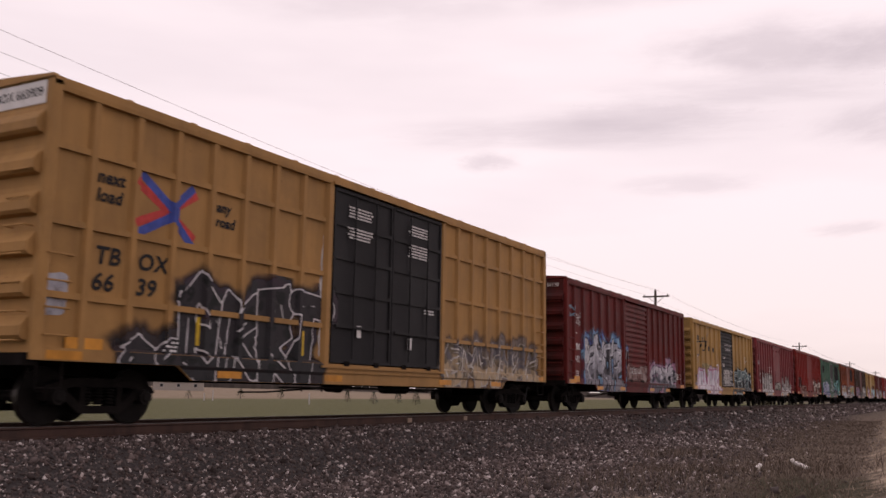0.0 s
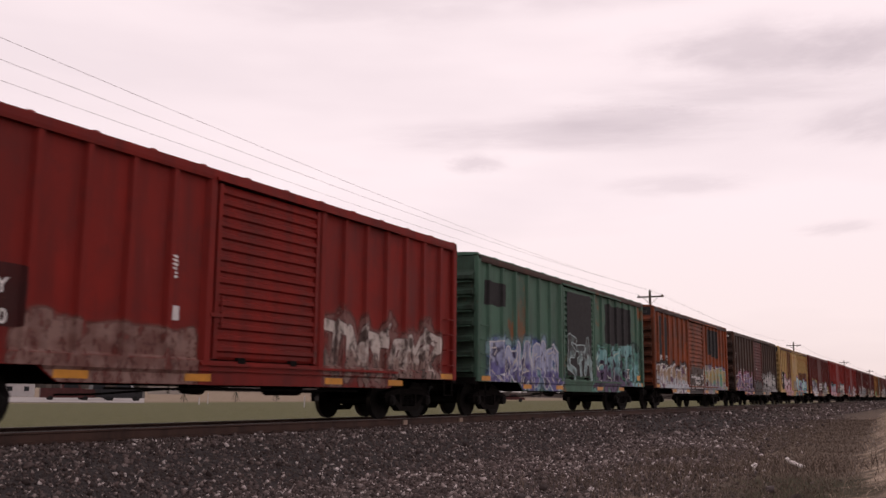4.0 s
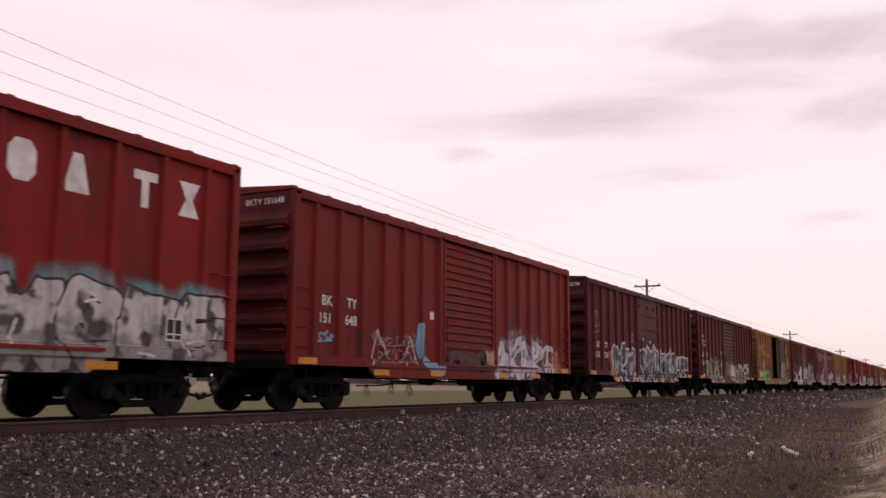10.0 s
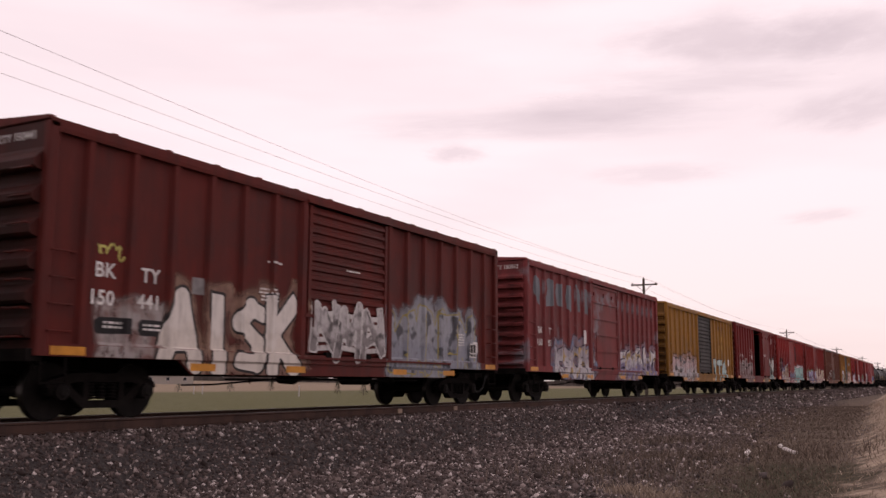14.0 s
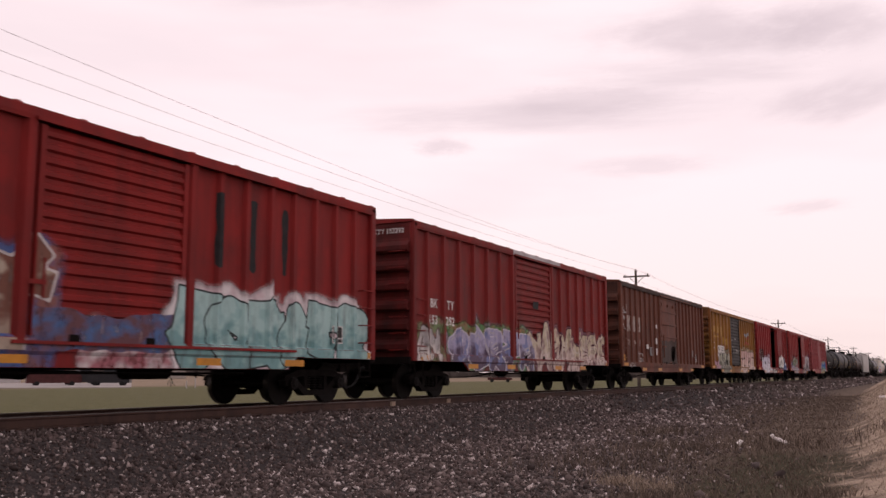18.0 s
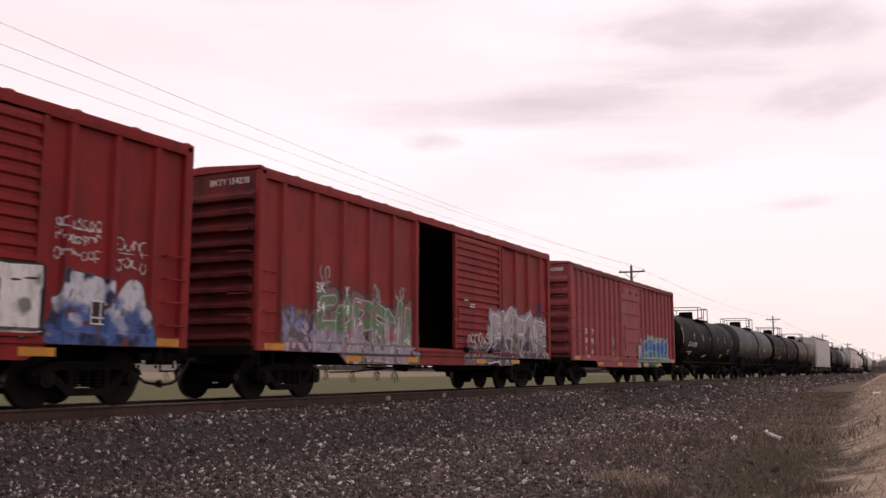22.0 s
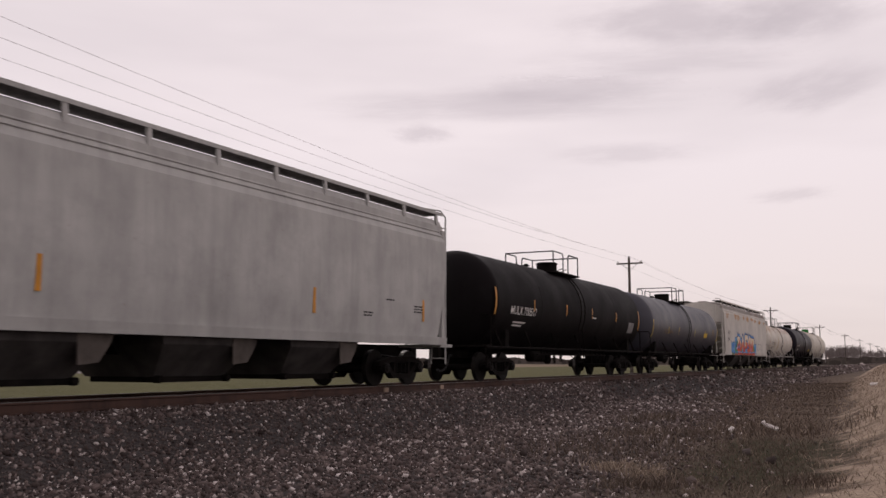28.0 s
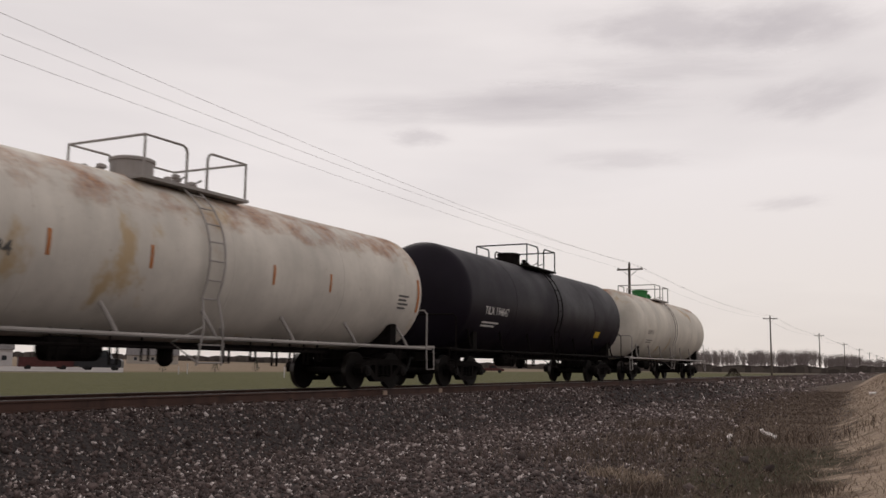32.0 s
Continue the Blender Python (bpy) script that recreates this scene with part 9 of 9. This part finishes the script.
TM = paint("maroon_black_tank_paint", (0.027, 0.0096, 0.0084), 7.0, 0.1, rough=0.5, spec=0.10, rust_col=(0.03, 0.015, 0.012), grime=0.3, chalk=0.05)
c = tankcar(531.6, TM, "dark maroon tank car with dull markings", R=1.525, zc=2.475, shell=15.4, half=8.5)
tank_words(c, [("UTLX", -5.2, 2.0, 0.2)], spray((0.14, 0.08, 0.03), (0.10, 0.06, 0.03)), [(1.5, 1.8, 0.8, 2)])

# bays and their webs are much darker than the pale hopper sides
WEBD = plain("grey_web_steel", (0.085, 0.072, 0.064), 0.9, 0, 0.4, 2.0)
BAYD = plain("dark_bay_steel", (0.045, 0.040, 0.038), 0.9, 0, 0.4, 2.0)
HG = paint("light_grey_hopper_paint", (0.56, 0.5488, 0.532), 5.0, 0.05, rust_col=(0.25, 0.18, 0.13), grime=0.3, chalk=0.05)
c = hopper(550.6, 18.6, 4.30, HG, "clean light grey covered hopper car", bays=3, dark=BAYD)
stencils(c, BLACKD, [(-7.6, 2.4, 0.5, 3), (6.0, 2.1, 0.4, 1), (7.4, 2.0, 0.5, 3), (5.0, 1.75, 0.4, 2)])
for y in (-8.2, -4.0, 3.0, 7.9):
    plate(c, y, 1.95, 0.1, 0.6, AMBER, "reflector", "amber reflective strip")

c = tankcar(571.3, TB, "black tank car with a long white number", R=1.584, zc=2.534, shell=17.2, half=9.2, at=(-8.2, -5.03, -1.82, 1.12, 4.34, 7.9), level=-0.06, hatch=0.3)
tank_words(c, [("MULX 700517", -7.0, 2.12, 0.27)], WHITE, [(-6.6, 1.85, 1.0, 2), (1.2, 2.3, 0.4, 1)])
shell_plate(c, 6.7, 2.1, 0.8, 0.45, GREYP, "grey notice plate")

TS = paint("slate_tank_paint", (0.058, 0.056, 0.072), 8.0, 0.05, rough=0.5, spec=0.3, rust_col=(0.05, 0.04, 0.04), grime=0.3, chalk=0.05)
c = tankcar(589.9, TS, "slate-grey tank car with faded yellow marks", R=1.552, zc=2.502, shell=17.0, half=9.2, at=(-7.9, -4.77, -2.5, 1.46, 4.3, 7.9), level=-0.27, hatch=0.1, stripes=YTAPE)
tank_words(c, [("UTLX 640041", -5.6, 2.05, 0.22)], spray((0.22, 0.13, 0.03), (0.17, 0.10, 0.03)), [(6.3, 2.5, 0.6, 4)])
shell_plate(c, 4.4, 2.15, 0.9, 0.26, YELLOWP, "yellow panel")

HW = paint("white_rusting_hopper_paint", (0.6832, 0.6431, 0.5928), 9.0, 0.04, rust_col=(0.30, 0.15, 0.07), grime=0.16, chalk=0.2)
HR = paint("rusting_hopper_roof", (0.36, 0.33, 0.31), 9.5, 0.3, 0.2, rust_col=(0.22, 0.08, 0.04), patch_col=(0.18, 0.06, 0.035), grime=0.3, chalk=0.05)
c = hopper(609.7, 18.9, 4.28, HW, "white covered hopper car with rust stains and bright graffiti", bays=3, roof_mat=HR, dark=BAYD)
b = Mesher()
side_text(b, "ROIX", -8.1, 2.45, 0.24, c["surf"], 0.012)
side_text(b, "57749", -8.25, 1.98, 0.24, c["surf"], 0.012)
part("lettering", b, BLACKD, c["car"], "black reporting marks")
for y0_, y1_, z1_, k in ((-6.9, -4.2, 1.95, 4), (-5.6, -1.0, 2.35, 5), (-2.6, 2.6, 2.30, 6), (1.2, 3.7, 1.95, 7)):
    blob(c, y0_, y1_, 1.20, z1_, (0.03, 0.14, 0.42), (0.09, 0.30, 0.56), k, 0.05, 0.20, "blue sprayed cloud")
graffiti(c, -4.6, 2.75, 1.12, 2.45, "DAFSE", ((0.52, 0.055, 0.022), (0.66, 0.58, 0.44), 1.98), (0.03, 0.018, 0.09), ((0.03, 0.15, 0.46), (0.06, 0.25, 0.55)), 99, fat=1.35, ew=0.05, gleam=(0.60, 0.34, 0.06), bloom=None, worn=0.05, mist=0.3, ink=False)
rust_blots(c, [(-8.0, 3.74), (-4.95, 3.78), (-3.81, 3.77), (-1.5, 3.82), (0.24, 3.79), (2.08, 3.82), (3.77, 3.77), (6.0, 3.76), (8.4, 3.73)], 0.62, 0.22, 5)
blob(c, -6.8, 2.9, 1.06, 1.24, (0.42, 0.07, 0.03), (0.05, 0.22, 0.09), 4, 0.1, 0.10, "red and green sprayed band along the sill")
strokes(c, spray((0.03, 0.20, 0.07), (0.05, 0.26, 0.10)), [((-5.5, 1.35), (-4.9, 1.75)), ((-4.9, 1.75), (-4.5, 2.05)), ((-5.4, 1.3), (-4.6, 1.35)), ((-2.9, 1.3), (-2.6, 1.55)), ((2.2, 1.3), (2.5, 1.75)), ((2.5, 1.75), (2.9, 1.4))], 0.10, "dark green sprayed bands", lift=0.009)
strokes(c, spray((0.46, 0.40, 0.66), (0.36, 0.32, 0.58)), [((-5.1, 1.5), (-4.4, 1.62)), ((-2.5, 1.35), (-2.2, 1.6)), ((1.0, 1.35), (1.3, 1.6))], 0.06, "lilac sprayed highlights", lift=0.011)
tag(c, 4.6, 1.5, 2.2, 0.6, 100, spray((0.06, 0.05, 0.05), (0.10, 0.09, 0.08)), 6, 0.012)

TWP = paint("chalky_white_tank_paint", (0.72, 0.67, 0.6), 10.0, 0.20, 0.08, rust_col=(0.30, 0.20, 0.12), patch_col=(0.42, 0.32, 0.20), stain=(2.45, 3.45), grime=0.16, chalk=0.2)
ORST = plain("faded_orange_strip", (0.36, 0.13, 0.035), 0.6)
RAILW = paint("white_railing_paint", (0.4, 0.37, 0.35), 3.0, 0.3, grime=0.16, chalk=0.2)
c = tankcar(629.0, TWP, "chalky white tank car streaked with rust", R=1.53, zc=2.48, shell=16.6, half=9.0, at=(-7.6, -3.9, -1.8, 1.56, 3.58, 7.6), level=-0.1, rail_mat=RAILW, stripes=ORST, valve_mat=RAILW)
tank_words(c, [("DOWX 71194", -6.5, 2.10, 0.24)], plain("grey_lettering", (0.10, 0.095, 0.09), 0.7), [(-6.6, 1.85, 1.4, 2), (6.6, 2.3, 0.5, 4)])

TBL = paint("blue_black_tank_paint", (0.013, 0.0095, 0.016), 11.0, 0.05, rough=0.48, spec=0.09, rust_col=(0.012, 0.011, 0.010), grime=0.3, chalk=0.05)
c = tankcar(647.0, TBL, "blue-black tank car with white marks", R=1.65, zc=2.6, shell=16.0, half=8.9, stripes=None)
tank_words(c, [("TILX 194647", -6.4, 2.15, 0.24)], WHITE, [(-6.4, 1.88, 1.2, 2)])
shell_plate(c, 4.6, 1.9, 0.6, 0.24, YELLOWP, "yellow panel")

TWC = paint("cream_white_tank_paint", (0.7, 0.65, 0.57), 12.0, 0.12, 0.04, rust_col=(0.28, 0.18, 0.10), patch_col=(0.38, 0.27, 0.15), stain=(3.0, 4.2), grime=0.16, chalk=0.2)
GRV = plain("green_valve_paint", (0.03, 0.16, 0.045), 0.5)
c = tankcar(664.6, TWC, "cream-white tank car with green valve housing at the train's end", R=1.665, zc=2.615, shell=15.4, half=8.6, rail_mat=RAILW, stripes=None, valve_mat=GRV)
tank_words(c, [("DOWX", -5.5, 2.2, 0.22)], plain("faint_grey_lettering", (0.22, 0.20, 0.18), 0.7), [(-5.5, 1.9, 1.2, 2)])


def motions():
    """All that moves: the cars roll past together, the wheels turn, the clouds drift."""
    steps = [0, 1, 2, 4, 6, 8, 10, 12, 14, 16, 18, 20, 22, 24, 26, 28, 30, 31, 32]
    for car, centre in CARS:
        walk(car, [(t, Matrix.Translation((XC, centre - travelled(t), 0))) for t in steps])
    spin = [(k / FPS, travelled(k / FPS) / R_WHEEL) for k in range(32 * FPS + 1)]
    for s, wheels in WHEELSETS.items():
        first = wheels[0]
        walk(first, [(t, Matrix.Translation((0, s * 0.86, R_WHEEL)) @ Matrix.Rotation(a, 4, "X")) for t, a in spin])
        act, slot = first.animation_data.action, first.animation_data.action_slot
        for w in wheels[1:]:
            w.rotation_mode = "QUATERNION"
            w.animation_data_create()
            w.animation_data.action = act
            w.animation_data.action_slot = slot
    for k, (ob, x, y, turn) in enumerate(CLOUDS):
        walk(ob, [(t, pose(x - 2.5 * t, y - 0.5 * t, 400 + 5 * k, 0, 0, turn)) for t in (0, 16, 32)])


motions()
